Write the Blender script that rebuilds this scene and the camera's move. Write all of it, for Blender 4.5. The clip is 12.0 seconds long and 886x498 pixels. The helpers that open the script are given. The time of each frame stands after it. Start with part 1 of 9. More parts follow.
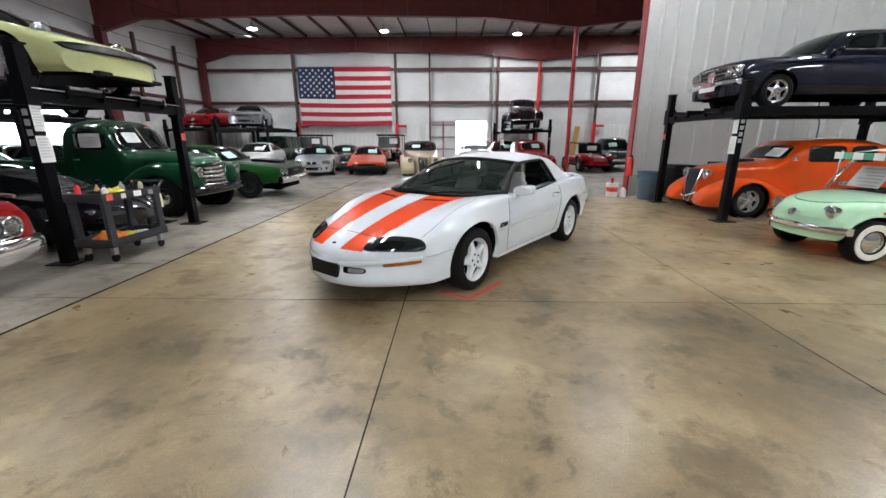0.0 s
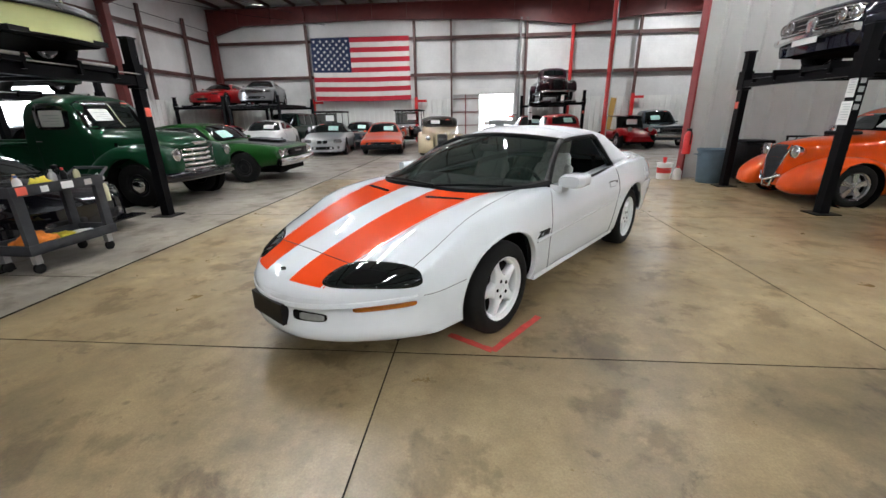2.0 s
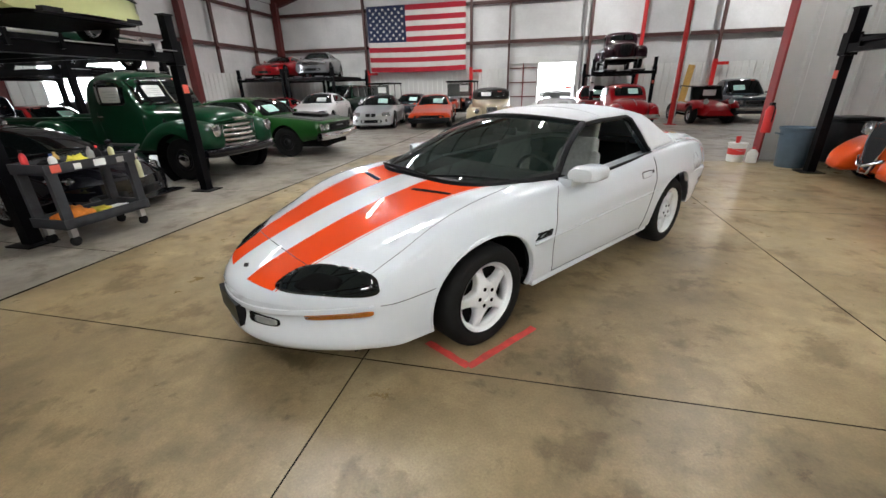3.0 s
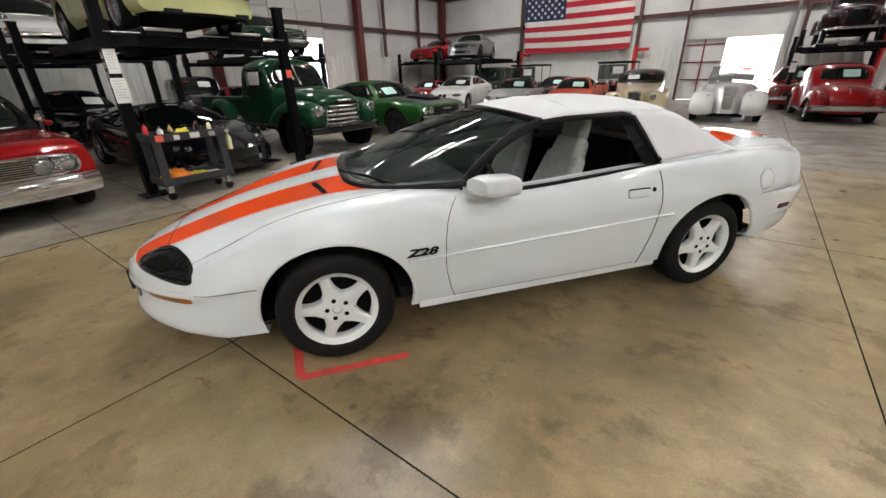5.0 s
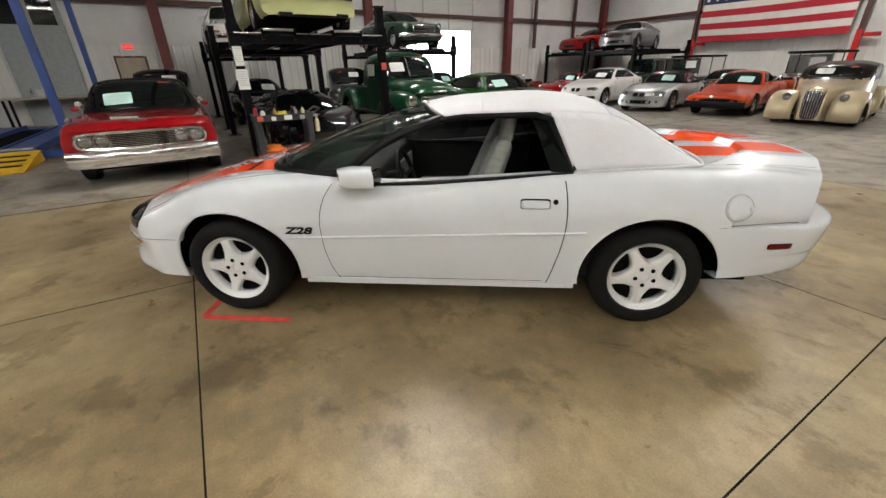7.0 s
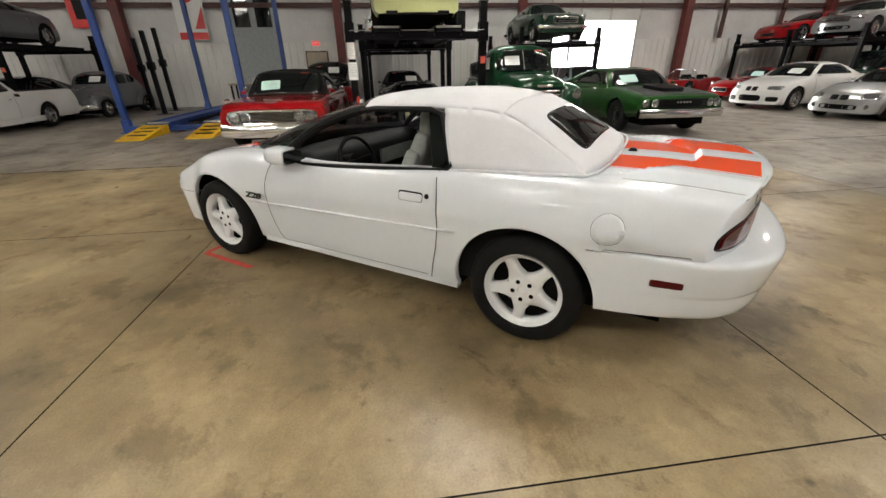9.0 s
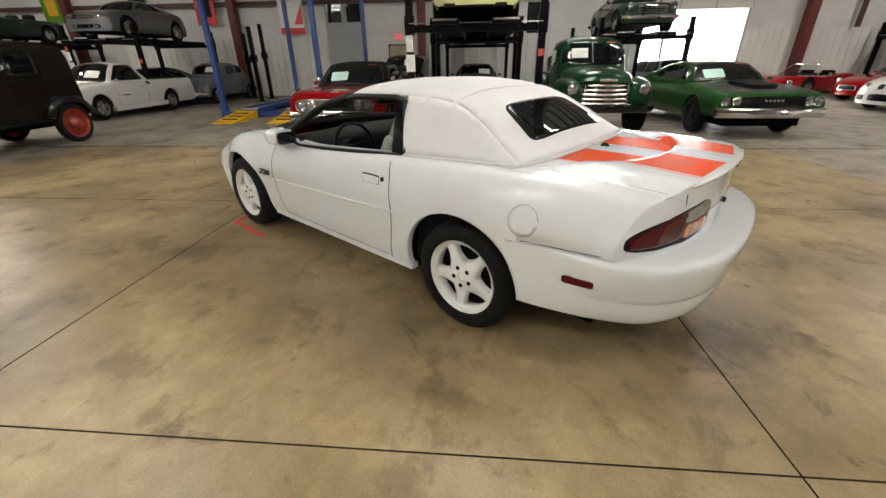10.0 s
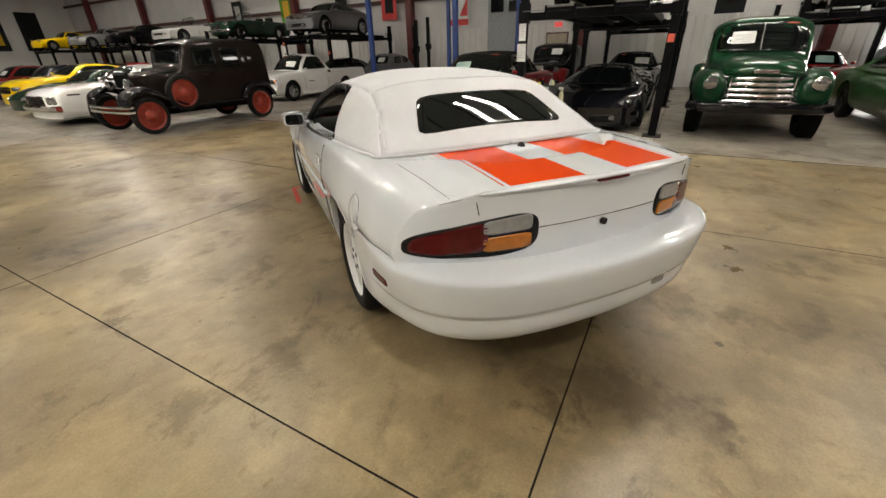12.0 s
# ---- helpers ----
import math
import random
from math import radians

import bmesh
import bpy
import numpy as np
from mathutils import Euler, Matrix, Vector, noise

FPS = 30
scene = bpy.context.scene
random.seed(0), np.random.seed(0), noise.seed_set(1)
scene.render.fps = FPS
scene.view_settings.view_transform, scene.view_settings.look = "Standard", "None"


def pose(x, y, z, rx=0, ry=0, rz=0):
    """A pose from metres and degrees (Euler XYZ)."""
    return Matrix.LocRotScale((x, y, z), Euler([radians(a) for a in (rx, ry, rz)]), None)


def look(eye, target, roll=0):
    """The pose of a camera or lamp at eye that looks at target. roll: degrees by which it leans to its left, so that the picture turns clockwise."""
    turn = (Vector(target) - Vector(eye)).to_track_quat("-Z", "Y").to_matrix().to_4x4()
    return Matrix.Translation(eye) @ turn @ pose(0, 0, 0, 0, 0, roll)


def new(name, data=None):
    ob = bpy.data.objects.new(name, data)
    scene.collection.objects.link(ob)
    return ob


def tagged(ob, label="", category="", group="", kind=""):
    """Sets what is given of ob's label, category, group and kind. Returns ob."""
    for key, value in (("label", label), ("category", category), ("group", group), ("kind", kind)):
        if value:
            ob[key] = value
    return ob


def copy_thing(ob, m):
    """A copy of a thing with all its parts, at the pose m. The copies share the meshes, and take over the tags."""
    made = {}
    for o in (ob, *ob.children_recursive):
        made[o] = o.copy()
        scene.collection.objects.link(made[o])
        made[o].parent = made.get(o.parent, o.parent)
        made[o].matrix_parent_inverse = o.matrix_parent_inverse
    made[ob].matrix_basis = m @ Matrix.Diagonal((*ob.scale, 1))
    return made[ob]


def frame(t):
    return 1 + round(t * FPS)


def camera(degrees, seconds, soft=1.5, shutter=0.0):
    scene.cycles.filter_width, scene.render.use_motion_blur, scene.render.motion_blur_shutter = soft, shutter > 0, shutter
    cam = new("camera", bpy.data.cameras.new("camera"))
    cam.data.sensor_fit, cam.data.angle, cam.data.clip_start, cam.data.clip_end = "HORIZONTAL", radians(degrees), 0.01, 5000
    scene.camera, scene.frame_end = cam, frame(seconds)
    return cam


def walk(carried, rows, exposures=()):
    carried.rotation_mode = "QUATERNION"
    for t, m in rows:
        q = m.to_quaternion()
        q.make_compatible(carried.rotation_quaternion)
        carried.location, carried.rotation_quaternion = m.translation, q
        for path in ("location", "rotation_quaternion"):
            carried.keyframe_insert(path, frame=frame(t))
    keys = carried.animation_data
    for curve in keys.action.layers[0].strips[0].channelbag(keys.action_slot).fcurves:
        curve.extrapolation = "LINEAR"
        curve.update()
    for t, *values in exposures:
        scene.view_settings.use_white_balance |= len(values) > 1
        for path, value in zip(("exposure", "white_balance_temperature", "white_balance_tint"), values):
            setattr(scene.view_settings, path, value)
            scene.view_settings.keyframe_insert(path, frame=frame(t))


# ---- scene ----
cam = camera(96.5, 12.0)
EXPOSURE = 0.82
PATH = [
    (0, (0.001, 0.301, 1.472), (-0.049, 2.229, 0.942), -0.1),
    (0.5, (-0.027, 0.695, 1.414), (-0.088, 2.623, 0.886), -0.2),
    (1, (-0.071, 1.048, 1.407), (-0.142, 2.976, 0.878), -0.3),
    (1.5, (-0.041, 1.383, 1.404), (-0.142, 3.3, 0.842), -0.6),
    (2, (0.052, 1.665, 1.41), (-0.114, 3.555, 0.777), -0.9),
    (2.5, (0.205, 1.892, 1.442), (-0.075, 3.744, 0.741), -1.1),
    (3, (0.471, 2.043, 1.472), (0.034, 3.844, 0.718), -1.3),
    (3.5, (0.783, 2.249, 1.483), (0.172, 3.986, 0.701), -1.4),
    (5.5, (2.123, 3.236, 1.472), (0.886, 4.58, 0.658), -1.4),
    (6, (2.409, 3.487, 1.47), (1.055, 4.708, 0.649), -1.2),
    (6.5, (2.642, 3.786, 1.473), (1.177, 4.868, 0.646), -1.2),
    (7, (2.883, 4.092, 1.462), (1.315, 5.019, 0.635), -1.3),
    (9, (3.52, 5.497, 1.443), (1.719, 5.727, 0.603), -1.0),
    (9.5, (3.622, 5.865, 1.437), (1.81, 5.905, 0.591), -1.0),
    (10, (3.656, 6.225, 1.412), (1.857, 6.069, 0.554), -0.8),
    (10.5, (3.627, 6.573, 1.424), (1.858, 6.227, 0.558), -0.5),
    (11, (3.575, 6.965, 1.423), (1.861, 6.43, 0.542), -0.9),
    (11.5, (3.448, 7.328, 1.41), (1.803, 6.618, 0.521), -1.3),
    (12, (3.284, 7.637, 1.397), (1.722, 6.755, 0.512), -1.5),
]
walk(cam, [(t, look(eye, target, roll)) for t, eye, target, roll in PATH], exposures=[(0, EXPOSURE, 5900, 10), (5, EXPOSURE - 0.17, 6500, 10), (9.5, EXPOSURE - 0.17, 6900, 10), (12, EXPOSURE - 0.24, 7150, 10)])


# ---- light ----
world = bpy.data.worlds.new("world")
scene.world = world
world.use_nodes = True
sky = world.node_tree.nodes.new("ShaderNodeTexSky")
sky.sky_type = 'NISHITA'
sky.sun_disc = False
sky.sun_elevation = radians(40)
sky.sun_rotation = radians(200)
bg = world.node_tree.nodes["Background"]
bg.inputs[1].default_value = 0.15
world.node_tree.links.new(sky.outputs[0], bg.inputs[0])
sun = new("sun", bpy.data.lights.new("sun", 'SUN'))
sun.data.energy, sun.data.angle, sun.data.color = 4.5, radians(0.5), (1.0, 0.95, 0.88)
sun.matrix_world = look((0, 0, 30), (12, 20, 0))
LAMP, BAY = 97.0, 400.0        # emission of the tube and of the high-bay lamps


# ---- materials ----
def mat(name, color, rough=0.5, metal=0.0, coat=0.0, spec=0.5, grain=0.0, scale=8.0, bump=0.0, bscale=60.0, alpha=1.0,
        emit=0.0, trans=0.0, dark=None):
    """A procedural surface: base colour mottled at two scales, uneven roughness and fine relief."""
    m = bpy.data.materials.new(name)
    m.use_nodes = True
    nt = m.node_tree
    b = nt.nodes["Principled BSDF"]
    b.inputs["Base Color"].default_value = (*color, 1)
    b.inputs["Roughness"].default_value = rough
    b.inputs["Metallic"].default_value = metal
    b.inputs["Specular IOR Level"].default_value = spec
    b.inputs["Coat Weight"].default_value = coat
    b.inputs["Coat Roughness"].default_value = 0.03
    b.inputs["Transmission Weight"].default_value = trans
    b.inputs["Alpha"].default_value = alpha
    if emit:
        b.inputs["Emission Color"].default_value = (*color, 1)
        b.inputs["Emission Strength"].default_value = emit
    co = nt.nodes.new("ShaderNodeTexCoord")
    if grain:
        n1, n2 = nt.nodes.new("ShaderNodeTexNoise"), nt.nodes.new("ShaderNodeTexNoise")
        for n, s in ((n1, scale), (n2, scale * 9)):
            n.inputs["Scale"].default_value = s
            n.inputs["Detail"].default_value = 6
            nt.links.new(co.outputs["Object"], n.inputs["Vector"])
        add = nt.nodes.new("ShaderNodeMath")
        add.operation = 'MULTIPLY_ADD'
        add.inputs[1].default_value = 0.35
        nt.links.new(n2.outputs["Fac"], add.inputs[0])
        nt.links.new(n1.outputs["Fac"], add.inputs[2])
        ramp = nt.nodes.new("ShaderNodeValToRGB")
        lo = dark or tuple(c * (1 - grain) for c in color)
        hi = tuple(min(1, c * (1 + grain * 0.5)) for c in color)
        ramp.color_ramp.elements[0].position, ramp.color_ramp.elements[0].color = 0.42, (*lo, 1)
        ramp.color_ramp.elements[1].position, ramp.color_ramp.elements[1].color = 0.92, (*hi, 1)
        nt.links.new(add.outputs[0], ramp.inputs[0])
        nt.links.new(ramp.outputs[0], b.inputs["Base Color"])
        r = nt.nodes.new("ShaderNodeMapRange")
        r.inputs["To Min"].default_value, r.inputs["To Max"].default_value = rough * 0.8, min(1, rough * 1.25)
        nt.links.new(n1.outputs["Fac"], r.inputs["Value"])
        nt.links.new(r.outputs[0], b.inputs["Roughness"])
    if bump:
        n3, bp = nt.nodes.new("ShaderNodeTexNoise"), nt.nodes.new("ShaderNodeBump")
        n3.inputs["Scale"].default_value = bscale
        n3.inputs["Detail"].default_value = 4
        bp.inputs["Strength"].default_value = bump
        bp.inputs["Distance"].default_value = 0.01
        nt.links.new(co.outputs["Object"], n3.inputs["Vector"])
        nt.links.new(n3.outputs["Fac"], bp.inputs["Height"])
        nt.links.new(bp.outputs[0], b.inputs["Normal"])
    return m


PAINTS = {}


def paint(name, color, rough=0.3, metal=0.0, coat=1.0, grain=0.08):
    """Clear-coated car paint with a little orange peel and dust."""
    if name not in PAINTS:
        PAINTS[name] = mat(name, color, rough, metal, coat=coat, spec=0.06, grain=grain, scale=2.0)
    return PAINTS[name]


def concrete(name, color, dark, light, rough):
    """Sealed slab: cloudy tone, blotchy stains, speckles and fine cracks of tone, each slab a little different."""
    m = bpy.data.materials.new(name)
    m.use_nodes = True
    nt, L = m.node_tree, m.node_tree.links
    b = nt.nodes["Principled BSDF"]
    g = nt.nodes.new("ShaderNodeNewGeometry")
    inf = nt.nodes.new("ShaderNodeObjectInfo")

    def noise_of(scale, detail, rough_=0.6, dist=0.0):
        n = nt.nodes.new("ShaderNodeTexNoise")
        n.inputs["Scale"].default_value, n.inputs["Detail"].default_value = scale, detail
        n.inputs["Roughness"].default_value, n.inputs["Distortion"].default_value = rough_, dist
        L.new(g.outputs["Position"], n.inputs["Vector"])
        return n

    def ramp_of(src, *stops):
        r = nt.nodes.new("ShaderNodeValToRGB")
        for k, (p, c) in enumerate(stops):
            e = r.color_ramp.elements[k] if k < 2 else r.color_ramp.elements.new(p)
            e.position, e.color = p, (*c, 1)
        L.new(src, r.inputs[0])
        return r

    def mix(kind, fac, a, bb):
        x = nt.nodes.new("ShaderNodeMix")
        x.data_type, x.blend_type = 'RGBA', kind
        if isinstance(fac, float):
            x.inputs["Factor"].default_value = fac
        else:
            L.new(fac, x.inputs["Factor"])
        for s, v in ((x.inputs[6], a), (x.inputs[7], bb)):
            if isinstance(v, tuple):
                s.default_value = (*v, 1)
            else:
                L.new(v, s)
        return x.outputs[2]

    big = noise_of(0.5, 7, 0.66, 0.15)
    base = ramp_of(big.outputs["Fac"], (0.36, dark), (0.64, light), (0.49, color)).outputs[0]
    fine = noise_of(5.5, 8, 0.7)
    base = mix('MULTIPLY', 0.55, base, ramp_of(fine.outputs["Fac"], (0.36, (0.74, 0.73, 0.71)), (0.59, (1.06, 1.06, 1.05))).outputs[0])
    mid = noise_of(1.9, 8, 0.66, 0.2)
    base = mix('MULTIPLY', 0.85, base, ramp_of(mid.outputs["Fac"], (0.385, (0.60, 0.57, 0.52)), (0.455, (1.0, 1.0, 1.0))).outputs[0])
    worn = noise_of(1.05, 9, 0.62, 0.3)
    base = mix('MULTIPLY', 1.0, base, ramp_of(worn.outputs["Fac"], (0.52, (1.0, 1.0, 1.0)), (0.575, (1.22, 1.22, 1.22))).outputs[0])
    scuff = noise_of(3.3, 9, 0.7, 0.5)
    base = mix('MULTIPLY', 0.9, base, ramp_of(scuff.outputs["Fac"], (0.345, (0.60, 0.57, 0.53)), (0.405, (1.0, 1.0, 1.0))).outputs[0])
    spots = noise_of(9, 4, 0.55)
    base = mix('MULTIPLY', 0.6, base, ramp_of(spots.outputs["Fac"], (0.215, (0.42, 0.39, 0.35)), (0.255, (1.0, 1.0, 1.0))).outputs[0])
    vor = nt.nodes.new("ShaderNodeTexVoronoi")
    vor.inputs["Scale"].default_value = 2.4
    wob = noise_of(7, 3, 0.6)
    adv = nt.nodes.new("ShaderNodeMath")
    adv.operation = 'MULTIPLY_ADD'
    adv.inputs[1].default_value = 0.16
    L.new(g.outputs["Position"], vor.inputs["Vector"])
    L.new(wob.outputs["Fac"], adv.inputs[0])
    L.new(vor.outputs["Distance"], adv.inputs[2])
    base = mix('MULTIPLY', 0.8, base, ramp_of(adv.outputs[0], (0.095, (0.38, 0.35, 0.31)), (0.135, (1.0, 1.0, 1.0))).outputs[0])
    drip = nt.nodes.new("ShaderNodeTexVoronoi")
    drip.inputs["Scale"].default_value = 1.15
    addr = nt.nodes.new("ShaderNodeMath")
    addr.operation = 'MULTIPLY_ADD'
    addr.inputs[1].default_value = 0.05
    wob2 = noise_of(26, 2, 0.5)
    L.new(g.outputs["Position"], drip.inputs["Vector"])
    L.new(wob2.outputs["Fac"], addr.inputs[0])
    L.new(drip.outputs["Distance"], addr.inputs[2])
    base = mix('MULTIPLY', 0.85, base, ramp_of(addr.outputs[0], (0.044, (0.30, 0.28, 0.25)), (0.052, (1.0, 1.0, 1.0))).outputs[0])
    grit = noise_of(90, 2, 0.6)
    base = mix('MULTIPLY', 0.55, base, ramp_of(grit.outputs["Fac"], (0.3, (0.7, 0.7, 0.7)), (0.7, (1.1, 1.1, 1.1))).outputs[0])
    each = ramp_of(inf.outputs["Random"], (0.0, (0.93, 0.93, 0.93)), (1.0, (1.05, 1.04, 1.03))).outputs[0]
    base = mix('MULTIPLY', 1.0, base, each)
    L.new(base, b.inputs["Base Color"])
    r = nt.nodes.new("ShaderNodeMapRange")
    r.inputs["From Min"].default_value, r.inputs["From Max"].default_value = 0.3, 0.7
    r.inputs["To Min"].default_value, r.inputs["To Max"].default_value = rough + 0.16, rough - 0.07
    L.new(mid.outputs["Fac"], r.inputs["Value"])
    L.new(r.outputs[0], b.inputs["Roughness"])
    bp = nt.nodes.new("ShaderNodeBump")
    bp.inputs["Strength"].default_value, bp.inputs["Distance"].default_value = 0.04, 0.004
    L.new(fine.outputs["Fac"], bp.inputs["Height"])
    L.new(bp.outputs[0], b.inputs["Normal"])
    return m


M_TAN = concrete("sealed_concrete", (0.248, 0.188, 0.102), (0.135, 0.103, 0.055), (0.36, 0.288, 0.168), 0.32)
M_GREY = concrete("bare_concrete", (0.25, 0.225, 0.19), (0.15, 0.134, 0.113), (0.33, 0.30, 0.255), 0.38)
M_JOINT = mat("joint_filler", (0.022, 0.019, 0.015), 0.95, grain=0.4, spec=0.05)
M_INSUL = mat("vinyl_insulation", (0.67, 0.67, 0.665), 0.42, grain=0.14, scale=0.9, bump=0.5, bscale=2.2)
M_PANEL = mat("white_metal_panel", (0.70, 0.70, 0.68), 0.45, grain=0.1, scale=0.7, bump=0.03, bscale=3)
# same white panel, its colour darkened for the dimmer light on the partition
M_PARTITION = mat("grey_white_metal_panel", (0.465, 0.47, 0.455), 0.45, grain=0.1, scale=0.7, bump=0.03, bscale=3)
# one wall stud, and the unseen east wall, dark to absorb bounced light
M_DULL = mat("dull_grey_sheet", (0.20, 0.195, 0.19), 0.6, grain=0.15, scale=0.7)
M_STEEL = mat("red_oxide_steel", (0.13, 0.022, 0.02), 0.5, grain=0.3, scale=3)
M_GIRT = mat("brown_oxide_girt", (0.085, 0.035, 0.03), 0.55, grain=0.3, scale=3)
M_REDTRIM = mat("dark_red_trim", (0.22, 0.012, 0.014), 0.45, grain=0.2, scale=3)
M_REDPOST = mat("bright_red_column", (0.55, 0.02, 0.02), 0.35, coat=0.4, grain=0.12, scale=3)
M_LIFT = mat("black_lift_steel", (0.005, 0.005, 0.006), 0.4, grain=0.4, scale=5, spec=0.07)
M_BLUE = mat("blue_lift_steel", (0.02, 0.06, 0.24), 0.45, grain=0.25, scale=4)
M_YELLOW = mat("yellow_ramp_paint", (0.72, 0.42, 0.01), 0.5, grain=0.25, scale=9)
M_GALV = mat("galvanised_steel", (0.5, 0.5, 0.5), 0.4, 0.8, grain=0.2)
M_CHROME = mat("chrome", (0.78, 0.78, 0.78), 0.09, 1.0, grain=0.05)
M_ALLOY = mat("alloy", (0.55, 0.55, 0.56), 0.25, 0.9, grain=0.1)
M_RUBBER = mat("tyre_rubber", (0.011, 0.011, 0.011), 0.7, grain=0.35, scale=12, bump=0.2, spec=0.12)
M_BLACK = mat("black_trim", (0.008, 0.008, 0.009), 0.4, grain=0.2, spec=0.12)
M_UNDER = mat("underbody", (0.006, 0.006, 0.006), 0.9, grain=0.3, spec=0.03)
M_TINT = mat("tinted_glass", (0.005, 0.007, 0.007), 0.03, spec=0.4, grain=0.05)
M_LENS = mat("headlight_lens", (0.36, 0.37, 0.38), 0.1, 0.8, coat=1.0, grain=0.15, scale=25)
M_AMBER = mat("amber_lens", (0.42, 0.13, 0.011), 0.12, coat=1.0, grain=0.2, scale=40)
M_REDLENS = mat("red_lens", (0.078, 0.002, 0.004), 0.12, coat=0.35, spec=0.2, grain=0.25, scale=40)
M_CLEARLENS = mat("clear_lens", (0.24, 0.25, 0.25), 0.12, coat=1.0, grain=0.2, scale=40)
M_PAPER = mat("white_paper", (0.82, 0.83, 0.82), 0.7, grain=0.04)
M_TEALPAPER = mat("pale_green_paper", (0.5, 0.78, 0.72), 0.7, grain=0.04)
M_REDTAG = mat("red_tag", (0.75, 0.12, 0.08), 0.6, grain=0.05)
M_INK = mat("grey_ink", (0.55, 0.57, 0.58), 0.8)
M_WHITEWALL = mat("whitewall", (0.7, 0.68, 0.62), 0.6, grain=0.1, scale=20)
M_REDRIM = mat("orange_red_rim", (0.26, 0.024, 0.011), 0.4, grain=0.2, scale=14, coat=0.3)
M_SEAT = mat("grey_cloth", (0.31, 0.33, 0.31), 0.85, grain=0.2, scale=30, bump=0.3, bscale=220)
M_DASH = mat("charcoal_plastic", (0.011, 0.013, 0.013), 0.6, grain=0.25, scale=20, spec=0.15)
M_SOFT = mat("white_vinyl_top", (0.65, 0.662, 0.695), 0.62, grain=0.07, scale=4, bump=0.25, bscale=150)
M_BLACKTOP = mat("black_cloth_top", (0.009, 0.009, 0.009), 0.8, grain=0.3, scale=30, bump=0.2, spec=0.1)
M_CART = mat("grey_cart_plastic", (0.045, 0.047, 0.052), 0.6, grain=0.3, scale=12, spec=0.2)
M_RAG = mat("orange_cloth", (0.85, 0.25, 0.03), 0.85, grain=0.25, scale=20, bump=0.4, bscale=80)
M_BIN = mat("blue_grey_bin_plastic", (0.09, 0.14, 0.19), 0.5, grain=0.2, scale=7)
M_WHITEPLASTIC = mat("white_plastic", (0.78, 0.77, 0.75), 0.4, grain=0.06)
M_REDPLASTIC = mat("red_plastic", (0.65, 0.03, 0.03), 0.35, grain=0.1)
M_TAPE = mat("red_floor_tape", (0.62, 0.06, 0.05), 0.55, grain=0.3, scale=18)
M_LAMP = mat("lamp_diffuser", (1.0, 0.98, 0.93), 0.5, emit=LAMP)
M_BAY = mat("high_bay_diffuser", (1.0, 0.97, 0.92), 0.5, emit=BAY)
M_EXIT = mat("exit_sign_red", (1.0, 0.05, 0.05), 0.5, emit=0.4)
M_DOOR = mat("beige_door_paint", (0.42, 0.36, 0.27), 0.5, grain=0.15, scale=4)
M_FLAGRED = mat("flag_red_cloth", (0.40, 0.014, 0.03), 0.85, grain=0.12, scale=3, bump=0.15, bscale=400)
M_FLAGWHITE = mat("flag_white_cloth", (0.62, 0.60, 0.565), 0.85, grain=0.1, scale=3, bump=0.15, bscale=400)
M_FLAGBLUE = mat("flag_blue_cloth", (0.010, 0.020, 0.065), 0.85, grain=0.15, scale=3, bump=0.15, bscale=400)
# emission for the backdrop slabs: blown-out outdoors, and added daylight through the gates
M_WESTGLOW = mat("bright_overcast_distance", (1.0, 1.0, 1.0), 0.9, emit=9.0)
M_NORTHGLOW = mat("pale_overcast_distance", (1.0, 1.0, 1.0), 0.9, emit=2.7)
M_WOOD = mat("yellow_wood", (0.5, 0.3, 0.08), 0.6, grain=0.3, scale=6)
M_GRASS = mat("outdoor_ground", (0.74, 0.75, 0.77), 0.9, grain=0.4, scale=0.3)

# ---- small building helpers ----


def part(name, bm, material, parent=None, label="", smooth=False, mats=(), kind="", bevel=0.0):
    """Links a bmesh as one mesh object under a thing, a part or nothing."""
    if bevel:
        es = [e for e in bm.edges if len(e.link_faces) == 2 and e.calc_face_angle(0) > 0.6]
        bmesh.ops.bevel(bm, geom=es, offset=bevel, segments=2, affect='EDGES', profile=0.5)
    me = bpy.data.meshes.new(name)
    bm.to_mesh(me)
    bm.free()
    me.materials.append(material)
    for x in mats:
        me.materials.append(x)
    if smooth:
        me.shade_smooth()
        if smooth != 2:
            me.set_sharp_from_angle(angle=radians(38))
    ob = new(name, me)
    if parent is not None:
        ob.parent = parent
    if label:
        ob["label"] = label
    if kind:
        ob["kind"] = kind
    return ob


def thing(name, label, category, m=None, group="", kind=""):
    ob = new(name)
    ob.empty_display_size = 0.2
    if m is not None:
        ob.matrix_basis = m
    return tagged(ob, label, category, group, kind)


def B():
    return bmesh.new()


def box(bm, x0, x1, y0, y1, z0, z1, mi=0):
    v = [bm.verts.new((x, y, z)) for x in (x0, x1) for y in (y0, y1) for z in (z0, z1)]
    for q in ((0, 1, 3, 2), (4, 6, 7, 5), (0, 4, 5, 1), (2, 3, 7, 6), (0, 2, 6, 4), (1, 5, 7, 3)):
        f = bm.faces.new([v[i] for i in q])
        f.material_index = mi
    return bm


def bx(*a, **k):
    return box(B(), *a, **k)


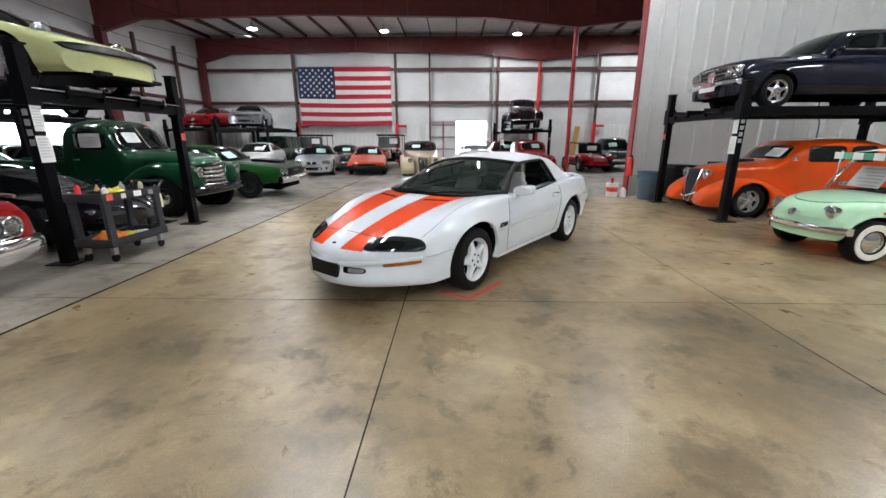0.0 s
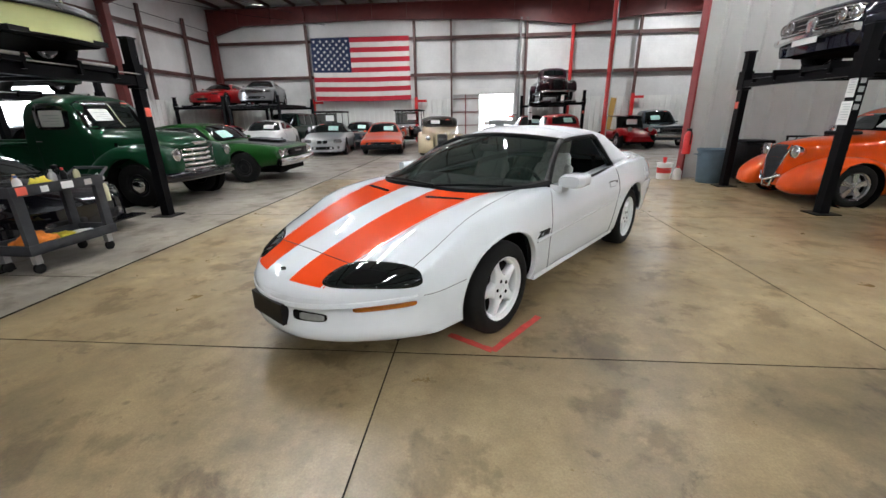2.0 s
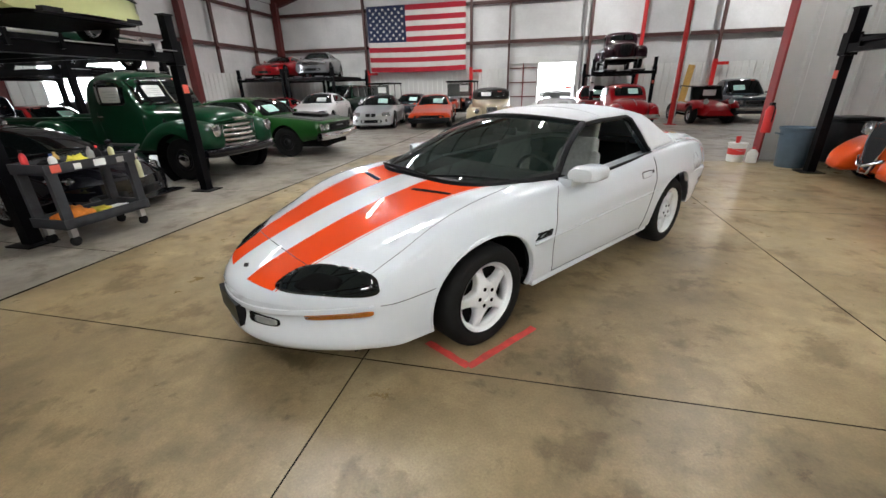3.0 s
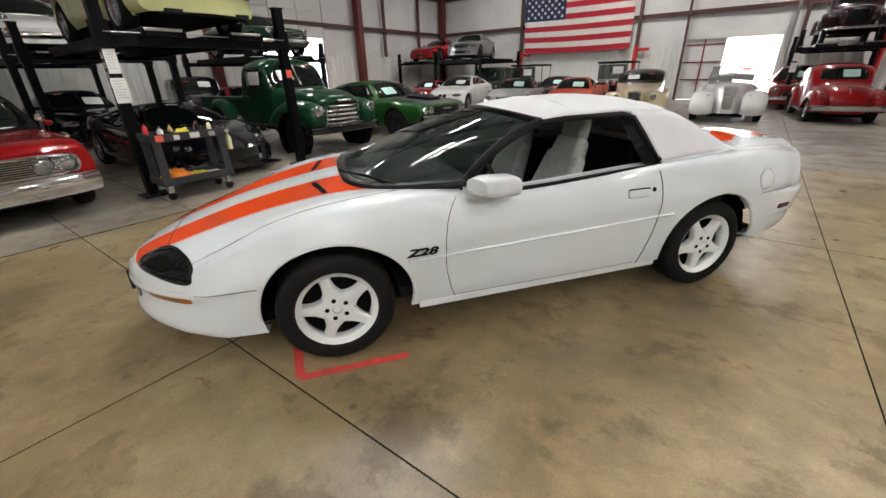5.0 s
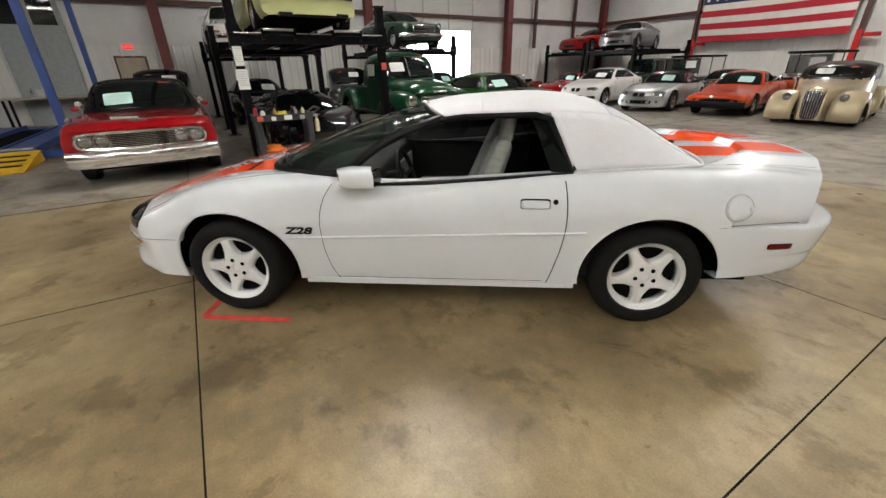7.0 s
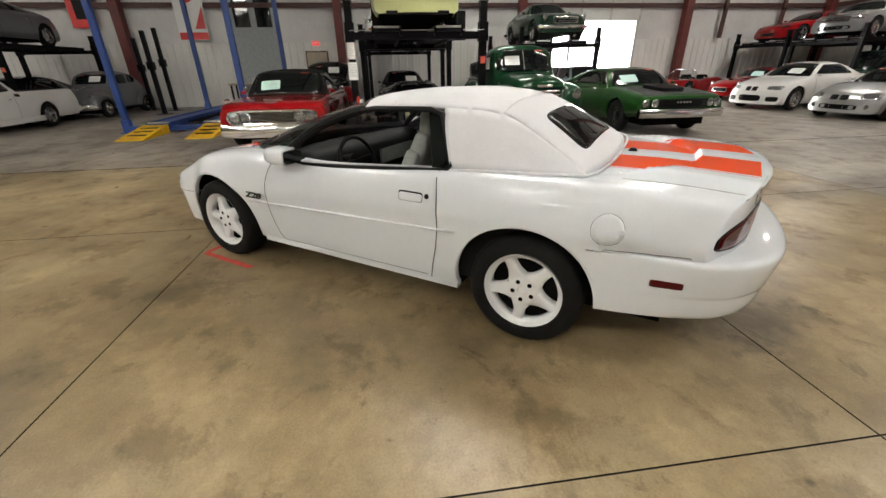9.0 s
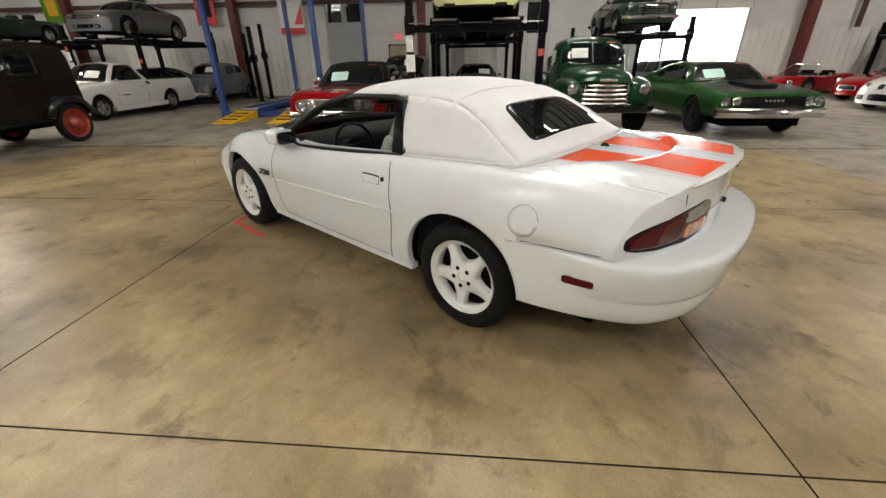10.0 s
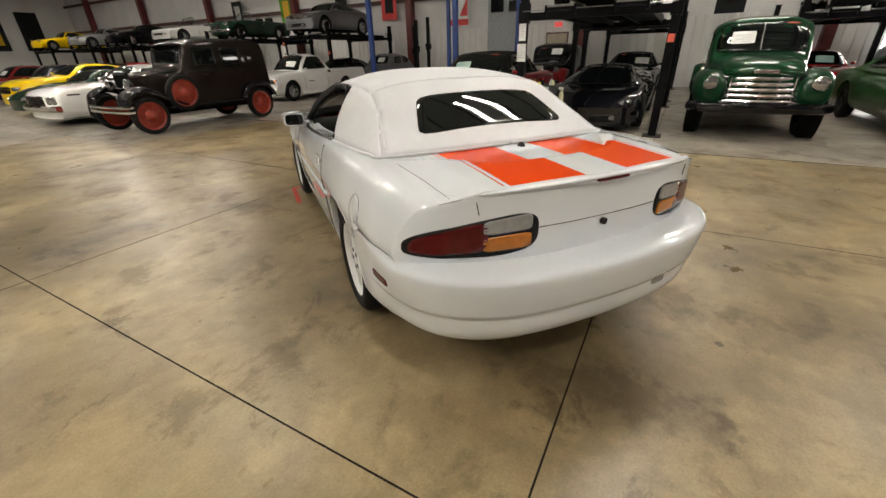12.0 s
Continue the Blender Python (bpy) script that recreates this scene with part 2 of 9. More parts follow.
def tube(bm, pts, r, n=8, cap=True, closed=False, flat=1.0, mi=0):
    """A round bar along points; r a number or one per point."""
    pts = [Vector(p) for p in pts]
    rs = r if isinstance(r, (list, tuple)) else [r] * len(pts)
    rings, up = [], None
    for i, p in enumerate(pts):
        a = pts[i - 1] if i or closed else p
        b = pts[(i + 1) % len(pts)] if i < len(pts) - 1 or closed else p
        d = (b - a).normalized()
        if up is None:
            up = Vector((0, 0, 1)) if abs(d.z) < 0.9 else Vector((1, 0, 0))
        s = d.cross(up).normalized()
        up = s.cross(d).normalized()
        rings.append([bm.verts.new(p + rs[i] * (math.cos(2 * math.pi * k / n) * s + flat * math.sin(2 * math.pi * k / n) * up)) for k in range(n)])
    m = len(rings)
    for i in range(m if closed else m - 1):
        a, b = rings[i], rings[(i + 1) % m]
        for k in range(n):
            bm.faces.new((a[k], a[(k + 1) % n], b[(k + 1) % n], b[k])).material_index = mi
    if cap and not closed:
        bm.faces.new(rings[0][::-1]).material_index = mi
        bm.faces.new(rings[-1]).material_index = mi
    return bm


def lathe(bm, prof, axis='y', at=(0, 0, 0), n=32, mi=0, squash=1.0):
    """Turns (radius, height) pairs about an axis."""
    rings = []
    for r, h in prof:
        ring = []
        for k in range(n):
            c, s = r * math.cos(2 * math.pi * k / n), r * math.sin(2 * math.pi * k / n) * squash
            p = {'y': (c, h, s), 'z': (c, s, h), 'x': (h, c, s)}[axis]
            ring.append(bm.verts.new((p[0] + at[0], p[1] + at[1], p[2] + at[2])))
        rings.append(ring)
    for a, b in zip(rings, rings[1:]):
        for k in range(n):
            bm.faces.new((a[k], b[k], b[(k + 1) % n], a[(k + 1) % n])).material_index = mi
    bmesh.ops.remove_doubles(bm, verts=bm.verts, dist=1e-6)
    bmesh.ops.recalc_face_normals(bm, faces=bm.faces)
    return bm


def grid(bm, P, mi=0, flip=False):
    """Quads over a table of points."""
    V = [[bm.verts.new(p) for p in row] for row in P]
    for a, b in zip(V, V[1:]):
        for k in range(len(a) - 1):
            q = (a[k], b[k], b[k + 1], a[k + 1])
            bm.faces.new(q[::-1] if flip else q).material_index = mi
    return V


def spline(ts, vs, x):
    """Smooth monotone-ish curve through (ts, vs) at x; ts rising."""
    ts, vs = list(ts), list(vs)
    if x <= ts[0]:
        return vs[0]
    if x >= ts[-1]:
        return vs[-1]
    i = max(k for k in range(len(ts) - 1) if ts[k] <= x)
    h = ts[i + 1] - ts[i]
    d = (vs[i + 1] - vs[i]) / h

    def slope(k):
        if k in (0, len(ts) - 1):
            j = min(k, len(ts) - 2)
            return (vs[j + 1] - vs[j]) / (ts[j + 1] - ts[j])
        d0 = (vs[k] - vs[k - 1]) / (ts[k] - ts[k - 1])
        d1 = (vs[k + 1] - vs[k]) / (ts[k + 1] - ts[k])
        if d0 * d1 <= 0:
            return 0.0
        return 2 * d0 * d1 / (d0 + d1)
    m0, m1 = slope(i), slope(i + 1)
    t = (x - ts[i]) / h
    return (vs[i] * (1 + 2 * t) * (1 - t) ** 2 + h * m0 * t * (1 - t) ** 2 + vs[i + 1] * t * t * (3 - 2 * t) + h * m1 * t * t * (t - 1))


def curve(pts, x):
    """spline over a list of (x, v), in any order of x."""
    p = sorted(pts)
    return spline([a for a, _ in p], [b for _, b in p], x)


def text_bars(bm, x0, x1, z0, z1, rows, y=0.0, t=0.002):
    """Rows of plain bars for writing too small to read, in the xz plane."""
    rng = random.Random(int(abs(x0 * 977 + z1 * 331)) + rows)
    h = (z1 - z0) / rows
    for k in range(rows):
        w = (x1 - x0) * rng.uniform(0.5, 1.0)
        box(bm, x0, x0 + w, y - t, y, z1 - (k + 0.60) * h, z1 - (k + 0.36) * h)
    return bm


# ---- the hall ----
XW, XE, YN, YS, ZC = -16.0, 14.0, 27.05, -40.0, 7.75
FRAMES = (26.75, 19.4, 11.6, 3.75, -4.6, -12.4, -20.2, -28.0, -35.8)

ground = part("ground", bx(-400, 400, -400, 400, -0.5, -0.12), M_GRASS)
tagged(ground, "pale gravelly yard outside the hall", "ground", kind="structure")

floor = part("floor", bx(XW - 0.4, XE + 0.4, YS - 0.4, YN + 0.4, -0.12, -0.006), M_JOINT)
tagged(floor, "concrete hall floor with dark saw-cut joints", "floor", kind="structure")


def wall_run(bm, horizontal, fixed, a, b, z0, z1, th, holes=()):
    """A wall along x (horizontal) or y with rectangular holes (a, b, z0, z1) through it."""
    cuts = sorted({a, b, *[h[0] for h in holes], *[h[1] for h in holes]})
    for p, q in zip(cuts, cuts[1:]):
        spans = [(z0, z1)]
        for h in holes:
            if h[0] <= p and q <= h[1]:
                nxt = []
                for s in spans:
                    if h[2] > s[0]:
                        nxt.append((s[0], min(h[2], s[1])))
                    if h[3] < s[1]:
                        nxt.append((max(h[3], s[0]), s[1]))
                spans = nxt
        for s in spans:
            if s[1] - s[0] > 1e-4:
                if horizontal:
                    box(bm, p, q, fixed, fixed + th, *s)
                else:
                    box(bm, fixed, fixed + th, p, q, *s)
    return bm


def ribbed(name, horizontal, fixed, side, a, b, z0, z1, parent_label, pitch=0.305, depth=0.028, holes=()):
    """Ribbed metal sheet hung in front of a wall; side: the way it faces."""
    bm = B()
    cuts = sorted({a, b, *[h[0] for h in holes], *[h[1] for h in holes]})
    for p, q in zip(cuts, cuts[1:]):
        zs = (z0, z1)
        for h in holes:
            if h[0] <= p and q <= h[1]:
                zs = (h[3], z1) if h[3] < z1 else None
        if not zs:
            continue
        n = max(1, round((q - p) / pitch))
        line = []
        for k in range(n):
            s = p + (q - p) * k / n
            w = (q - p) / n
            line += [(s, 0), (s + 0.70 * w, 0), (s + 0.76 * w, depth), (s + 0.90 * w, depth), (s + 0.96 * w, 0)]
        line.append((q, 0))
        P = [[(s, fixed + side * d, z) if horizontal else (fixed + side * d, s, z) for s, d in line] for z in zs]
        grid(bm, P)
    ob = part(name, bm, M_PARTITION if name == "partition_sheet" else M_PANEL)
    so = ob.modifiers.new("sheet", 'SOLIDIFY')
    so.thickness = 0.004
    return tagged(ob, parent_label, "wall panel", kind="structure")


GATE_W = (13.1, 17.2, 0.0, 3.2)       # open gate in the west wall
GATE_N = (0.15, 2.15, 0.0, 2.85)       # open part of the north gate
wall_w = part("wall_west", wall_run(B(), False, XW - 0.25, YS, YN, 0, ZC, 0.25, [GATE_W]), M_INSUL)
tagged(wall_w, "white insulated steel wall", "wall", kind="structure")
wall_n = part("wall_north", wall_run(B(), True, YN, XW, XE, 0, ZC, 0.25, [(-1.45, 2.15, 0, 3.0)]), M_INSUL)
tagged(wall_n, "white insulated steel wall behind a flag", "wall", kind="structure")
tagged(part("wall_south", wall_run(B(), True, YS - 0.25, XW, XE, 0, ZC, 0.25), M_PANEL), "plain white painted end wall", "wall", kind="structure")
# never in view; its dark colour keeps fill off the convertible's flank
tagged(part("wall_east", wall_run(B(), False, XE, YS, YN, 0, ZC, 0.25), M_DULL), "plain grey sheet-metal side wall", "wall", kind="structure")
tagged(part("ceiling", bx(XW - 0.25, XE + 0.25, YS - 0.25, YN + 0.25, ZC, ZC + 0.2), M_INSUL), "white insulated roof lining", "ceiling", kind="structure")
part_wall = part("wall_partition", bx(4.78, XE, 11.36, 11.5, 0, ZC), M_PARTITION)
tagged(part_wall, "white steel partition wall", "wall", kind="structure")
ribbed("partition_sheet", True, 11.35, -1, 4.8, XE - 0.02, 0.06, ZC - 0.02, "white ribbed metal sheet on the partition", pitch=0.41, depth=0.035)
ribbed("wall_liner_north", True, YN - 0.03, -1, XW + 0.06, XE - 0.05, 0.05, 2.44, "white ribbed liner panel along the wall foot", holes=[(-1.45, 2.15, 0, 3.0)])
ribbed("wall_liner_west", False, XW + 0.03, 1, YS + 0.1, YN - 0.06, 0.05, 2.44, "white ribbed liner panel along the wall foot", holes=[(13.05, 17.25, 0, 3.2), (2.2, 3.15, 0, 2.1)])

# steel frames: columns, tapered rafters, girts, purlins
for k, y in enumerate(FRAMES):
    fr = thing("steel_frame", "dark red oxide steel portal frame", "steel frame", group="portal frames", kind="structure")
    fr.location = (0, y, 0)
    bm = B()
    for s in (-0.15, 0.15):
        box(bm, XW + 0.1, XW + 0.45, s - 0.012, s + 0.012, 0, 6.4)
    box(bm, XW + 0.09, XW + 0.11, -0.15, 0.15, 0, 6.4)
    box(bm, XW + 0.44, XW + 0.46, -0.15, 0.15, 0, 6.4)
    part("column", bm, M_STEEL, fr)
    bm = B()
    prof = [(XW + 0.1, 6.05), (XW + 2.2, 6.62), (-6, 6.72), (1.5, 6.55), (5.2, 6.15), (9, 6.5), (XE, 6.6)]
    for (xa, za), (xb, zb) in zip(prof, prof[1:]):
        for w, t0, t1 in ((0.012, 0, None), (0.12, 0, 0.03)):
            v = [(xa, -w, za), (xb, -w, zb), (xb, w, zb), (xa, w, za)]
            top = [(p[0], p[1], (7.52 if t1 is None else p[2] + t1)) for p in v]
            lo = [bm.verts.new(p) for p in v]
            hi = [bm.verts.new(p) for p in top]
            bm.faces.new(lo[::-1])
            bm.faces.new(hi)
            for i in range(4):
                bm.faces.new((lo[i], lo[(i + 1) % 4], hi[(i + 1) % 4], hi[i]))
    box(bm, XW + 0.1, XE, -0.12, 0.12, 7.49, 7.52)
    for xs in range(-14, 14, 2):
        box(bm, xs - 0.006, xs + 0.006, -0.11, 0.11, 6.7, 7.5)
    part("rafter", bm, M_STEEL, fr)
    if y > 11:
        bm = B()
        tube(bm, [(5.28, 0, 0), (5.28, 0, 6.16)], 0.085 if y < 25 else 0.1, 16)
        box(bm, 5.1, 5.46, -0.18, 0.18, 0, 0.025)
        if y > 12:
            part("middle_column", bm, M_REDPOST, fr, "bright red painted pipe column", smooth=True)
        else:
            bm.free()
for x in [XW + 0.9 + 1.52 * i for i in range(20)]:
    bm = B()
    box(bm, x - 0.006, x + 0.006, YS, YN, 7.53, 7.74)
    box(bm, x - 0.006, x + 0.065, YS, YN, 7.53, 7.54)
    tagged(part("purlin", bm, M_GIRT), "brown steel roof purlin", "purlin", "roof purlins", "structure")
for z in (3.78, 5.72):
    bm = B()
    box(bm, XW + 0.02, XE, YN - 0.2, YN - 0.005, z - 0.005, z + 0.005)
    box(bm, XW + 0.02, XE, YN - 0.2, YN - 0.19, z - 0.09, z + 0.09)
    tagged(part("girt_north", bm, M_GIRT), "brown horizontal steel wall girt", "girt", "wall girts", "structure")
    bm = B()
    spans = [(YS, YN - 0.22)]
    for a, b in spans:
        box(bm, XW + 0.005, XW + 0.2, a, b, z - 0.005, z + 0.005)
        box(bm, XW + 0.19, XW + 0.2, a, b, z - 0.09, z + 0.09)
    tagged(part("girt_west", bm, M_GIRT), "brown horizontal steel wall girt", "girt", "wall girts", "structure")
for x in (-10.0, -3.62, -1.5, 2.42, 2.75, 8.9):
    bm = B()
    w = 0.1 if x in (-1.5, 2.42) else 0.14
    box(bm, x - w / 2, x + w / 2, YN - 0.34, YN - 0.205, 0, 6.6)
    ob = tagged(part("wall_stud", bm, M_GIRT if x != 2.42 else M_DULL, bevel=0.01), "dark steel wind column on the wall", "column", "wind columns", "structure")
for x in (-10.0, -3.62, 8.9):
    bm = B()
    box(bm, x - 0.09, x + 0.09, YN - 0.36, YN - 0.19, 0, 2.55)
    box(bm, x + 0.1, x + 0.62, YN - 0.3, YN - 0.22, 2.28, 2.42)
    tagged(part("column_guard", bm, M_REDPOST, bevel=0.008), "bright red painted column foot with a bracket", "column", "wind columns", "structure")
for y in (21.3, 24.3):
    bm = B()
    box(bm, XW + 0.2, XW + 0.33, y - 0.07, y + 0.07, 2.44, 6.6)
    tagged(part("wall_stud_west", bm, M_GIRT, bevel=0.01), "dark steel wind column on the wall", "column", "wind columns", "structure")
# partition edge, opening frame and conduit
bm = B()
box(bm, 4.735, 4.775, 11.29, 11.55, 0, 7.5)
tagged(part("partition_column", bm, M_REDTRIM, bevel=0.012), "dark red steel column at the end of the partition", "column", kind="structure")
bm = tube(B(), [(5.36, 19.28, 0.1), (5.36, 19.28, 6.02), (11, 19.28, 6.02)], 0.02, 8)
tagged(part("conduit", bm, M_GALV, smooth=True), "grey conduit along the red column", "conduit", kind="structure")
# loose cables under the roof
for a, b in (((-13, 18, 6.9), (-9.5, 24, 6.6)), ((-15, 21, 6.8), (-8.5, 26, 6.4)), ((-15.5, 14, 6.5), (-15.3, 26, 6.2))):
    mid = (Vector(a) + Vector(b)) / 2 - Vector((0, 0, 0.15))
    tagged(part("cable", tube(B(), [a, mid, b], 0.012, 6), M_BLACK), "thin black cable slung under the roof", "cable", "roof cables", "structure")

# gates and doors
g = thing("door_1", "white sectional gate with brown rails standing half open", "gate", kind="structure")
bm = B()
box(bm, -1.47, 0.12, YN + 0.08, YN + 0.13, 0.03, 2.86)
part("gate_leaf", bm, M_INSUL, g, bevel=0.006)
for z in (0.92, 1.68, 2.43):
    part("rail", bx(-1.44, 0.12, YN + 0.03, YN + 0.08, z - 0.025, z + 0.025), M_STEEL, g)
part("rail", bx(-0.70, -0.65, YN + 0.02, YN + 0.08, 0.03, 2.85), M_REDTRIM, g)
part("jamb", bx(0.10, 0.16, YN + 0.0, YN + 0.14, 0.0, 2.66), M_PANEL, g)
part("lintel", bx(-1.5, 2.2, YN - 0.05, YN + 0.2, 2.66, 3.0), M_PANEL, g)
g = thing("door_2", "white sectional overhead gate, rolled half up, daylight below", "gate", kind="structure")
for k in range(5):
    bm = B()
    box(bm, XW + 0.06, XW + 0.1, 13.0, 17.2, 3.2 + k * 0.56, 3.745 + k * 0.56)
    part("panel", bm, M_PANEL, g, bevel=0.006)
for y in (13.0, 14.4, 15.8, 17.22):
    part("rail", bx(XW + 0.1, XW + 0.13, y - 0.03, y + 0.03, 3.2, 6.0), M_GALV, g)
for y in (13.98, 17.17):
    part("jamb", bx(XW - 0.02, XW + 0.06, y - 0.06, y + 0.06, 0, 3.2), M_GALV, g)
g = thing("door_3", "closed beige steel exit door in a dark frame", "door", kind="structure")
part("frame", bx(XW + 0.005, XW + 0.05, 2.2, 3.15, 0, 2.12), M_GIRT, g, bevel=0.006)
part("leaf", bx(XW + 0.04, XW + 0.09, 2.26, 3.09, 0.01, 2.06), M_DOOR, g, bevel=0.006)
part("handle", tube(B(), [(XW + 0.12, 2.36, 1.0), (XW + 0.12, 2.36, 1.02), (XW + 0.12, 2.5, 1.02)], 0.012), M_CHROME, g)
ex = thing("exit_sign", "lit red exit sign over the door", "sign")
part("housing", bx(XW + 0.03, XW + 0.075, 2.5, 2.88, 2.29, 2.52), M_WHITEPLASTIC, ex, bevel=0.008)
part("face", bx(XW + 0.075, XW + 0.085, 2.53, 2.85, 2.32, 2.49), M_EXIT, ex)


def lettering(body, size, m, material, parent, name="lettering", depth=0.003, shear=0.0, align='CENTER'):
    """Readable writing as a mesh, in the xy plane of m."""
    cu = bpy.data.curves.new(name, 'FONT')
    cu.offset = 0.035 * size if name == "badge" else 0.0
    cu.body, cu.size, cu.extrude, cu.shear, cu.align_x, cu.align_y = body, size, depth, shear, align, 'CENTER'
    tmp = bpy.data.objects.new("tmp", cu)
    me = bpy.data.meshes.new_from_object(tmp)
    bpy.data.objects.remove(tmp)
    me.materials.clear()
    me.materials.append(material)
    me.transform(m)
    ob = new(name, me)
    ob.parent = parent
    return ob


lettering("EXIT", 0.15, pose(XW + 0.09, 2.69, 2.405, 90, 0, 90), M_WHITEPLASTIC, ex)

# lamps
HIGHBAYS = [(-10.3, 22.5), (-3.65, 23.2), (3.4, 24.0), (10.7, 24.4), (-8.5, -12.0), (2.0, -14.0), (9.5, 7.0), (-8.5, -22.0), (-8.5, -31.0)]
hb = thing("highbay_lamp", "round white high-bay lamp, lit, under the roof", "ceiling lamp", group="high-bay lamps")
part("housing", lathe(B(), [(0.0, 0.30), (0.07, 0.30), (0.09, 0.16), (0.2, 0.06), (0.24, -0.02), (0.235, -0.02), (0.0, 0.0)], 'z', n=24), M_GALV, hb, smooth=True)
part("diffuser", lathe(B(), [(0.0, -0.045), (0.12, -0.04), (0.2, -0.025), (0.21, -0.005)], 'z', n=24), M_BAY, hb, smooth=True)
part("hanger", tube(B(), [(0, 0, 0.3), (0, 0, 0.76)], 0.012), M_GALV, hb)
for k, (x, y) in enumerate(HIGHBAYS):
    if k == 0:
        hb.location = (x, y, 7.0)
    else:
        copy_thing(hb, pose(x, y, 7.0))
STRIPS = [(-3.3, 7.1), (-2.5, 7.3), (-6.0, 12.6), (0.6, 14.0), (-0.6, 0.3), (4.2, 9.8), (7.8, 3.4), (6.2, -0.4), (-0.6, -5.5), (-4.2, -8.0), (-10.2, 9.2), (7.4, -2.4), (12.6, 0.6), (12.6, -4.4), (12.6, -9.4), (3.9, -6.0), (9.5, -8.0), (-5.0, -13.0), (4.5, -13.0)]
st = thing("strip_lamp", "long white strip lamp, lit, under the roof", "ceiling lamp", group="strip lamps")
part("housing", bx(-1.22, 1.22, -0.1, 0.1, 0, 0.09), M_WHITEPLASTIC, st, bevel=0.02)
part("diffuser", bx(-1.19, 1.19, -0.06, 0.06, -0.02, -0.004), M_LAMP, st)
for s in (-0.5, 0.5):
    part("hanger", tube(B(), [(s, 0, 0.09), (s, 0, 1.26)], 0.006), M_GALV, st)
for k, (x, y) in enumerate(STRIPS):
    if k == 0:
        st.matrix_basis = pose(x, y, 6.5, 0, 0, 90)
    else:
        copy_thing(st, pose(x, y, 6.5, 0, 0, 90))


# ---- flag ----
def make_flag():
    x0, x1, z0, z1, y = -9.72, -3.9, 2.45, 5.86, YN - 0.40
    fl = thing("flag", "large american flag with stars and stripes hung on the wall", "flag")

    def wave(x, z):
        s = (x - x0) / (x1 - x0)
        return y - 0.02 - 0.018 * math.sin(9 * s + 2 * z) - 0.012 * math.sin(23 * s - z), z - 0.05 * math.sin(math.pi * s) * (1 - (z - z0) / (z1 - z0)) - 0.02 * s
    h = (z1 - z0) / 13
    cx = x0 + 0.4 * (x1 - x0)
    for k in range(13):
        a, b = z1 - (k + 1) * h, z1 - k * h
        xa = cx if k < 7 else x0
        P = []
        for i in range(25):
            x = xa + (x1 - xa) * i / 24
            P.append([(x, wave(x, z)[0], wave(x, z)[1]) for z in (a, (a + b) / 2, b)])
        bm = B()
        grid(bm, P, flip=True)
        ob = part("stripe", bm, M_FLAGRED if k % 2 == 0 else M_FLAGWHITE, fl)
        ob.modifiers.new("cloth", 'SOLIDIFY').thickness = 0.004
    P = [[(x, wave(x, z)[0], wave(x, z)[1]) for z in [z1 - 7 * h * (1 - j / 10) for j in range(11)]] for x in [x0 + (cx - x0) * i / 14 for i in range(15)]]
    bm = B()
    grid(bm, P, flip=True)
    ob = part("canton", bm, M_FLAGBLUE, fl, "dark blue field with white stars")
    ob.modifiers.new("cloth", 'SOLIDIFY').thickness = 0.004
    me = None
    for r in range(9):
        for c in range(6 if r % 2 == 0 else 5):
            sx = x0 + (cx - x0) * ((2 * c + 1 + r % 2) / 12)
            sz = z1 - 7 * h * (r + 1) / 10
            if me is None:
                bm = B()
                pts = [(0.10 * (1 if i % 2 == 0 else 0.4) * math.sin(i * math.pi / 5), 0.10 * (1 if i % 2 == 0 else 0.4) * math.cos(i * math.pi / 5)) for i in range(10)]
                lo = [bm.verts.new((p[0], 0, p[1])) for p in pts]
                hi = [bm.verts.new((p[0], -0.004, p[1])) for p in pts]
                bm.faces.new(hi)
                for i in range(10):
                    bm.faces.new((lo[i], lo[(i + 1) % 10], hi[(i + 1) % 10], hi[i]))
                ob = part("star", bm, M_FLAGWHITE, fl)
                me = ob.data
            else:
                ob = new("star", me)
                ob.parent = fl
            w = wave(sx, sz)
            ob.location = (sx, w[0] - 0.004, w[1])
    part("pole", tube(B(), [(x0 - 0.05, y + 0.03, z1 + 0.02), (x1 + 0.05, y + 0.03, z1)], 0.018), M_GALV, fl)


make_flag()

# ---- glowing slabs standing in for daylight outside the gates ----
tagged(part("backdrop_west", bx(XW - 7.1, XW - 7.0, 2, 30, -0.5, 9), M_WESTGLOW), "bright hazy distance outside the open gate", "backdrop", kind="structure")
tagged(part("backdrop_north", bx(-9, 11, YN + 7.0, YN + 7.1, -0.5, 9), M_NORTHGLOW), "bright hazy distance outside the open gate", "backdrop", kind="structure")


# ---- car kit ----
from mathutils.bvhtree import BVHTree


def smooth_line(pts, n):
    """n + 1 points on a smooth line through control points."""
    pts = [Vector(p) for p in pts]
    m = len(pts) - 1
    out = []
    for i in range(n + 1):
        t = i / n * m
        k = min(int(t), m - 1)
        f = t - k
        p0, p1, p2, p3 = pts[max(k - 1, 0)], pts[k], pts[k + 1], pts[min(k + 2, m)]
        out.append(0.5 * (2 * p1 + (p2 - p0) * f + (2 * p0 - 5 * p1 + 4 * p2 - p3) * f * f + (3 * p1 - p0 - 3 * p2 + p3) * f ** 3))
    return out


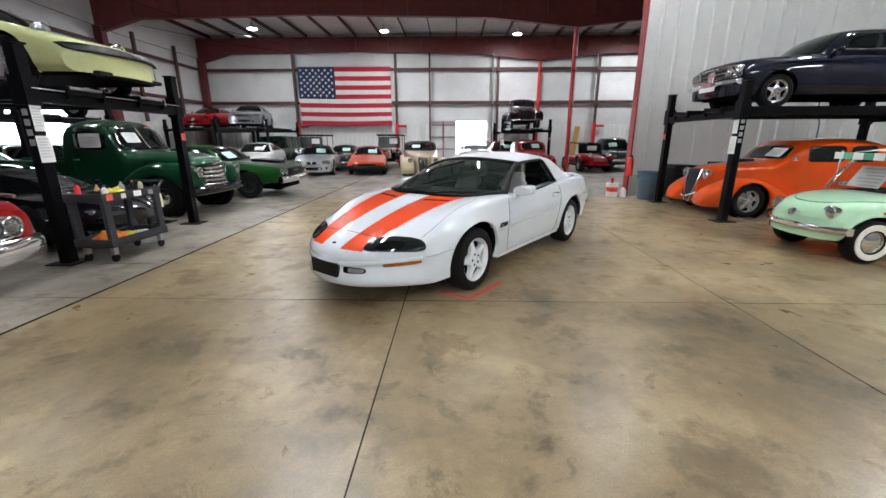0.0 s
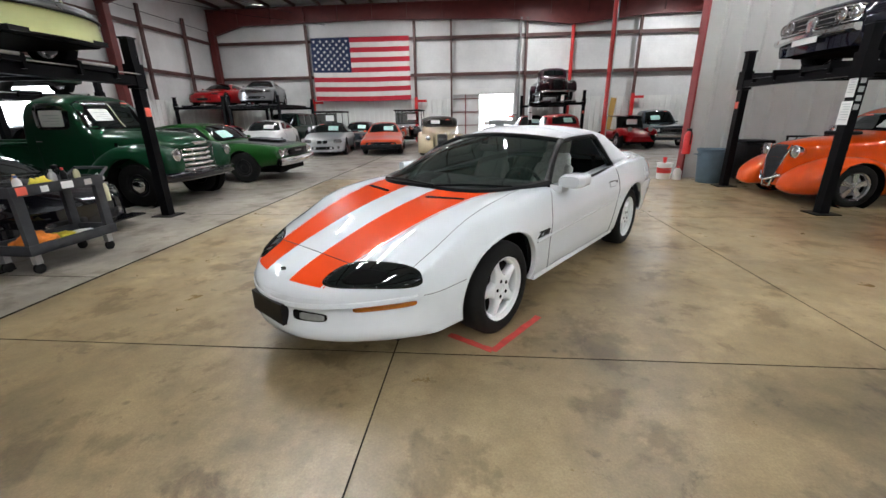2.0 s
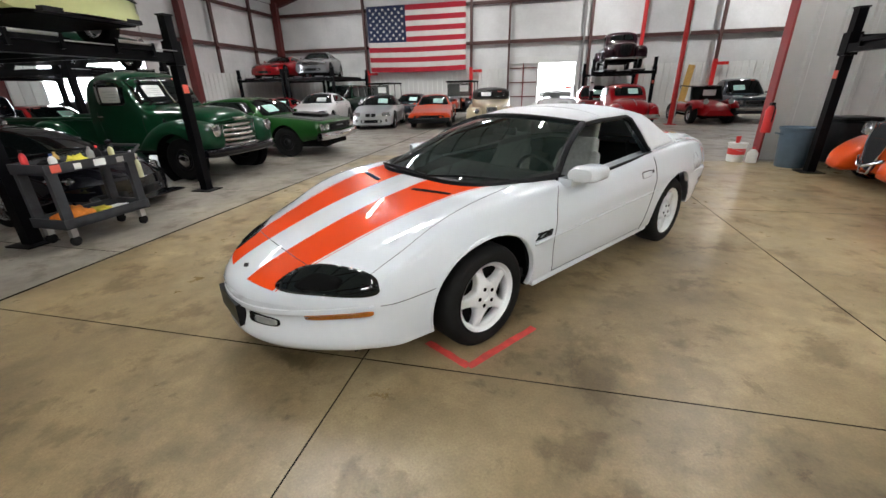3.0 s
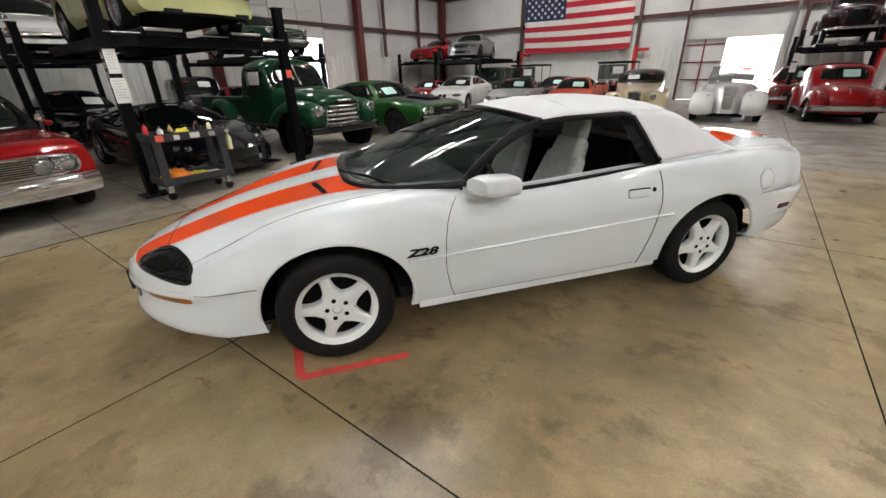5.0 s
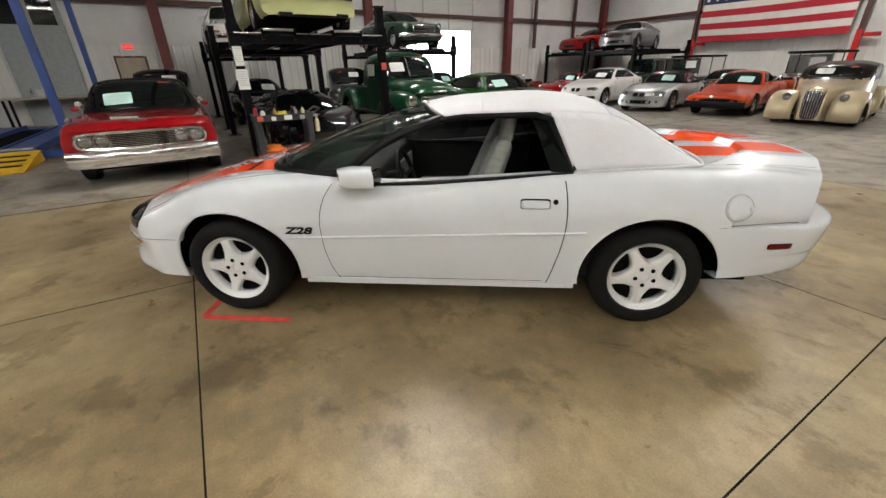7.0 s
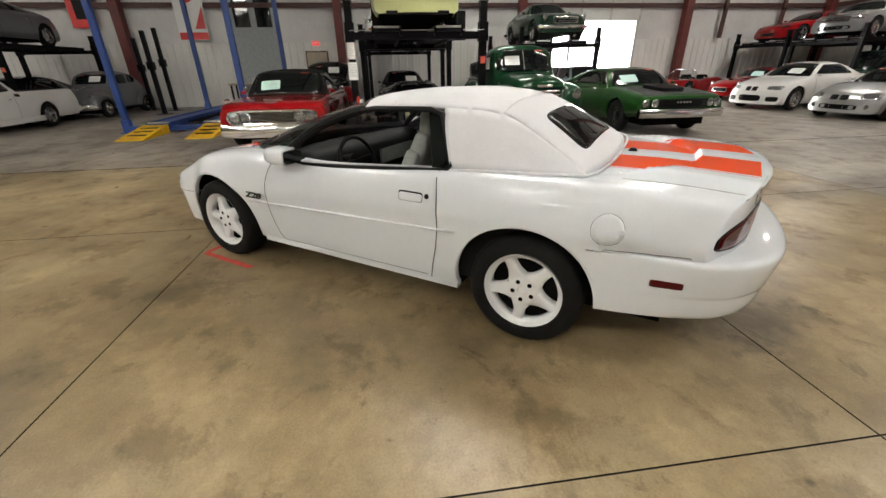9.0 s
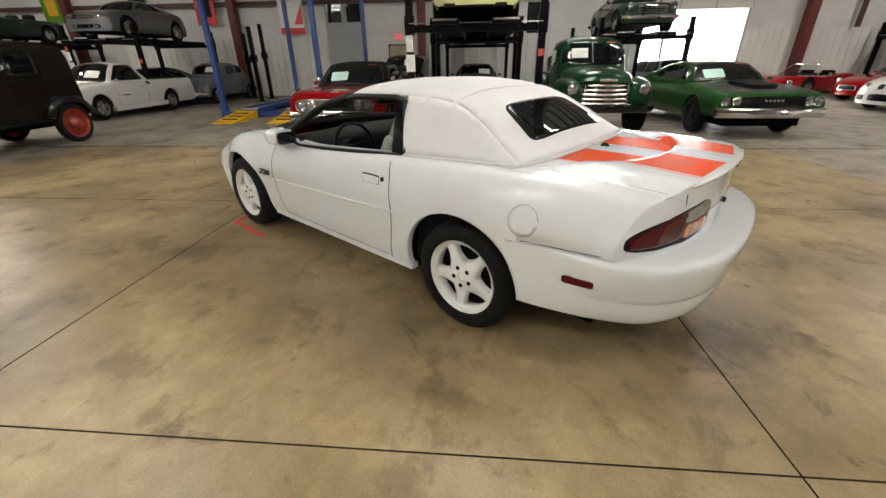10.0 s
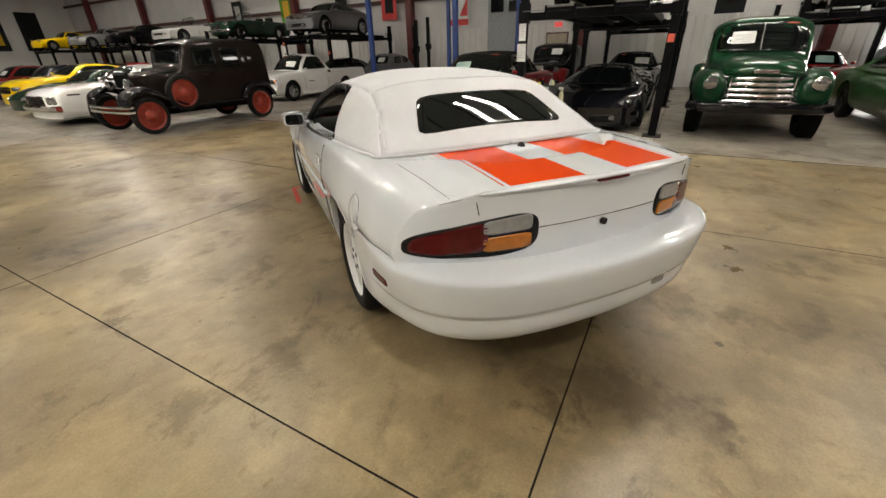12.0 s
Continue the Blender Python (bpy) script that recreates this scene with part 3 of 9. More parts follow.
def loft(xs, section, sweep=None, n=22, caps=(True, True), k=10):
    """A shell over half sections (y, z from the top's middle to the foot), mirrored; faces carry their row in a layer."""
    bm = B()
    lay = bm.faces.layers.int.new("row")
    sw = sweep or (lambda x, y: 0.0)
    halves = [[(p.x, p.y) for p in smooth_line([(*q, 0) for q in section(x)], n)] for x in xs]
    V = []
    for x, h in zip(xs, halves):
        row = [(y, z) for y, z in h[:0:-1]] + [(-y, z) for y, z in h]
        V.append([bm.verts.new((x + sw(x, y), y, z)) for y, z in row])
    for a, b in zip(V, V[1:]):
        for j in range(len(a) - 1):
            f = bm.faces.new((a[j], b[j], b[j + 1], a[j + 1]))
            f[lay] = int(abs(j + 0.5 - n))
    for end, on in ((0, caps[0]), (-1, caps[1])):
        if not on:
            continue
        x, h = xs[end], halves[end]
        C = [[bm.verts.new((x + sw(x, y * (1 - 2 * i / k)), y * (1 - 2 * i / k), z)) for i in range(k + 1)] for y, z in h[2:]]
        for a, b in zip(C, C[1:]):
            for i in range(k):
                f = bm.faces.new((a[i], a[i + 1], b[i + 1], b[i]))
                f[lay] = 99
    bmesh.ops.remove_doubles(bm, verts=bm.verts, dist=0.0012)
    bmesh.ops.recalc_face_normals(bm, faces=bm.faces)
    return bm


def cut_arch(bm, xc, zc, r, ymin, lip=0.035, rb=None, rz=None):
    """A wheel opening in both flanks; r its reach forwards, rb backwards, rz upwards (all r when not given)."""
    rb, rz = rb or r, rz or r

    def rel(v):
        return Vector(((v.co.x - xc) / (r if v.co.x > xc else rb), (v.co.z - zc) / rz))

    def inside(v):
        return abs(v.co.y) > ymin and rel(v).length < 1
    dead = [f for f in bm.faces if all(inside(v) for v in f.verts)]
    bmesh.ops.delete(bm, geom=dead, context='FACES')
    ring = []
    for v in bm.verts:
        if inside(v):
            d = rel(v).normalized()
            v.co.x, v.co.z = xc + d.x * (r if d.x > 0 else rb), zc + d.y * rz
            ring.append(v)
    rs = set(ring)
    es = [e for e in bm.edges if e.is_boundary and e.verts[0] in rs and e.verts[1] in rs]
    if es:
        ex = bmesh.ops.extrude_edge_only(bm, edges=es)["geom"]
        for v in ex:
            if isinstance(v, bmesh.types.BMVert):
                v.co.y -= lip if v.co.y > 0 else -lip


def decal(bvh, c4, d, off=0.004, e=6.0, rings=5, arms=40, fold=0.012):
    """A rounded patch between four corners, laid on a skin along direction d, its rim folded under."""
    d = Vector(d).normalized()
    c = [Vector(p) for p in c4]
    bm = B()

    def lay(s, t):
        u, v = (s + 1) / 2, (t + 1) / 2
        p = c[0] * (1 - u) * (1 - v) + c[1] * u * (1 - v) + c[2] * u * v + c[3] * (1 - u) * v
        hit = bvh.ray_cast(p - d * 1.2, d) if bvh else (None,)
        return (hit[0] if hit[0] is not None else p) - d * off
    mid = bm.verts.new(lay(0, 0))
    last = None
    for r in range(1, rings + 1):
        rho = r / rings
        ring = []
        for k in range(arms):
            a = 2 * math.pi * k / arms
            ca, sa = math.cos(a), math.sin(a)
            q = (abs(ca) ** e + abs(sa) ** e) ** (-1 / e)
            ring.append(bm.verts.new(lay(rho * q * ca, rho * q * sa)))
        for k in range(arms):
            if last is None:
                bm.faces.new((mid, ring[k], ring[(k + 1) % arms]))
            else:
                bm.faces.new((last[k], ring[k], ring[(k + 1) % arms], last[(k + 1) % arms]))
        last = ring
    rim = [bm.verts.new(v.co + d * fold) for v in last]
    for k in range(arms):
        bm.faces.new((last[k], rim[k], rim[(k + 1) % arms], last[(k + 1) % arms]))
    bmesh.ops.recalc_face_normals(bm, faces=bm.faces)
    return bm


def seam(bvh, pts, d, w=0.0016, off=0.0006):
    """A thin dark line lying on a skin."""
    d = Vector(d).normalized()
    out = []
    for p in pts:
        p = Vector(p)
        hit = bvh.ray_cast(p - d * 1.2, d)
        if hit[0] is not None and (not out or (hit[0] - out[-1]).length < 0.2):
            out.append(hit[0] - d * off)
    return tube(B(), out, w, 6)


def skin_of(*bms):
    """A tree for laying patches on the outside of several shells."""
    vs, fs = [], []
    for bm in bms:
        bm.verts.index_update()
        o = len(vs)
        vs += [v.co.copy() for v in bm.verts]
        fs += [[v.index + o for v in f.verts] for f in bm.faces]
    return BVHTree.FromPolygons(vs, fs)


WHEELS = {}


def wheel_meshes(key, r, w, rr, style, rim_mat, wall_mat=None):
    if key in WHEELS:
        return WHEELS[key]
    rub = M_RUBBER
    bm = B()
    prof = [(rr * 0.98, w * 0.36), (rr + 0.012, w * 0.47), ((r + rr) / 2, w * 0.5), (r - 0.028, w * 0.46), (r - 0.008, w * 0.38), (r, w * 0.25),
            (r, -w * 0.25), (r - 0.008, -w * 0.38), (r - 0.028, -w * 0.46), ((r + rr) / 2, -w * 0.5), (rr, -w * 0.4)]
    lathe(bm, prof, 'y', n=40)
    if wall_mat:
        lathe(bm, [(rr + 0.015, w * 0.482), (rr + 0.03, w * 0.5), ((r + rr) / 2 + 0.01, w * 0.512), ((r + rr) / 2 + 0.014, w * 0.49)], 'y', n=40, mi=1)
    tyre = part("wheel", bm, rub, mats=[wall_mat] if wall_mat else [], smooth=True)
    bm = B()
    lathe(bm, [(rr, -w * 0.4), (rr * 0.93, -w * 0.3), (rr * 0.90, w * 0.30), (rr * 0.95, w * 0.40), (rr * 1.0, w * 0.44), (rr * 1.0, w * 0.40)], 'y', n=40)
    f = w * 0.33

    def spoke(a, r0, r1, w0, w1, y0, y1, t):
        ca, sa = math.cos(a), math.sin(a)
        v = []
        for rad, ww, y in ((r0, w0, y0), (r1, w1, y1)):
            for s in (-1, 1):
                for yy in (y, y - t):
                    v.append(bm.verts.new((rad * ca - s * ww * sa, yy, rad * sa + s * ww * ca)))
        for q in ((0, 1, 3, 2), (4, 6, 7, 5), (0, 4, 5, 1), (2, 3, 7, 6), (0, 2, 6, 4), (1, 5, 7, 3)):
            bm.faces.new([v[i] for i in q])
    if style == 'star':
        # broad spokes that run together at the hub, waisted, and flare into the lip
        wid = [(.36, .262), (.42, .222), (.50, .180), (.60, .150), (.72, .135), (.80, .136), (.86, .158), (.93, .225)]
        for k in range(5):
            a = math.pi / 2 + k * 2 * math.pi / 5
            ca, sa = math.cos(a), math.sin(a)
            P = []
            for r0 in [.36 + .57 * i / 14 for i in range(15)]:
                hw = curve(wid, r0) * rr
                lift_ = f + .010 - .012 * max(0, (r0 - .36) / .57) ** 1.5
                P.append([(r0 * rr * ca - u * hw * sa, lift_ - d, r0 * rr * sa + u * hw * ca) for u, d in
                          ((-1, .045), (-1, .014), (-.9, .006), (-.7, .001), (-.3, 0), (.3, 0), (.7, .001), (.9, .006), (1, .014), (1, .045))])
            grid(bm, P)
        lathe(bm, [(rr * .855, f - .025), (rr * .865, f - .004), (rr * .885, f + .002), (rr * .975, f + .010), (rr * 1.0, f + .008), (rr * 1.0, f - .01)], 'y', n=48)
        lathe(bm, [(0.0, f + 0.004), (rr * 0.11, f + 0.004), (rr * 0.13, f + 0.012), (rr * 0.31, f + 0.0125), (rr * 0.38, f + 0.0095), (rr * 0.42, f + 0.001), (rr * 0.43, f - 0.03), (0, f - 0.03)], 'y', n=40)
    elif style == 'five':
        for k in range(5):
            spoke(math.pi / 2 + k * 2 * math.pi / 5, rr * 0.1, rr * 0.93, rr * 0.13, rr * 0.2, f, f - 0.01, 0.03)
        lathe(bm, [(0.0, f + 0.01), (rr * 0.2, f + 0.008), (rr * 0.26, f - 0.02), (0, f - 0.02)], 'y', n=20)
    elif style == 'multi':
        for k in range(10):
            spoke(k * math.pi / 5, rr * 0.15, rr * 0.93, rr * 0.06, rr * 0.07, f, f - 0.015, 0.025)
        lathe(bm, [(0.0, f + 0.006), (rr * 0.22, f + 0.003), (rr * 0.25, f - 0.02), (0, f - 0.02)], 'y', n=20)
    elif style == 'wire':
        for k in range(16):
            a = k * math.pi / 8
            spoke(a, rr * 0.3, rr * 0.92, 0.008, 0.008, f + 0.02 if k % 2 else f - 0.05, f - 0.04, 0.01)
        lathe(bm, [(0.0, f + 0.05), (rr * 0.26, f + 0.04), (rr * 0.42, f + 0.0), (rr * 0.44, f - 0.06), (0, f - 0.06)], 'y', n=24)
    else:   # pressed disc, with cap
        lathe(bm, [(0.0, f + 0.03), (rr * 0.28, f + 0.022), (rr * 0.4, f - 0.005), (rr * 0.62, f - 0.02), (rr * 0.75, f + 0.004), (rr * 0.92, f - 0.01), (rr * 0.92, f - 0.03), (0, f - 0.03)], 'y', n=36)
    rim = part("rim", bm, rim_mat, smooth=True)
    d0, d1 = {'star': (.86, .03), 'wire': (.92, .01)}.get(style, (.72, 0))
    bm = lathe(B(), [(0, d1), (rr * d0, d1), (rr * (d0 + .02), d1 - 0.01), (rr * (d0 + .02), d1 - 0.02), (0, d1 - 0.02)], 'y', n=24)
    if style != 'star':
        lathe(bm, [(0, f + 0.016), (rr * 0.09, f + 0.016), (rr * 0.11, f + 0.0), (0, f)], 'y', n=16)
    if style in ('star', 'five', 'multi'):
        for k in range(5):
            a = math.pi / 2 + (k if style == 'star' else k + 0.5) * 2 * math.pi / 5
            up_ = .0145 if style == 'star' else .009
            lathe(bm, [(0, f + up_), (0.013, f + up_), (0.013, f - 0.01), (0, f - 0.01)], 'y', at=(rr * (.255 if style == 'star' else .235) * math.cos(a), 0, rr * (.255 if style == 'star' else .235) * math.sin(a)), n=10)
    disc = part("brake_disc", bm, M_REDRIM if rim_mat is M_REDRIM else {'wire': M_BLACK, 'star': M_UNDER}.get(style, M_GALV), smooth=True)
    WHEELS[key] = (tyre.data, rim.data, disc.data)
    for o in (tyre, rim, disc):
        bpy.data.objects.remove(o)
    return WHEELS[key]


def wheel(car, x, y, z, key, r, w, rr, style, rim_mat, wall_mat=None):
    """A wheel with tyre, rim and disc, its outer face towards the car's flank."""
    t, rim, disc = wheel_meshes(key, r, w, rr, style, rim_mat, wall_mat)
    ob = new("wheel", t)
    ob.parent = car
    ob.matrix_basis = pose(x, y, z, 0, 0, 0 if y > 0 else 180)
    for nm, me in (("rim", rim), ("brake_disc", disc)):
        o = new(nm, me)
        o.parent = ob
    return ob


def wells(car, xs, z, r, y1, depth=0.34):
    """Dark inner arches."""
    for x in xs:
        for s in (1, -1):
            bm = B()
            P = []
            for i in range(17):
                a = math.pi * (-0.03 + 1.06 * i / 16)
                px, pz = x + r * math.cos(a), z + r * math.sin(a)
                P.append([(px, s * y1, pz), (px, s * (y1 - depth), pz)])
            grid(bm, P)
            bm.faces.new([bm.verts.new(p[1]) for p in P])
            part("wheel_well", bm, M_UNDER, car)


# ---- the white convertible ----
def stripe_paint():
    """White clear-coated paint with two orange bands, edged by a fine white and orange line."""
    m = paint("white_striped_paint", (0.665, 0.705, 0.745), 0.24, coat=1.0, grain=0.03)
    nt, L = m.node_tree, m.node_tree.links
    b = nt.nodes["Principled BSDF"]
    b.inputs["Coat IOR"].default_value = 1.5
    for l in list(b.inputs["Base Color"].links):
        white = l.from_socket
    co = [n for n in nt.nodes if n.type == 'TEX_COORD'][0]
    sep = nt.nodes.new("ShaderNodeSeparateXYZ")
    L.new(co.outputs["Object"], sep.inputs[0])

    def op(kind, a, c, d=None):
        n = nt.nodes.new("ShaderNodeMath")
        n.operation = kind
        for i, v in enumerate((a, c, d)):
            if v is None:
                continue
            if isinstance(v, (int, float)):
                n.inputs[i].default_value = v
            else:
                L.new(v, n.inputs[i])
        return n.outputs[0]
    X, Z = sep.outputs[0], sep.outputs[2]
    Y = op('ABSOLUTE', sep.outputs[1], 0)

    def above(v, lim):
        return op('GREATER_THAN', v, lim)

    def below(v, lim):
        return op('LESS_THAN', v, lim)

    def both(*c):
        r = c[0]
        for x in c[1:]:
            r = op('MULTIPLY', r, x)
        return r
    # hood: bands widen from the nose to the windscreen
    wid = op('MULTIPLY_ADD', X, -0.167, 0.735)
    inn = op('MULTIPLY_ADD', X, -0.017, 0.168)
    cowl = above(op('MULTIPLY_ADD', op('MULTIPLY', Y, Y), 0.5, X), 1.0)
    hood = both(above(Y, inn), below(Y, wid), cowl, above(Z, 0.50), below(op('MULTIPLY_ADD', op('MULTIPLY', Y, Y), 0.55, X), 2.375))
    o2 = op('ADD', wid, 0.012)
    o3 = op('ADD', wid, 0.018)
    hood_line = both(above(Y, o2), below(Y, o3), cowl, above(Z, 0.53), below(X, 2.30))
    deck = both(above(Y, 0.105), below(Y, 0.425), below(X, -1.55), above(op('MULTIPLY_ADD', Y, -0.12, X), -2.275), above(Z, 0.90))
    dl = both(above(Y, 0.442), below(Y, 0.449), below(X, -1.5), above(Z, 0.90), above(op('MULTIPLY_ADD', Y, -0.12, X), -2.265))
    fac = op('MINIMUM', op('ADD', op('ADD', hood, hood_line), op('ADD', deck, dl)), 1.0)
    mx = nt.nodes.new("ShaderNodeMix")
    mx.data_type = 'RGBA'
    L.new(fac, mx.inputs["Factor"])
    L.new(white, mx.inputs[6])
    mx.inputs[7].default_value = (0.68, 0.062, 0.010, 1)
    L.new(mx.outputs[2], b.inputs["Base Color"])
    L.new(op('MULTIPLY_ADD', fac, -0.72, 1.0), b.inputs["Coat Weight"])
    return m


M_WHITECAR = stripe_paint()
M_CLEAR = mat("plain_clear_glass", (0.02, 0.03, 0.03), 0.02, spec=0.5, alpha=0.22)
M_GLASS = mat("clear_glass", (0.016, 0.026, 0.022), 0.02, spec=0.6, alpha=0.60)


M_SMOKE = mat("smoked_glass", (0.008, 0.01, 0.01), 0.03, spec=0.5, alpha=0.97)


def make_convertible():
    car = thing("convertible_car", "white sports convertible with orange stripes and closed white soft top", "car", pose(0.296, 5.627, 0, 0, 0, -126.1))
    paintm = M_WHITECAR
    ARCHES = ((1.265, .388, .424), (-1.272, .395, .372))       # middle, reach forwards, reach backwards
    zt = [(2.44, .452), (2.432, .49), (2.41, .525), (2.36, .562), (2.25, .615), (2.0, .703), (1.7, .79), (1.4, .855), (1.1, .897), (.6, .90), (-1.3, .93), (-1.5, .952), (-1.75, .953), (-2.0, .945), (-2.28, .932)]
    z3 = [(2.44, .485), (2.432, .53), (2.40, .58), (2.36, .612), (2.3, .642), (2.1, .705), (1.8, .785), (1.5, .838), (1.2, .878), (.9, .90), (.6, .902), (.48, .890), (.36, .874), (.2, .868), (-.3, .893), (-.8, .925), (-1.3, .943), (-1.6, .943), (-2.0, .928), (-2.28, .902)]
    z4 = [(2.44, .49), (2.432, .535), (2.40, .59), (2.36, .625), (2.3, .648), (2.1, .70), (1.8, .752), (1.5, .796), (1.2, .828), (.9, .852), (.7, .862), (.48, .856), (.36, .848), (.2, .85), (-.3, .876), (-.8, .912), (-1.3, .922), (-1.7, .915), (-2.0, .895), (-2.15, .878), (-2.28, .85)]
    y4 = [(2.44, .76), (2.0, .785), (1.5, .815), (1.2, .825), (.9, .822), (.6, .812), (0, .822), (-.7, .832), (-1.3, .838), (-1.7, .822), (-2.0, .803), (-2.28, .78)]
    y5 = [(2.44, .80), (2.25, .82), (2.0, .842), (1.8, .866), (1.5, .896), (1.3, .90), (1.1, .89), (.9, .874), (.6, .872), (0, .88), (-.7, .889), (-1.3, .905), (-1.7, .893), (-2.0, .87), (-2.28, .842)]
    z5 = [(2.44, .44), (2.42, .48), (2.3, .55), (2.1, .59), (1.8, .61), (1.5, .625), (.9, .67), (0, .715), (-1.3, .75), (-2.28, .72)]
    z6 = [(2.44, .39), (2.3, .46), (1.8, .51), (1.5, .525), (.9, .545), (0, .58), (-1.3, .628), (-2.28, .62)]
    z7 = [(2.44, .29), (1.5, .34), (0, .36), (-1.5, .40), (-2.28, .45)]
    z8 = [(2.44, .24), (1.5, .246), (0, .252), (-.9, .264), (-1.5, .30), (-2.28, .36)]
    y2 = [(2.44, .52), (1.1, .56), (.6, .64), (-1.3, .62), (-2.28, .58)]

    def section(x):
        t, a = curve(zt, x), curve(y2, x)
        e2 = curve(z3, x)
        tuck = 0.022 if x < -1.64 else 0.0
        w = curve(y5, x)
        return [(0, t), (a * 0.5, t - 0.002 + .25 * .45 * (e2 - t)), (a, t + 0.55 * (e2 - t)), (0.71, e2), (curve(y4, x), curve(z4, x)), (w, curve(z5, x)),
                (w - 0.002 - tuck, curve(z6, x)), (w - 0.024 - tuck, curve(z7, x)), (w - 0.052 - tuck, curve(z8, x))]

    def sweep(x, y):
        k = max(0.0, min(1.0, (x - 1.15) / 1.29))
        k2 = max(0.0, min(1.0, (-x - 1.75) / 0.57))
        return -0.64 * k * k * (3 - 2 * k) * (abs(y) / 0.86) ** 2.2 + 0.25 * k2 * k2 * (3 - 2 * k2) * (abs(y) / 0.86) ** 2.8
    def step_line(k):
        return -1.975 + .34 * (k / .6) ** 2.6
    xs = [2.44, 2.438, 2.434, 2.426, 2.414, 2.398, 2.378, 2.35, 2.32, 2.29] + [2.26 - 0.02 * i for i in range(82)] + [0.60] + [0.56 - 0.045 * i for i in range(28)] + [-0.70]
    xs += [-0.72 - 0.02 * i for i in range(43)] + [-1.575 - .01 * i for i in range(66)] + [-2.24, -2.26, -2.275, -2.28]
    bm = loft(xs, section, sweep, n=80)
    if sum(f.normal.y * f.calc_center_median().y for f in bm.faces) < 0:
        bmesh.ops.reverse_faces(bm, faces=bm.faces)
    lay = bm.faces.layers.int["row"]
    # the boot lid rises in a step to the spoiler, along a curve that opens towards the cabin
    for v in bm.verts:
        k = abs(v.co.y)
        if v.co.x < -1.5 and k < .70 and v.co.z > .86:
            d = max(0.0, min(1.0, (step_line(k) - v.co.x) / .026))
            v.co.z += .036 * d * d * (3 - 2 * d) * max(0.0, min(1.0, (.66 - k) / .12))
    # the cabin's opening
    COWL = [(0, 1.11), (.30, 1.10), (.47, 1.05), (.57, .97), (.65, .84), (.70, .68), (.74, .50)]
    dead = [f for f in bm.faces if f[lay] < 28 and -1.42 < f.calc_center_median().x < curve(COWL, abs(f.calc_center_median().y)) - .03]
    bmesh.ops.delete(bm, geom=dead, context='FACES')
    skin = skin_of(bm)
    # sheet metal stops where the bumper covers begin
    hid = []
    for f in bm.faces:
        c = f.calc_center_median()
        if (c.x > 1.45 and c.z < .49 - .05 * max(0, 1 - (c.y / .78) ** 2)) or (c.x < -1.56 and c.z < .645 + .02 * min(1.0, (-c.x - 1.5) / .3)):
            hid.append(f)
    bmesh.ops.delete(bm, geom=hid, context='FACES')
    for xc, rf, rb in ARCHES:
        cut_arch(bm, xc, 0.335, rf, 0.55, rb=rb, rz=.370)
    bm.normal_update()
    bm.verts.index_update()
    co = [v.co.copy() for v in bm.verts]
    no = [v.normal.copy() for v in bm.verts]
    shut_f = [(.25, .585), (.36, .625), (.51, .651), (.62, .652), (.713, .642), (.80, .615), (.87, .568)]
    shut_b = [(.25, -.695), (.36, -.722), (.535, -.760), (.66, -.772), (.78, -.768), (.93, -.748)]
    groups = {}
    for f in bm.faces:
        c = f.calc_center_median()
        j = f[lay]
        if j < 30 and c.x > 0.60 and 2.40 > c.x + 0.1 * abs(c.y):
            key = ("hood", 0)
        elif j < 28 and c.x < -1.5:
            key = ("boot_lid", 0)
        elif curve(shut_b, c.z) < c.x < curve(shut_f, c.z) and 30 <= j < 76:
            key = ("door", 1 if c.y > 0 else -1)
        elif j == 99 or j >= 0 and c.x > 2.38:
            key = ("nose", 0) if c.x > 0 else ("tail_panel", 0)
        else:
            key = ("body", 0)
        groups.setdefault(key, []).append([v.index for v in f.verts])
    bm.free()
    for (nm, s), fs in groups.items():
        used = sorted({i for f in fs for i in f})
        ix = {i: k for k, i in enumerate(used)}
        me = bpy.data.meshes.new(nm)
        me.from_pydata([co[i] for i in used], [], [[ix[i] for i in f] for f in fs])
        me.materials.append(paintm)
        me.shade_smooth()
        me.normals_split_custom_set_from_vertices([no[i] for i in used])
        ob = new(nm, me)
        ob.parent = car
    wells(car, (1.25, -1.272), 0.335, 0.425, 0.785, 0.32)
    part("underbody", bx(-1.95, 2.05, -0.66, 0.66, 0.22, 0.32), M_UNDER, car)
    part("rocker", bx(-0.86, 0.82, -0.77, 0.77, 0.215, 0.27), M_UNDER, car, bevel=0.01)
    for s in (1, -1):
        part("side_skirt", bx(-.868, .808, min(s * .775, s * .831), max(s * .775, s * .831), .226, .262), paintm, car, bevel=.012, smooth=True)
    for x, turn in ((1.268, 16), (-1.272, 29)):
        for s in (1, -1):
            w = wheel(car, x, s * 0.752, 0.320, "white_star", 0.320, 0.235, 0.219, 'star', mat_white_rim)
            w.matrix_basis = w.matrix_basis @ pose(0, 0, 0, 0, turn * s, 0)

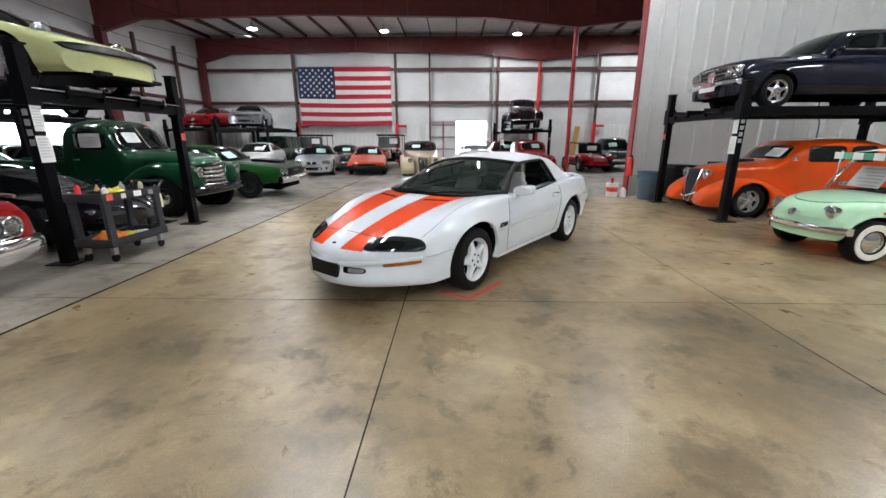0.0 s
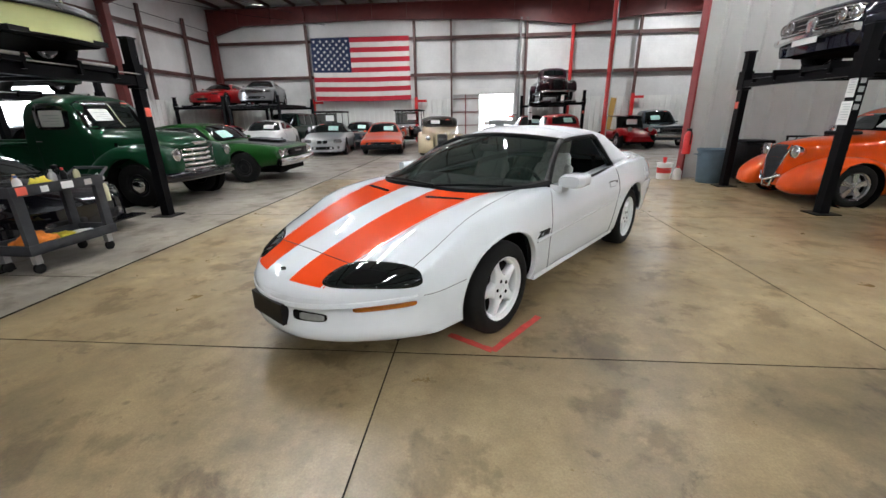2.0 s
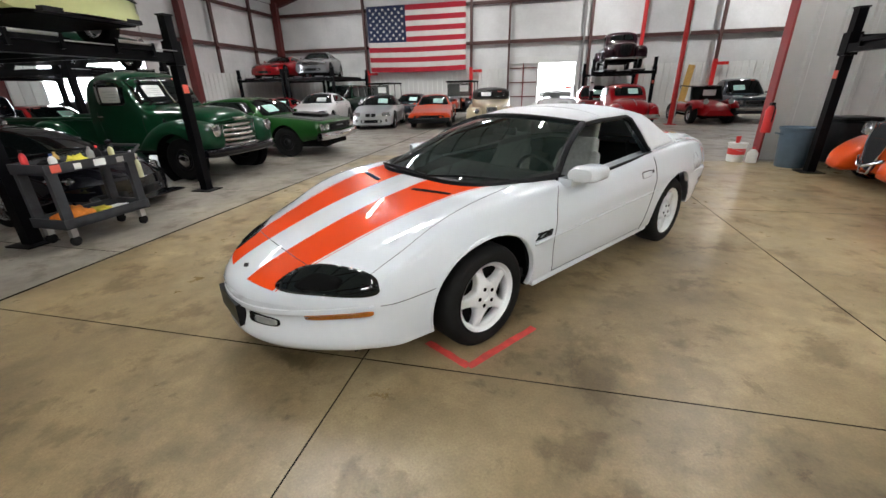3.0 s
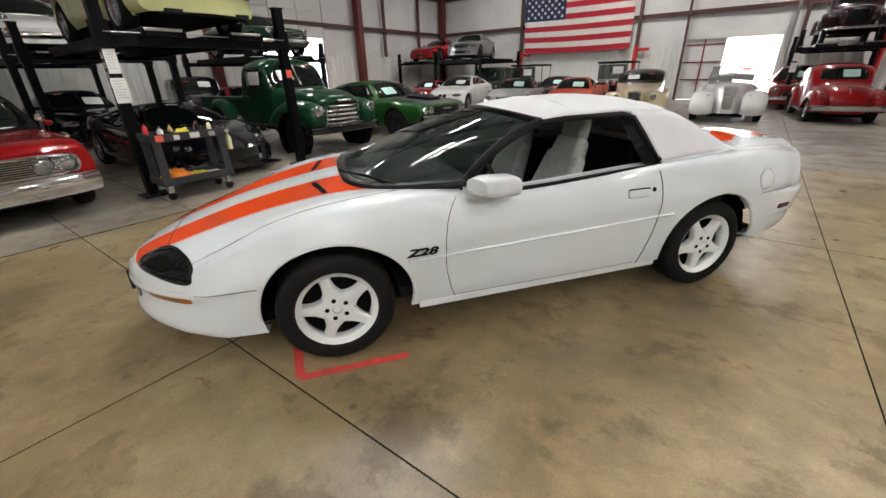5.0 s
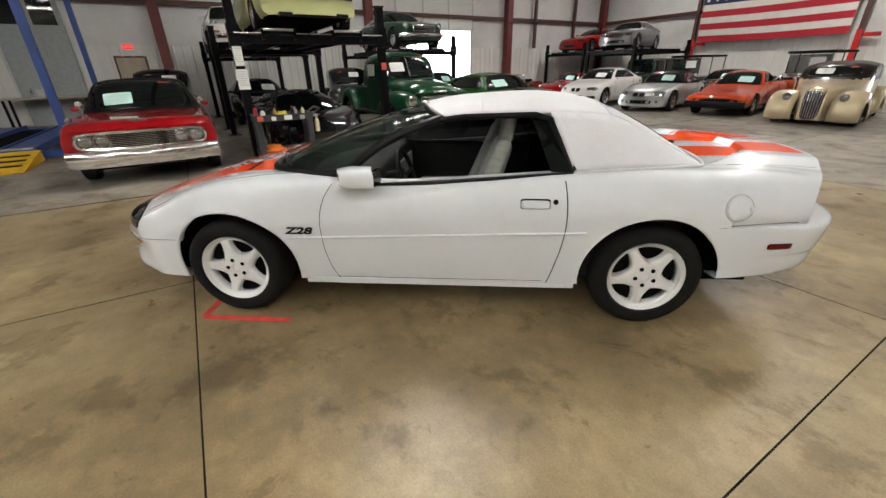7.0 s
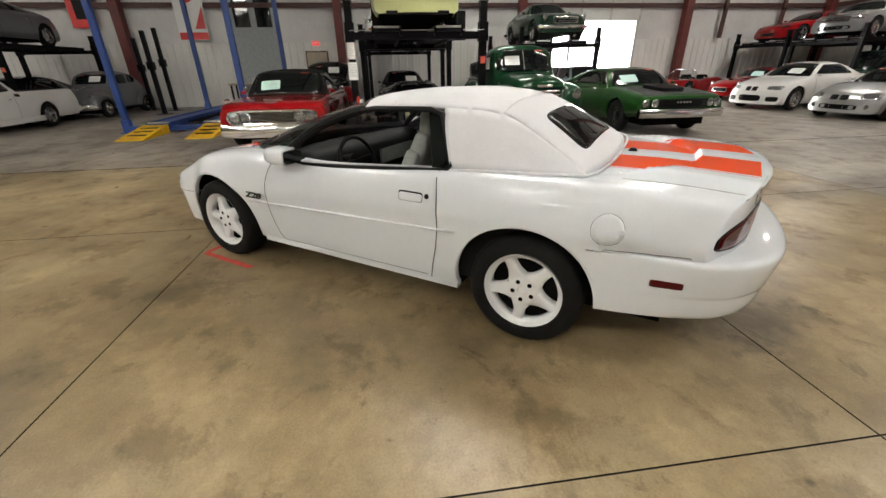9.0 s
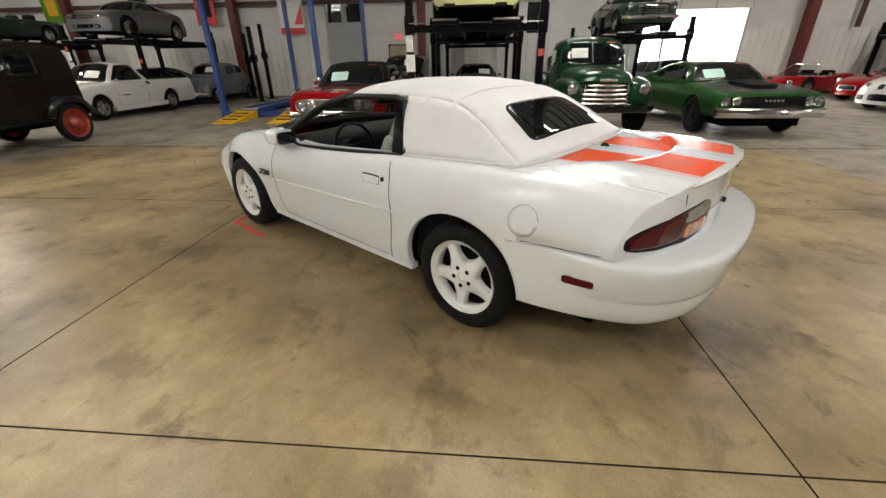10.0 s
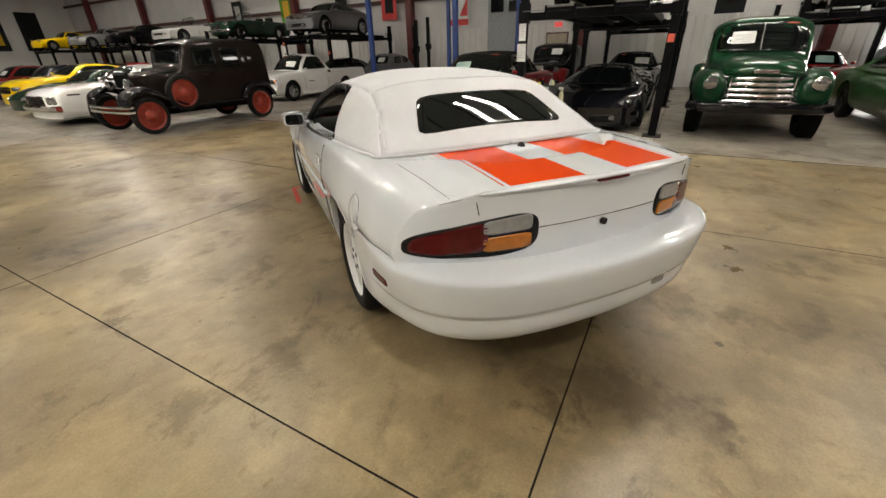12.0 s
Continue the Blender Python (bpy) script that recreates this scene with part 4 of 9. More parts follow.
    # bumpers, swept round nose and tail
    def wrap(name, plan, prof, material, label="", n=150, parent=car, droop=0.0, arch=None, dip=0.0, reach=.38):
        line = smooth_line([(p[0], p[1], 0) for p in plan] + [(p[0], -p[1], 0) for p in plan[-2::-1]], n)
        P = []
        for i, p in enumerate(line):
            d = (line[min(i + 1, n)] - line[max(i - 1, 0)]).normalized()
            nrm = Vector((d.y, -d.x, 0))
            if nrm.dot(Vector((p.x, p.y, 0))) < 0:
                nrm = -nrm
            dz = droop * max(0, (abs(p.y) / abs(plan[0][1])) ** 3)
            mid = dip * max(0.0, 1 - (p.y / 0.78) ** 2)
            if name == "spoiler":
                o2 = -.075 * max(0, (abs(p.y) - .50) / .20) ** 1.6
            else:
                o2 = 0.0
            if name == "rear_bumper":
                dz = .022 * max(0.0, 1 - max(0.0, -p.x - 1.5) / .3)
            g = 1.0
            if name == "rear_bumper":
                g = max(0.0, min(1.0, (-p.x - 1.72) / .40))
            elif name == "front_bumper":
                g = max(0.0, min(1.0, (.82 - abs(p.y)) / .16))
            g = g * g * (3 - 2 * g)

            def flat(o, z):
                return o * g + (1 - g) * (-.003 - .16 * max(0.0, .50 - z) ** 1.35 if o > -.055 else o)
            P.append([(p.x + nrm.x * (flat(o, z) + o2), p.y + nrm.y * (flat(o, z) + o2), z - dz - mid * min(1, max(0, (z - .30) / .18))) for o, z in prof])
        b2 = B()
        grid(b2, P)
        if arch:
            def inside(v):
                return ((v.co.x - arch) / reach) ** 2 + ((v.co.z - .335) / .370) ** 2 < 1 or abs(v.co.x) < abs(arch) + .1
            bmesh.ops.delete(b2, geom=[f for f in b2.faces if all(inside(v) for v in f.verts)], context='FACES')
            for v in b2.verts:
                if inside(v):
                    v.co.x = arch + math.copysign(reach * math.sqrt(max(.01, 1 - ((v.co.z - .335) / .370) ** 2)), arch)
        bmesh.ops.recalc_face_normals(b2, faces=b2.faces)
        sk = skin_of(b2)
        return part(name, b2, material, parent, label, smooth=True), sk
    fplan = [(x, skin.ray_cast(Vector((x, 2, .508)), Vector((0, -1, 0)))[0].y + .002) for x in (1.50, 1.60, 1.68, 1.75)]
    fplan += [(skin.ray_cast(Vector((4, y, .455 + .05 * (y / .8) ** 2)), Vector((-1, 0, 0)))[0].x + .004, y) for y in (.80, .72, .62, .50, .36, .20, 0)]
    fprof = [(-.06, .506), (-.006, .507), (0.001, .503), (.004, .492), (.003, .478), (-.008, .466), (-.014, .45), (-.015, .42), (-.009, .38), (.004, .33), (.010, .295), (.008, .268), (-.006, .243), (-.03, .228), (-.12, .222)]
    fb, fskin = wrap("front_bumper", fplan, fprof, paintm, "white bumper cover", arch=1.265, dip=.05, reach=.388)
    rplan = [(-1.50, .893), (-1.645, .892), (-1.85, .880), (-2.06, .838), (-2.22, .745), (-2.34, .57), (-2.40, .33), (-2.42, 0)]
    rprof = [(-.19, .668), (-.08, .667), (-.02, .664), (.004, .659), (.014, .650), (.018, .637), (.014, .60), (.006, .55), (-.003, .50), (-.007, .484), (-.016, .476), (-.018, .466), (-.018, .44), (-.024, .405), (-.034, .374), (-.050, .352), (-.066, .343), (-.085, .339), (-.14, .335)]
    rb, rskin = wrap("rear_bumper", rplan, rprof, paintm, "white bumper cover", arch=-1.272, reach=.372)
    splan = [(-2.10, .715), (-2.155, .66), (-2.215, .53), (-2.275, .30), (-2.295, 0)]
    sprof = [(-.13, .950), (-.09, .962), (-.05, .966), (-.015, .968), (.004, .967), (.009, .964), (.009, .958), (.002, .950), (-.012, .935), (-.024, .912), (-.03, .885)]
    sp, _ = wrap("spoiler", splan, sprof, paintm, droop=.05, label="white lip spoiler with orange stripes")
    for xc, rf, rb in ARCHES:
        for s in (1, -1):
            line = []
            for k in range(65):
                a = radians(-11 + 202 * k / 64)
                o = Vector((xc + ((rf if math.cos(a) > 0 else rb) + .007) * math.cos(a), s * 2, .335 + .377 * math.sin(a)))
                low = o.z < (.50 if o.x > 0 else .635) and abs(o.x) > abs(xc)
                hs = [k2.ray_cast(o, Vector((0, -s, 0)))[0] for k2 in ((fskin if o.x > 0 else rskin,) if low else (skin,))]
                hs = [q for q in hs if q is not None and abs(q.y) > .75]
                if hs:
                    line.append(max(hs, key=lambda q: abs(q.y)) - Vector((0, s * .005, 0)))
            part("arch_lip", tube(B(), line, .008, 8), paintm, car, smooth=True)
    # lamps, plate pad, slots
    part("plate_pad", bx(2.40, 2.455, -0.18, 0.165, 0.315, 0.44), M_BLACK, car, "blank black plate holder", bevel=0.02)
    for s in (1, -1):
        hl = part("headlight", decal(skin, [(2.31, s * .31, .515), (1.97, s * .79, .545), (1.93, s * .72, .665), (2.14, s * .35, .675)], (-.80, -.18 * s, -.57), 0.004, 2.9, 7, 48, 0.02),
                  M_TINT, car, "smoked black headlight", smooth=2)
        part("lens", decal(skin, [(2.23, s * .42, .55), (2.08, s * .62, .56), (2.05, s * .62, .635), (2.14, s * .44, .64)], (-.80, -.18 * s, -.57), 0.006, 3, 5, 32), M_UNDER, hl, smooth=2)
        part("turn_signal", decal(fskin, [(2.25, s * .53, .415), (1.98, s * .75, .435), (1.98, s * .75, .468), (2.25, s * .53, .452)], (-.8, -.6 * s, 0), 0.006, 5), M_AMBER, car, "amber turn signal", smooth=2)
        sl = part("fog_slot", decal(fskin, [(2.4, s * .20, .355), (2.3, s * .39, .36), (2.3, s * .39, .405), (2.4, s * .20, .418)], (-1, -.3 * s, 0), 0.003, 4.5), M_UNDER, car, "dark fog-lamp slot", smooth=2)
        part("fog_lamp", decal(fskin, [(2.4, s * .25, .362), (2.3, s * .375, .365), (2.3, s * .375, .398), (2.4, s * .25, .405)], (-1, -.3 * s, 0), 0.006, 5), M_CLEARLENS, sl, smooth=2)
        part("side_marker", decal(rskin, [(-1.86, s, .525), (-1.995, s, .525), (-1.995, s, .56), (-1.86, s, .56)], (0, -s, 0), 0.004, 9), M_REDLENS, car, "red side marker", smooth=2)
        tl = part("tail_light", decal(skin, [(-2.2, s * .275, .692), (-2.1, s * .83, .690), (-2.1, s * .825, .782), (-2.2, s * .275, .880)], (1, -.6 * s, 0), 0.004, 3.4, 6, 48, 0.02), M_BLACK, car, "red and amber tail light", smooth=2)
        part("lens", decal(skin, [(-2.2, s * .50, .708), (-2.1, s * .80, .705), (-2.1, s * .795, .766), (-2.2, s * .50, .842)], (1, -.6 * s, 0), 0.007, 4.5, fold=.004), M_REDLENS, tl, smooth=2)
        part("lens", decal(skin, [(-2.2, s * .305, .790), (-2.15, s * .49, .780), (-2.15, s * .49, .836), (-2.2, s * .305, .856)], (1, -.6 * s, 0), 0.007, 6, fold=.004), M_CLEARLENS, tl, smooth=2)
        part("lens", decal(skin, [(-2.2, s * .305, .716), (-2.15, s * .49, .711), (-2.15, s * .49, .770), (-2.2, s * .305, .780)], (1, -.6 * s, 0), 0.007, 6, fold=.004), M_AMBER, tl, smooth=2)
        part("seam", seam(skin, [(-3, s * (.556 - .002 * i), .912 - .010 * i) for i in range(6)], (1, 0, 0), .0022), M_BLACK, car)
        # flank: seams, moulding, handle, badge
        part("seam", seam(skin, [(curve(shut_f, z), s, z) for z in [.262 + .0303 * i for i in range(21)]], (0, -s, 0), .0021), M_BLACK, car)
        part("seam", seam(skin, [(curve(shut_b, z), s, z) for z in [.268 + .0328 * i for i in range(21)]], (0, -s, 0), .003), M_BLACK, car)
        part("seam", seam(skin, [(.59 - .09 * i, s, .270 + .0008 * i) for i in range(15)], (0, -s, 0), .0016), M_BLACK, car)
        part("seam", seam(skin, [(-1.60 - .05 * i, s, .657 + .0045 * min(i, 4)) for i in range(9)], (0, -s, 0), .0018), M_BLACK, car)
        part("seam", seam(skin, [(1.64 + .05 * i, s, .505 - .002 * i) for i in range(7)], (0, -s, 0), .0018), M_BLACK, car)
        part("seam", seam(skin, [(1.95 - .096 * i, s * (.685 + .03 * math.sin(math.pi * i / 12)), 1.4) for i in range(13)], (0, 0, -1)), M_BLACK, car)
        part("moulding", tube(B(), [p - Vector((0, s * -0.001, 0)) for p in [skin.ray_cast(Vector((.865 - .0875 * i, s * 2, .549 + .0032 * i)), Vector((0, -s, 0)))[0] for i in range(21)]], 0.011, 8, flat=.6), paintm, car, smooth=True)
        hd = part("handle_recess", decal(skin, [(-.515, s, .750), (-.678, s, .750), (-.678, s, .806), (-.515, s, .806)], (0, -s, 0), 0.001, 8), M_BLACK, car)
        part("handle", decal(skin, [(-.519, s, .753), (-.674, s, .753), (-.674, s, .797), (-.519, s, .797)], (0, -s, 0), 0.005, 8), paintm, hd, smooth=2)
        part("lock", decal(skin, [(-.705 - .014, s, .776), (-.705 + .014, s, .776), (-.705 + .014, s, .804), (-.705 - .014, s, .804)], (0, -s, 0), 0.004, 2, 2, 16), M_BLACK, car)
        h = skin.ray_cast(Vector((.79, s * 2, .60)), Vector((0, -s, 0)))
        n = h[1]
        part_m = Matrix.Translation(h[0] + Vector((0, s * .007, 0))) @ (pose(0, 0, 0, 90, 0, 180 if s > 0 else 0))
        lettering("Z28", 0.058, part_m @ Matrix.Diagonal((1.7, 1, 1, 1)), M_BLACK, car, "badge", 0.003, 0.25)
        # mirror
        bmm = B()
        P = []
        for i in range(9):
            a = i / 8
            r = (0.97 + 0.08 * a) if a < .6 else 1.02 - 1.1 * (a - .6) ** 1.6
            P.append([(.30 + .19 * a - .03 * math.cos(t), s * (.905 + .088 * r * math.copysign(abs(math.cos(t)) ** .62, math.cos(t))), .932 + .054 * r * math.copysign(abs(math.sin(t)) ** .62, math.sin(t))) for t in [2 * math.pi * k / 32 for k in range(33)]])
        grid(bmm, P)
        bmm.faces.new([bmm.verts.new(p) for p in P[0][:-1]])
        bmm.faces.new([bmm.verts.new(p) for p in P[-1][:-1]])
        bmesh.ops.remove_doubles(bmm, verts=bmm.verts, dist=1e-5)
        bmesh.ops.recalc_face_normals(bmm, faces=bmm.faces)
        mi = part("mirror", bmm, paintm, car, "white door mirror", smooth=True)
        part("mirror_glass", decal(None, [(.270, s * .835, .890), (.275, s * .975, .890), (.275, s * .975, .972), (.270, s * .835, .972)], (1, 0, 0), .004, 5, 2, 28, .02), M_TINT, mi)
        part("mirror_foot", bx(.40, .52, min(s * .77, s * .87), max(s * .77, s * .87), .855, .905), paintm, mi, bevel=0.01)
    part("fuel_door", decal(skin, [(-1.582, 1, .692), (-1.722, 1, .692), (-1.722, 1, .832), (-1.582, 1, .832)], (0, -1, 0), 0.0025, 2, 4, 36), paintm, car, smooth=2)
    fr = [(-1.652 + .072 * math.cos(t), 1, .762 + .072 * math.sin(t)) for t in [2 * math.pi * k / 30 for k in range(31)]]
    part("seam", seam(skin, fr, (0, -1, 0), 0.0008), M_BLACK, car)
    part("fuel_latch", decal(skin, [(-1.702, 1, .748), (-1.728, 1, .752), (-1.728, 1, .772), (-1.702, 1, .776)], (0, -1, 0), 0.007, 3, 3, 20), paintm, car, smooth=2)
    part("emblem", decal(skin, [(2.3, -.03, .545), (2.3, .03, .545), (2.29, .03, .572), (2.29, -.03, .572)], (-.8, 0, -.6), 0.003, 1.2, 3, 20), M_BLACK, car)
    part("seam", seam(skin, [(2.145 - .04 * (y / .5) ** 2, y, 1) for y in [-.40 + .04 * i for i in range(21)]], (0, 0, -1), .0022, .001), M_BLACK, car)
    part("seam", seam(skin, [(-3, -.33 + .033 * i, .79) for i in range(21)], (1, 0, 0)), M_BLACK, car)
    for s in (1, -1):
        part("hood_vent", decal(skin, [(1.322, s * .20, 1.4), (1.257, s * .505, 1.4), (1.228, s * .50, 1.4), (1.288, s * .195, 1.4)], (0, 0, -1), 0.002, 6), M_UNDER, car, "slim hood vent", smooth=2)
        part("seam", seam(skin, [(-1.66 - .07 * i, s * (.665 - .004 * i), 1.3) for i in range(8)], (0, 0, -1), .0007), M_BLACK, car)
    part("boot_lock", lathe(B(), [(0, .006), (.013, .005), (.015, -.01), (0, -.01)], 'x', (-2.284, 0, .765), 14), M_BLACK, car)
    part("brake_light", decal(None, [(-2.303, -.08, .945), (-2.303, .08, .945), (-2.303, .08, .956), (-2.303, -.08, .956)], (1, 0, 0), 0.004, 8, 2, 24), M_REDLENS, sp)
    part("antenna_base", lathe(B(), [(0, .022), (.014, .019), (.024, .008), (.028, 0), (0, 0)], 'z', (-1.645, -.03, .952), 16, squash=.7), M_BLACK, car, smooth=True)
    part("plate_bracket", decal(rskin, [(-2.4, -.33, .445), (-2.4, -.24, .445), (-2.4, -.24, .50), (-2.4, -.33, .50)], (1, .1, 0), .003, 8, 2, 20), M_CLEARLENS, car, "grey plate bracket")
    for k in range(5):
        part("script_badge", decal(skin, [(-2.3, -.66 + .036 * k, .685), (-2.3, -.635 + .036 * k, .685), (-2.3, -.63 + .036 * k, .705), (-2.3, -.655 + .036 * k, .705)], (1, 0, 0), .004, 8, 1, 12), M_CLEARLENS, car)
    part("exhaust", tube(B(), [(-2.0, .35, .35), (-2.30, .35, .345)], .035, 12), M_UNDER, car)

    # soft top: crown, flanks and the rear panel with its window
    zc = [(-.05, 1.254), (-.14, 1.278), (-.27, 1.298), (-.62, 1.314), (-.88, 1.296), (-1.0, 1.268), (-1.1, 1.230), (-1.25, 1.160), (-1.42, 1.062), (-1.58, .958)]
    ry = [(-.05, .562), (-.3, .59), (-.6, .605), (-.9, .60), (-1.05, .59), (-1.25, .61), (-1.42, .66), (-1.58, .69)]
    rz = [(-.05, 1.204), (-.15, 1.216), (-.3, 1.228), (-.6, 1.232), (-.9, 1.222), (-1.05, 1.195), (-1.25, 1.115), (-1.42, 1.03), (-1.58, .952)]
    P = []
    for i in range(50):
        x = -.05 - 1.53 * i / 49
        a, b, t = curve(ry, x), curve(rz, x), curve(zc, x)
        row = []
        for k in range(25):
            u = -1 + k / 12
            q = abs(u) ** (2.6 if x > -1 else 3.4)
            row.append((x + (.15 * (1 - u * u) * (x + .45) / .40 if x > -.45 else (.07 * u * u * (-1.05 - x) / .53 if x < -1.05 else 0)), a * u, t + (b - t) * q))
        P.append(row)
    bt = B()
    grid(bt, P)
    for s in (1, -1):
        top = [Vector((x + (.07 * (-1.05 - x) / .53 if x < -1.05 else 0), s * curve(ry, x), curve(rz, x))) for x in [-.68 - .90 * i / 24 for i in range(25)]]
        bot = smooth_line([(-.81, s * .792, .928), (-.9, s * .790, .936), (-1.1, s * .780, .946), (-1.3, s * .755, .950), (-1.42, s * .725, .952), (-1.51, s * .70, .952)], 24)
        P2 = []
        for i in range(25):
            row = []
            for k in range(9):
                f = k / 8
                p = top[i].lerp(bot[i], f)
                out = 0.02 * math.sin(math.pi * f) * (1 - i / 24)
                row.append((p.x, p.y + s * out, p.z + out * 0.3))
            P2.append(row)
        grid(bt, P2)
    bmesh.ops.remove_doubles(bt, verts=bt.verts, dist=0.004)
    bmesh.ops.recalc_face_normals(bt, faces=bt.faces)
    if sum(f.normal.z for f in bt.faces) < 0:
        bmesh.ops.reverse_faces(bt, faces=bt.faces)
    tskin = skin_of(bt)
    top = part("soft_top", bt, M_SOFT, car, "closed white cloth roof", smooth=2)
    top.modifiers.new("cloth", 'SOLIDIFY').thickness = 0.012
    rw = part("rear_window", decal(tskin, [(-1.452, .47, 1.6), (-1.452, -.47, 1.6), (-1.185, -.375, 1.6), (-1.185, .375, 1.6)], (0, 0, -1), 0.004, 9, 8, 56, 0.006), M_TINT, car, "dark plastic rear window", smooth=2)
    for s in (1, -1):
        part("hem", tube(B(), [p + Vector((0, s * .006, 0)) for p in smooth_line([(-.81, s * .792, .928), (-.9, s * .790, .936), (-1.1, s * .780, .946), (-1.3, s * .755, .950), (-1.42, s * .725, .952), (-1.51, s * .70, .952), (-1.565, s * .5, .958), (-1.583, s * .2, .960), (-1.583, 0, .960)], 30)], .008, 6), M_SOFT, car, smooth=True)
    for x0 in (-.30, -1.02):
        line = [tskin.ray_cast(Vector((x0, -.57 + .06 * i, 2)), Vector((0, 0, -1)))[0] for i in range(20)]
        part("top_seam", tube(B(), [q + Vector((0, 0, .001)) for q in line if q is not None], .0035, 6), M_SOFT, car, smooth=True)
    for s in (1, -1):
        line = [tskin.ray_cast(Vector((-1.02 - .045 * i, s * (.56 + .010 * i), 2)), Vector((0, 0, -1)))[0] for i in range(11)]
        part("top_seam", tube(B(), [q + Vector((0, 0, .001)) for q in line if q is not None], .0035, 6), M_SOFT, car, smooth=True)
    # windscreen, pillars, glass
    def ws(u, v):
        # the base runs flat across the hood, then turns back sharply to the pillars
        y0 = math.copysign(.742 * (1 - (1 - abs(u)) ** 1.35), u)
        x0, z0 = curve(COWL, abs(y0)), .895 + .022 * max(0.0, abs(u) - .7) / .3
        y1, x1, z1 = .56 * u, .09 - .15 * u * u, 1.245 - .048 * u * u
        bul = .035 * math.sin(math.pi * v)
        return (x0 + (x1 - x0) * v + bul * .7, y0 + (y1 - y0) * v, z0 + (z1 - z0) * v + bul)
    bw = B()
    grid(bw, [[ws(-1 + i / 14, k / 12) for k in range(13)] for i in range(29)])
    wsob = part("windscreen", bw, M_GLASS, car, "dark tinted windscreen", smooth=2)
    wsob.visible_shadow = False
    part("cowl", tube(B(), [ws(-1 + i / 12, 0) for i in range(25)], .03, 8), M_BLACK, car, smooth=True)
    part("header", tube(B(), [ws(-1 + i / 10, 1) for i in range(21)], .022, 8), M_BLACK, car, smooth=True)
    for s in (1, -1):
        part("pillar", tube(B(), [ws(s, k / 8) for k in range(9)], .028, 8), M_BLACK, car, smooth=True)
        part("window_frame", tube(B(), [(-.06, s * .572, 1.192), (-.2, s * .606, 1.211), (-.6, s * .62, 1.219), (-.68, s * .63, 1.195), (-.81, s * .775, .935)], .019, 6), M_BLACK, car, smooth=True)
        part("belt_trim", tube(B(), [(.53, s * .760, .898), (.44, s * .778, .876), (.3, s * .795, .860), (0, s * .80, .874), (-.4, s * .80, .899), (-.80, s * .792, .924)], .013, 8), M_BLACK, car, smooth=True)
        part("quarter_glass", grid_bm([[(-.58, s * .613, 1.205), (-.68, s * .625, 1.19)], [(-.685, s * .773, .93), (-.815, s * .78, .93)]]), M_TINT, car)
        wp = [ws(-.55 + .0 * s, 0), ws(.12, 0.0)] if s > 0 else [ws(.15, 0), ws(.78, 0)]
        a, b = Vector(wp[0]) + Vector((.03, 0, .03)), Vector(wp[1]) + Vector((.02, 0, .028))
        part("wiper", tube(B(), [a, (a + b) / 2 + Vector((.02, 0, .012)), b], .008, 6), M_BLACK, car)
    part("side_window", grid_bm([[(.50, -.74, .905), (.3, -.785, .865), (-.82, -.785, .925)], [(-.06, -.565, 1.195), (-.2, -.605, 1.215), (-.72, -.62, 1.225)]]), M_SMOKE, car, "dark glass of the far door")
    # cabin
    part("cabin_floor", bx(-1.45, .9, -.76, .76, .28, .34), M_DASH, car)
    bm = B()
    P = []
    for i in range(13):
        y = -.74 + 1.48 * i / 12
        k = abs(y) / .74
        P.append([(.92 - .35 * k * k, y, .84), (.62 - .12 * k, y, .905), (.40, y, .90), (.34, y, .84), (.36, y, .66), (.50, y, .50)])
    grid(bm, P)
    bmesh.ops.recalc_face_normals(bm, faces=bm.faces)
    part("dashboard", bm, M_DASH, car, smooth=2).modifiers.new("shell", 'SOLIDIFY').thickness = 0.01
    part("glovebox_panel", bx(.325, .345, -.6, -.1, .68, .80), M_SEAT, car, bevel=.01)
    for s in (1, -1):
        part("door_trim", bx(-.70, .55, min(s * .75, s * .79), max(s * .75, s * .79), .34, .845), M_DASH, car, bevel=.012)
        part("rear_trim", bx(-1.45, -.70, min(s * .70, s * .76), max(s * .70, s * .76), .34, .885), M_DASH, car, bevel=.012)
        seat = thing_part("seat", car)
        y = s * .36
        b3 = rounded(-.25, .27, y - .24, y + .24, .40, .58, .06)
        part("cushion", b3, M_SEAT, seat, smooth=True)
        b3 = rounded(-.07, .07, -.23, .23, 0, .62, .06)
        for v in b3.verts:
            if v.co.z > .3:
                v.co.y *= .62
                v.co.x *= .8
        bmesh.ops.transform(b3, matrix=pose(-.24, y, .48, 0, -20, 0), verts=b3.verts)
        part("backrest", b3, M_SEAT, seat, "grey cloth backrest", smooth=True)
        for e in (1, -1):
            b3 = rounded(-.06, .085, -.045, .045, .02, .50, .04)
            for v in b3.verts:
                if v.co.z > .3:
                    v.co.x *= .7
                    v.co.y -= e * .055
            bmesh.ops.transform(b3, matrix=pose(-.24, y + e * .20, .48, 0, -20, 0), verts=b3.verts)
            part("bolster", b3, M_SEAT, seat, "raised grey cloth side bolster", smooth=True)
        b3 = rounded(-.042, .042, -.12, .12, 0, .17, .035)
        bmesh.ops.transform(b3, matrix=pose(-.445, y, 1.035, 0, -10, 0), verts=b3.verts)
        part("headrest", b3, M_SEAT, seat, "grey cloth headrest", smooth=True)
        part("belt_strap", tube(B(), [(-.70, s * .62, 1.02), (-.72, s * .66, .8), (-.7, s * .70, .45)], .018, 6, flat=.15), M_BLACK, seat)
    part("rear_bench", rounded(-1.25, -.85, -.62, .62, .38, .56, .05), M_DASH, car, smooth=True)
    b3 = rounded(-.08, .08, -.62, .62, 0, .45, .05)
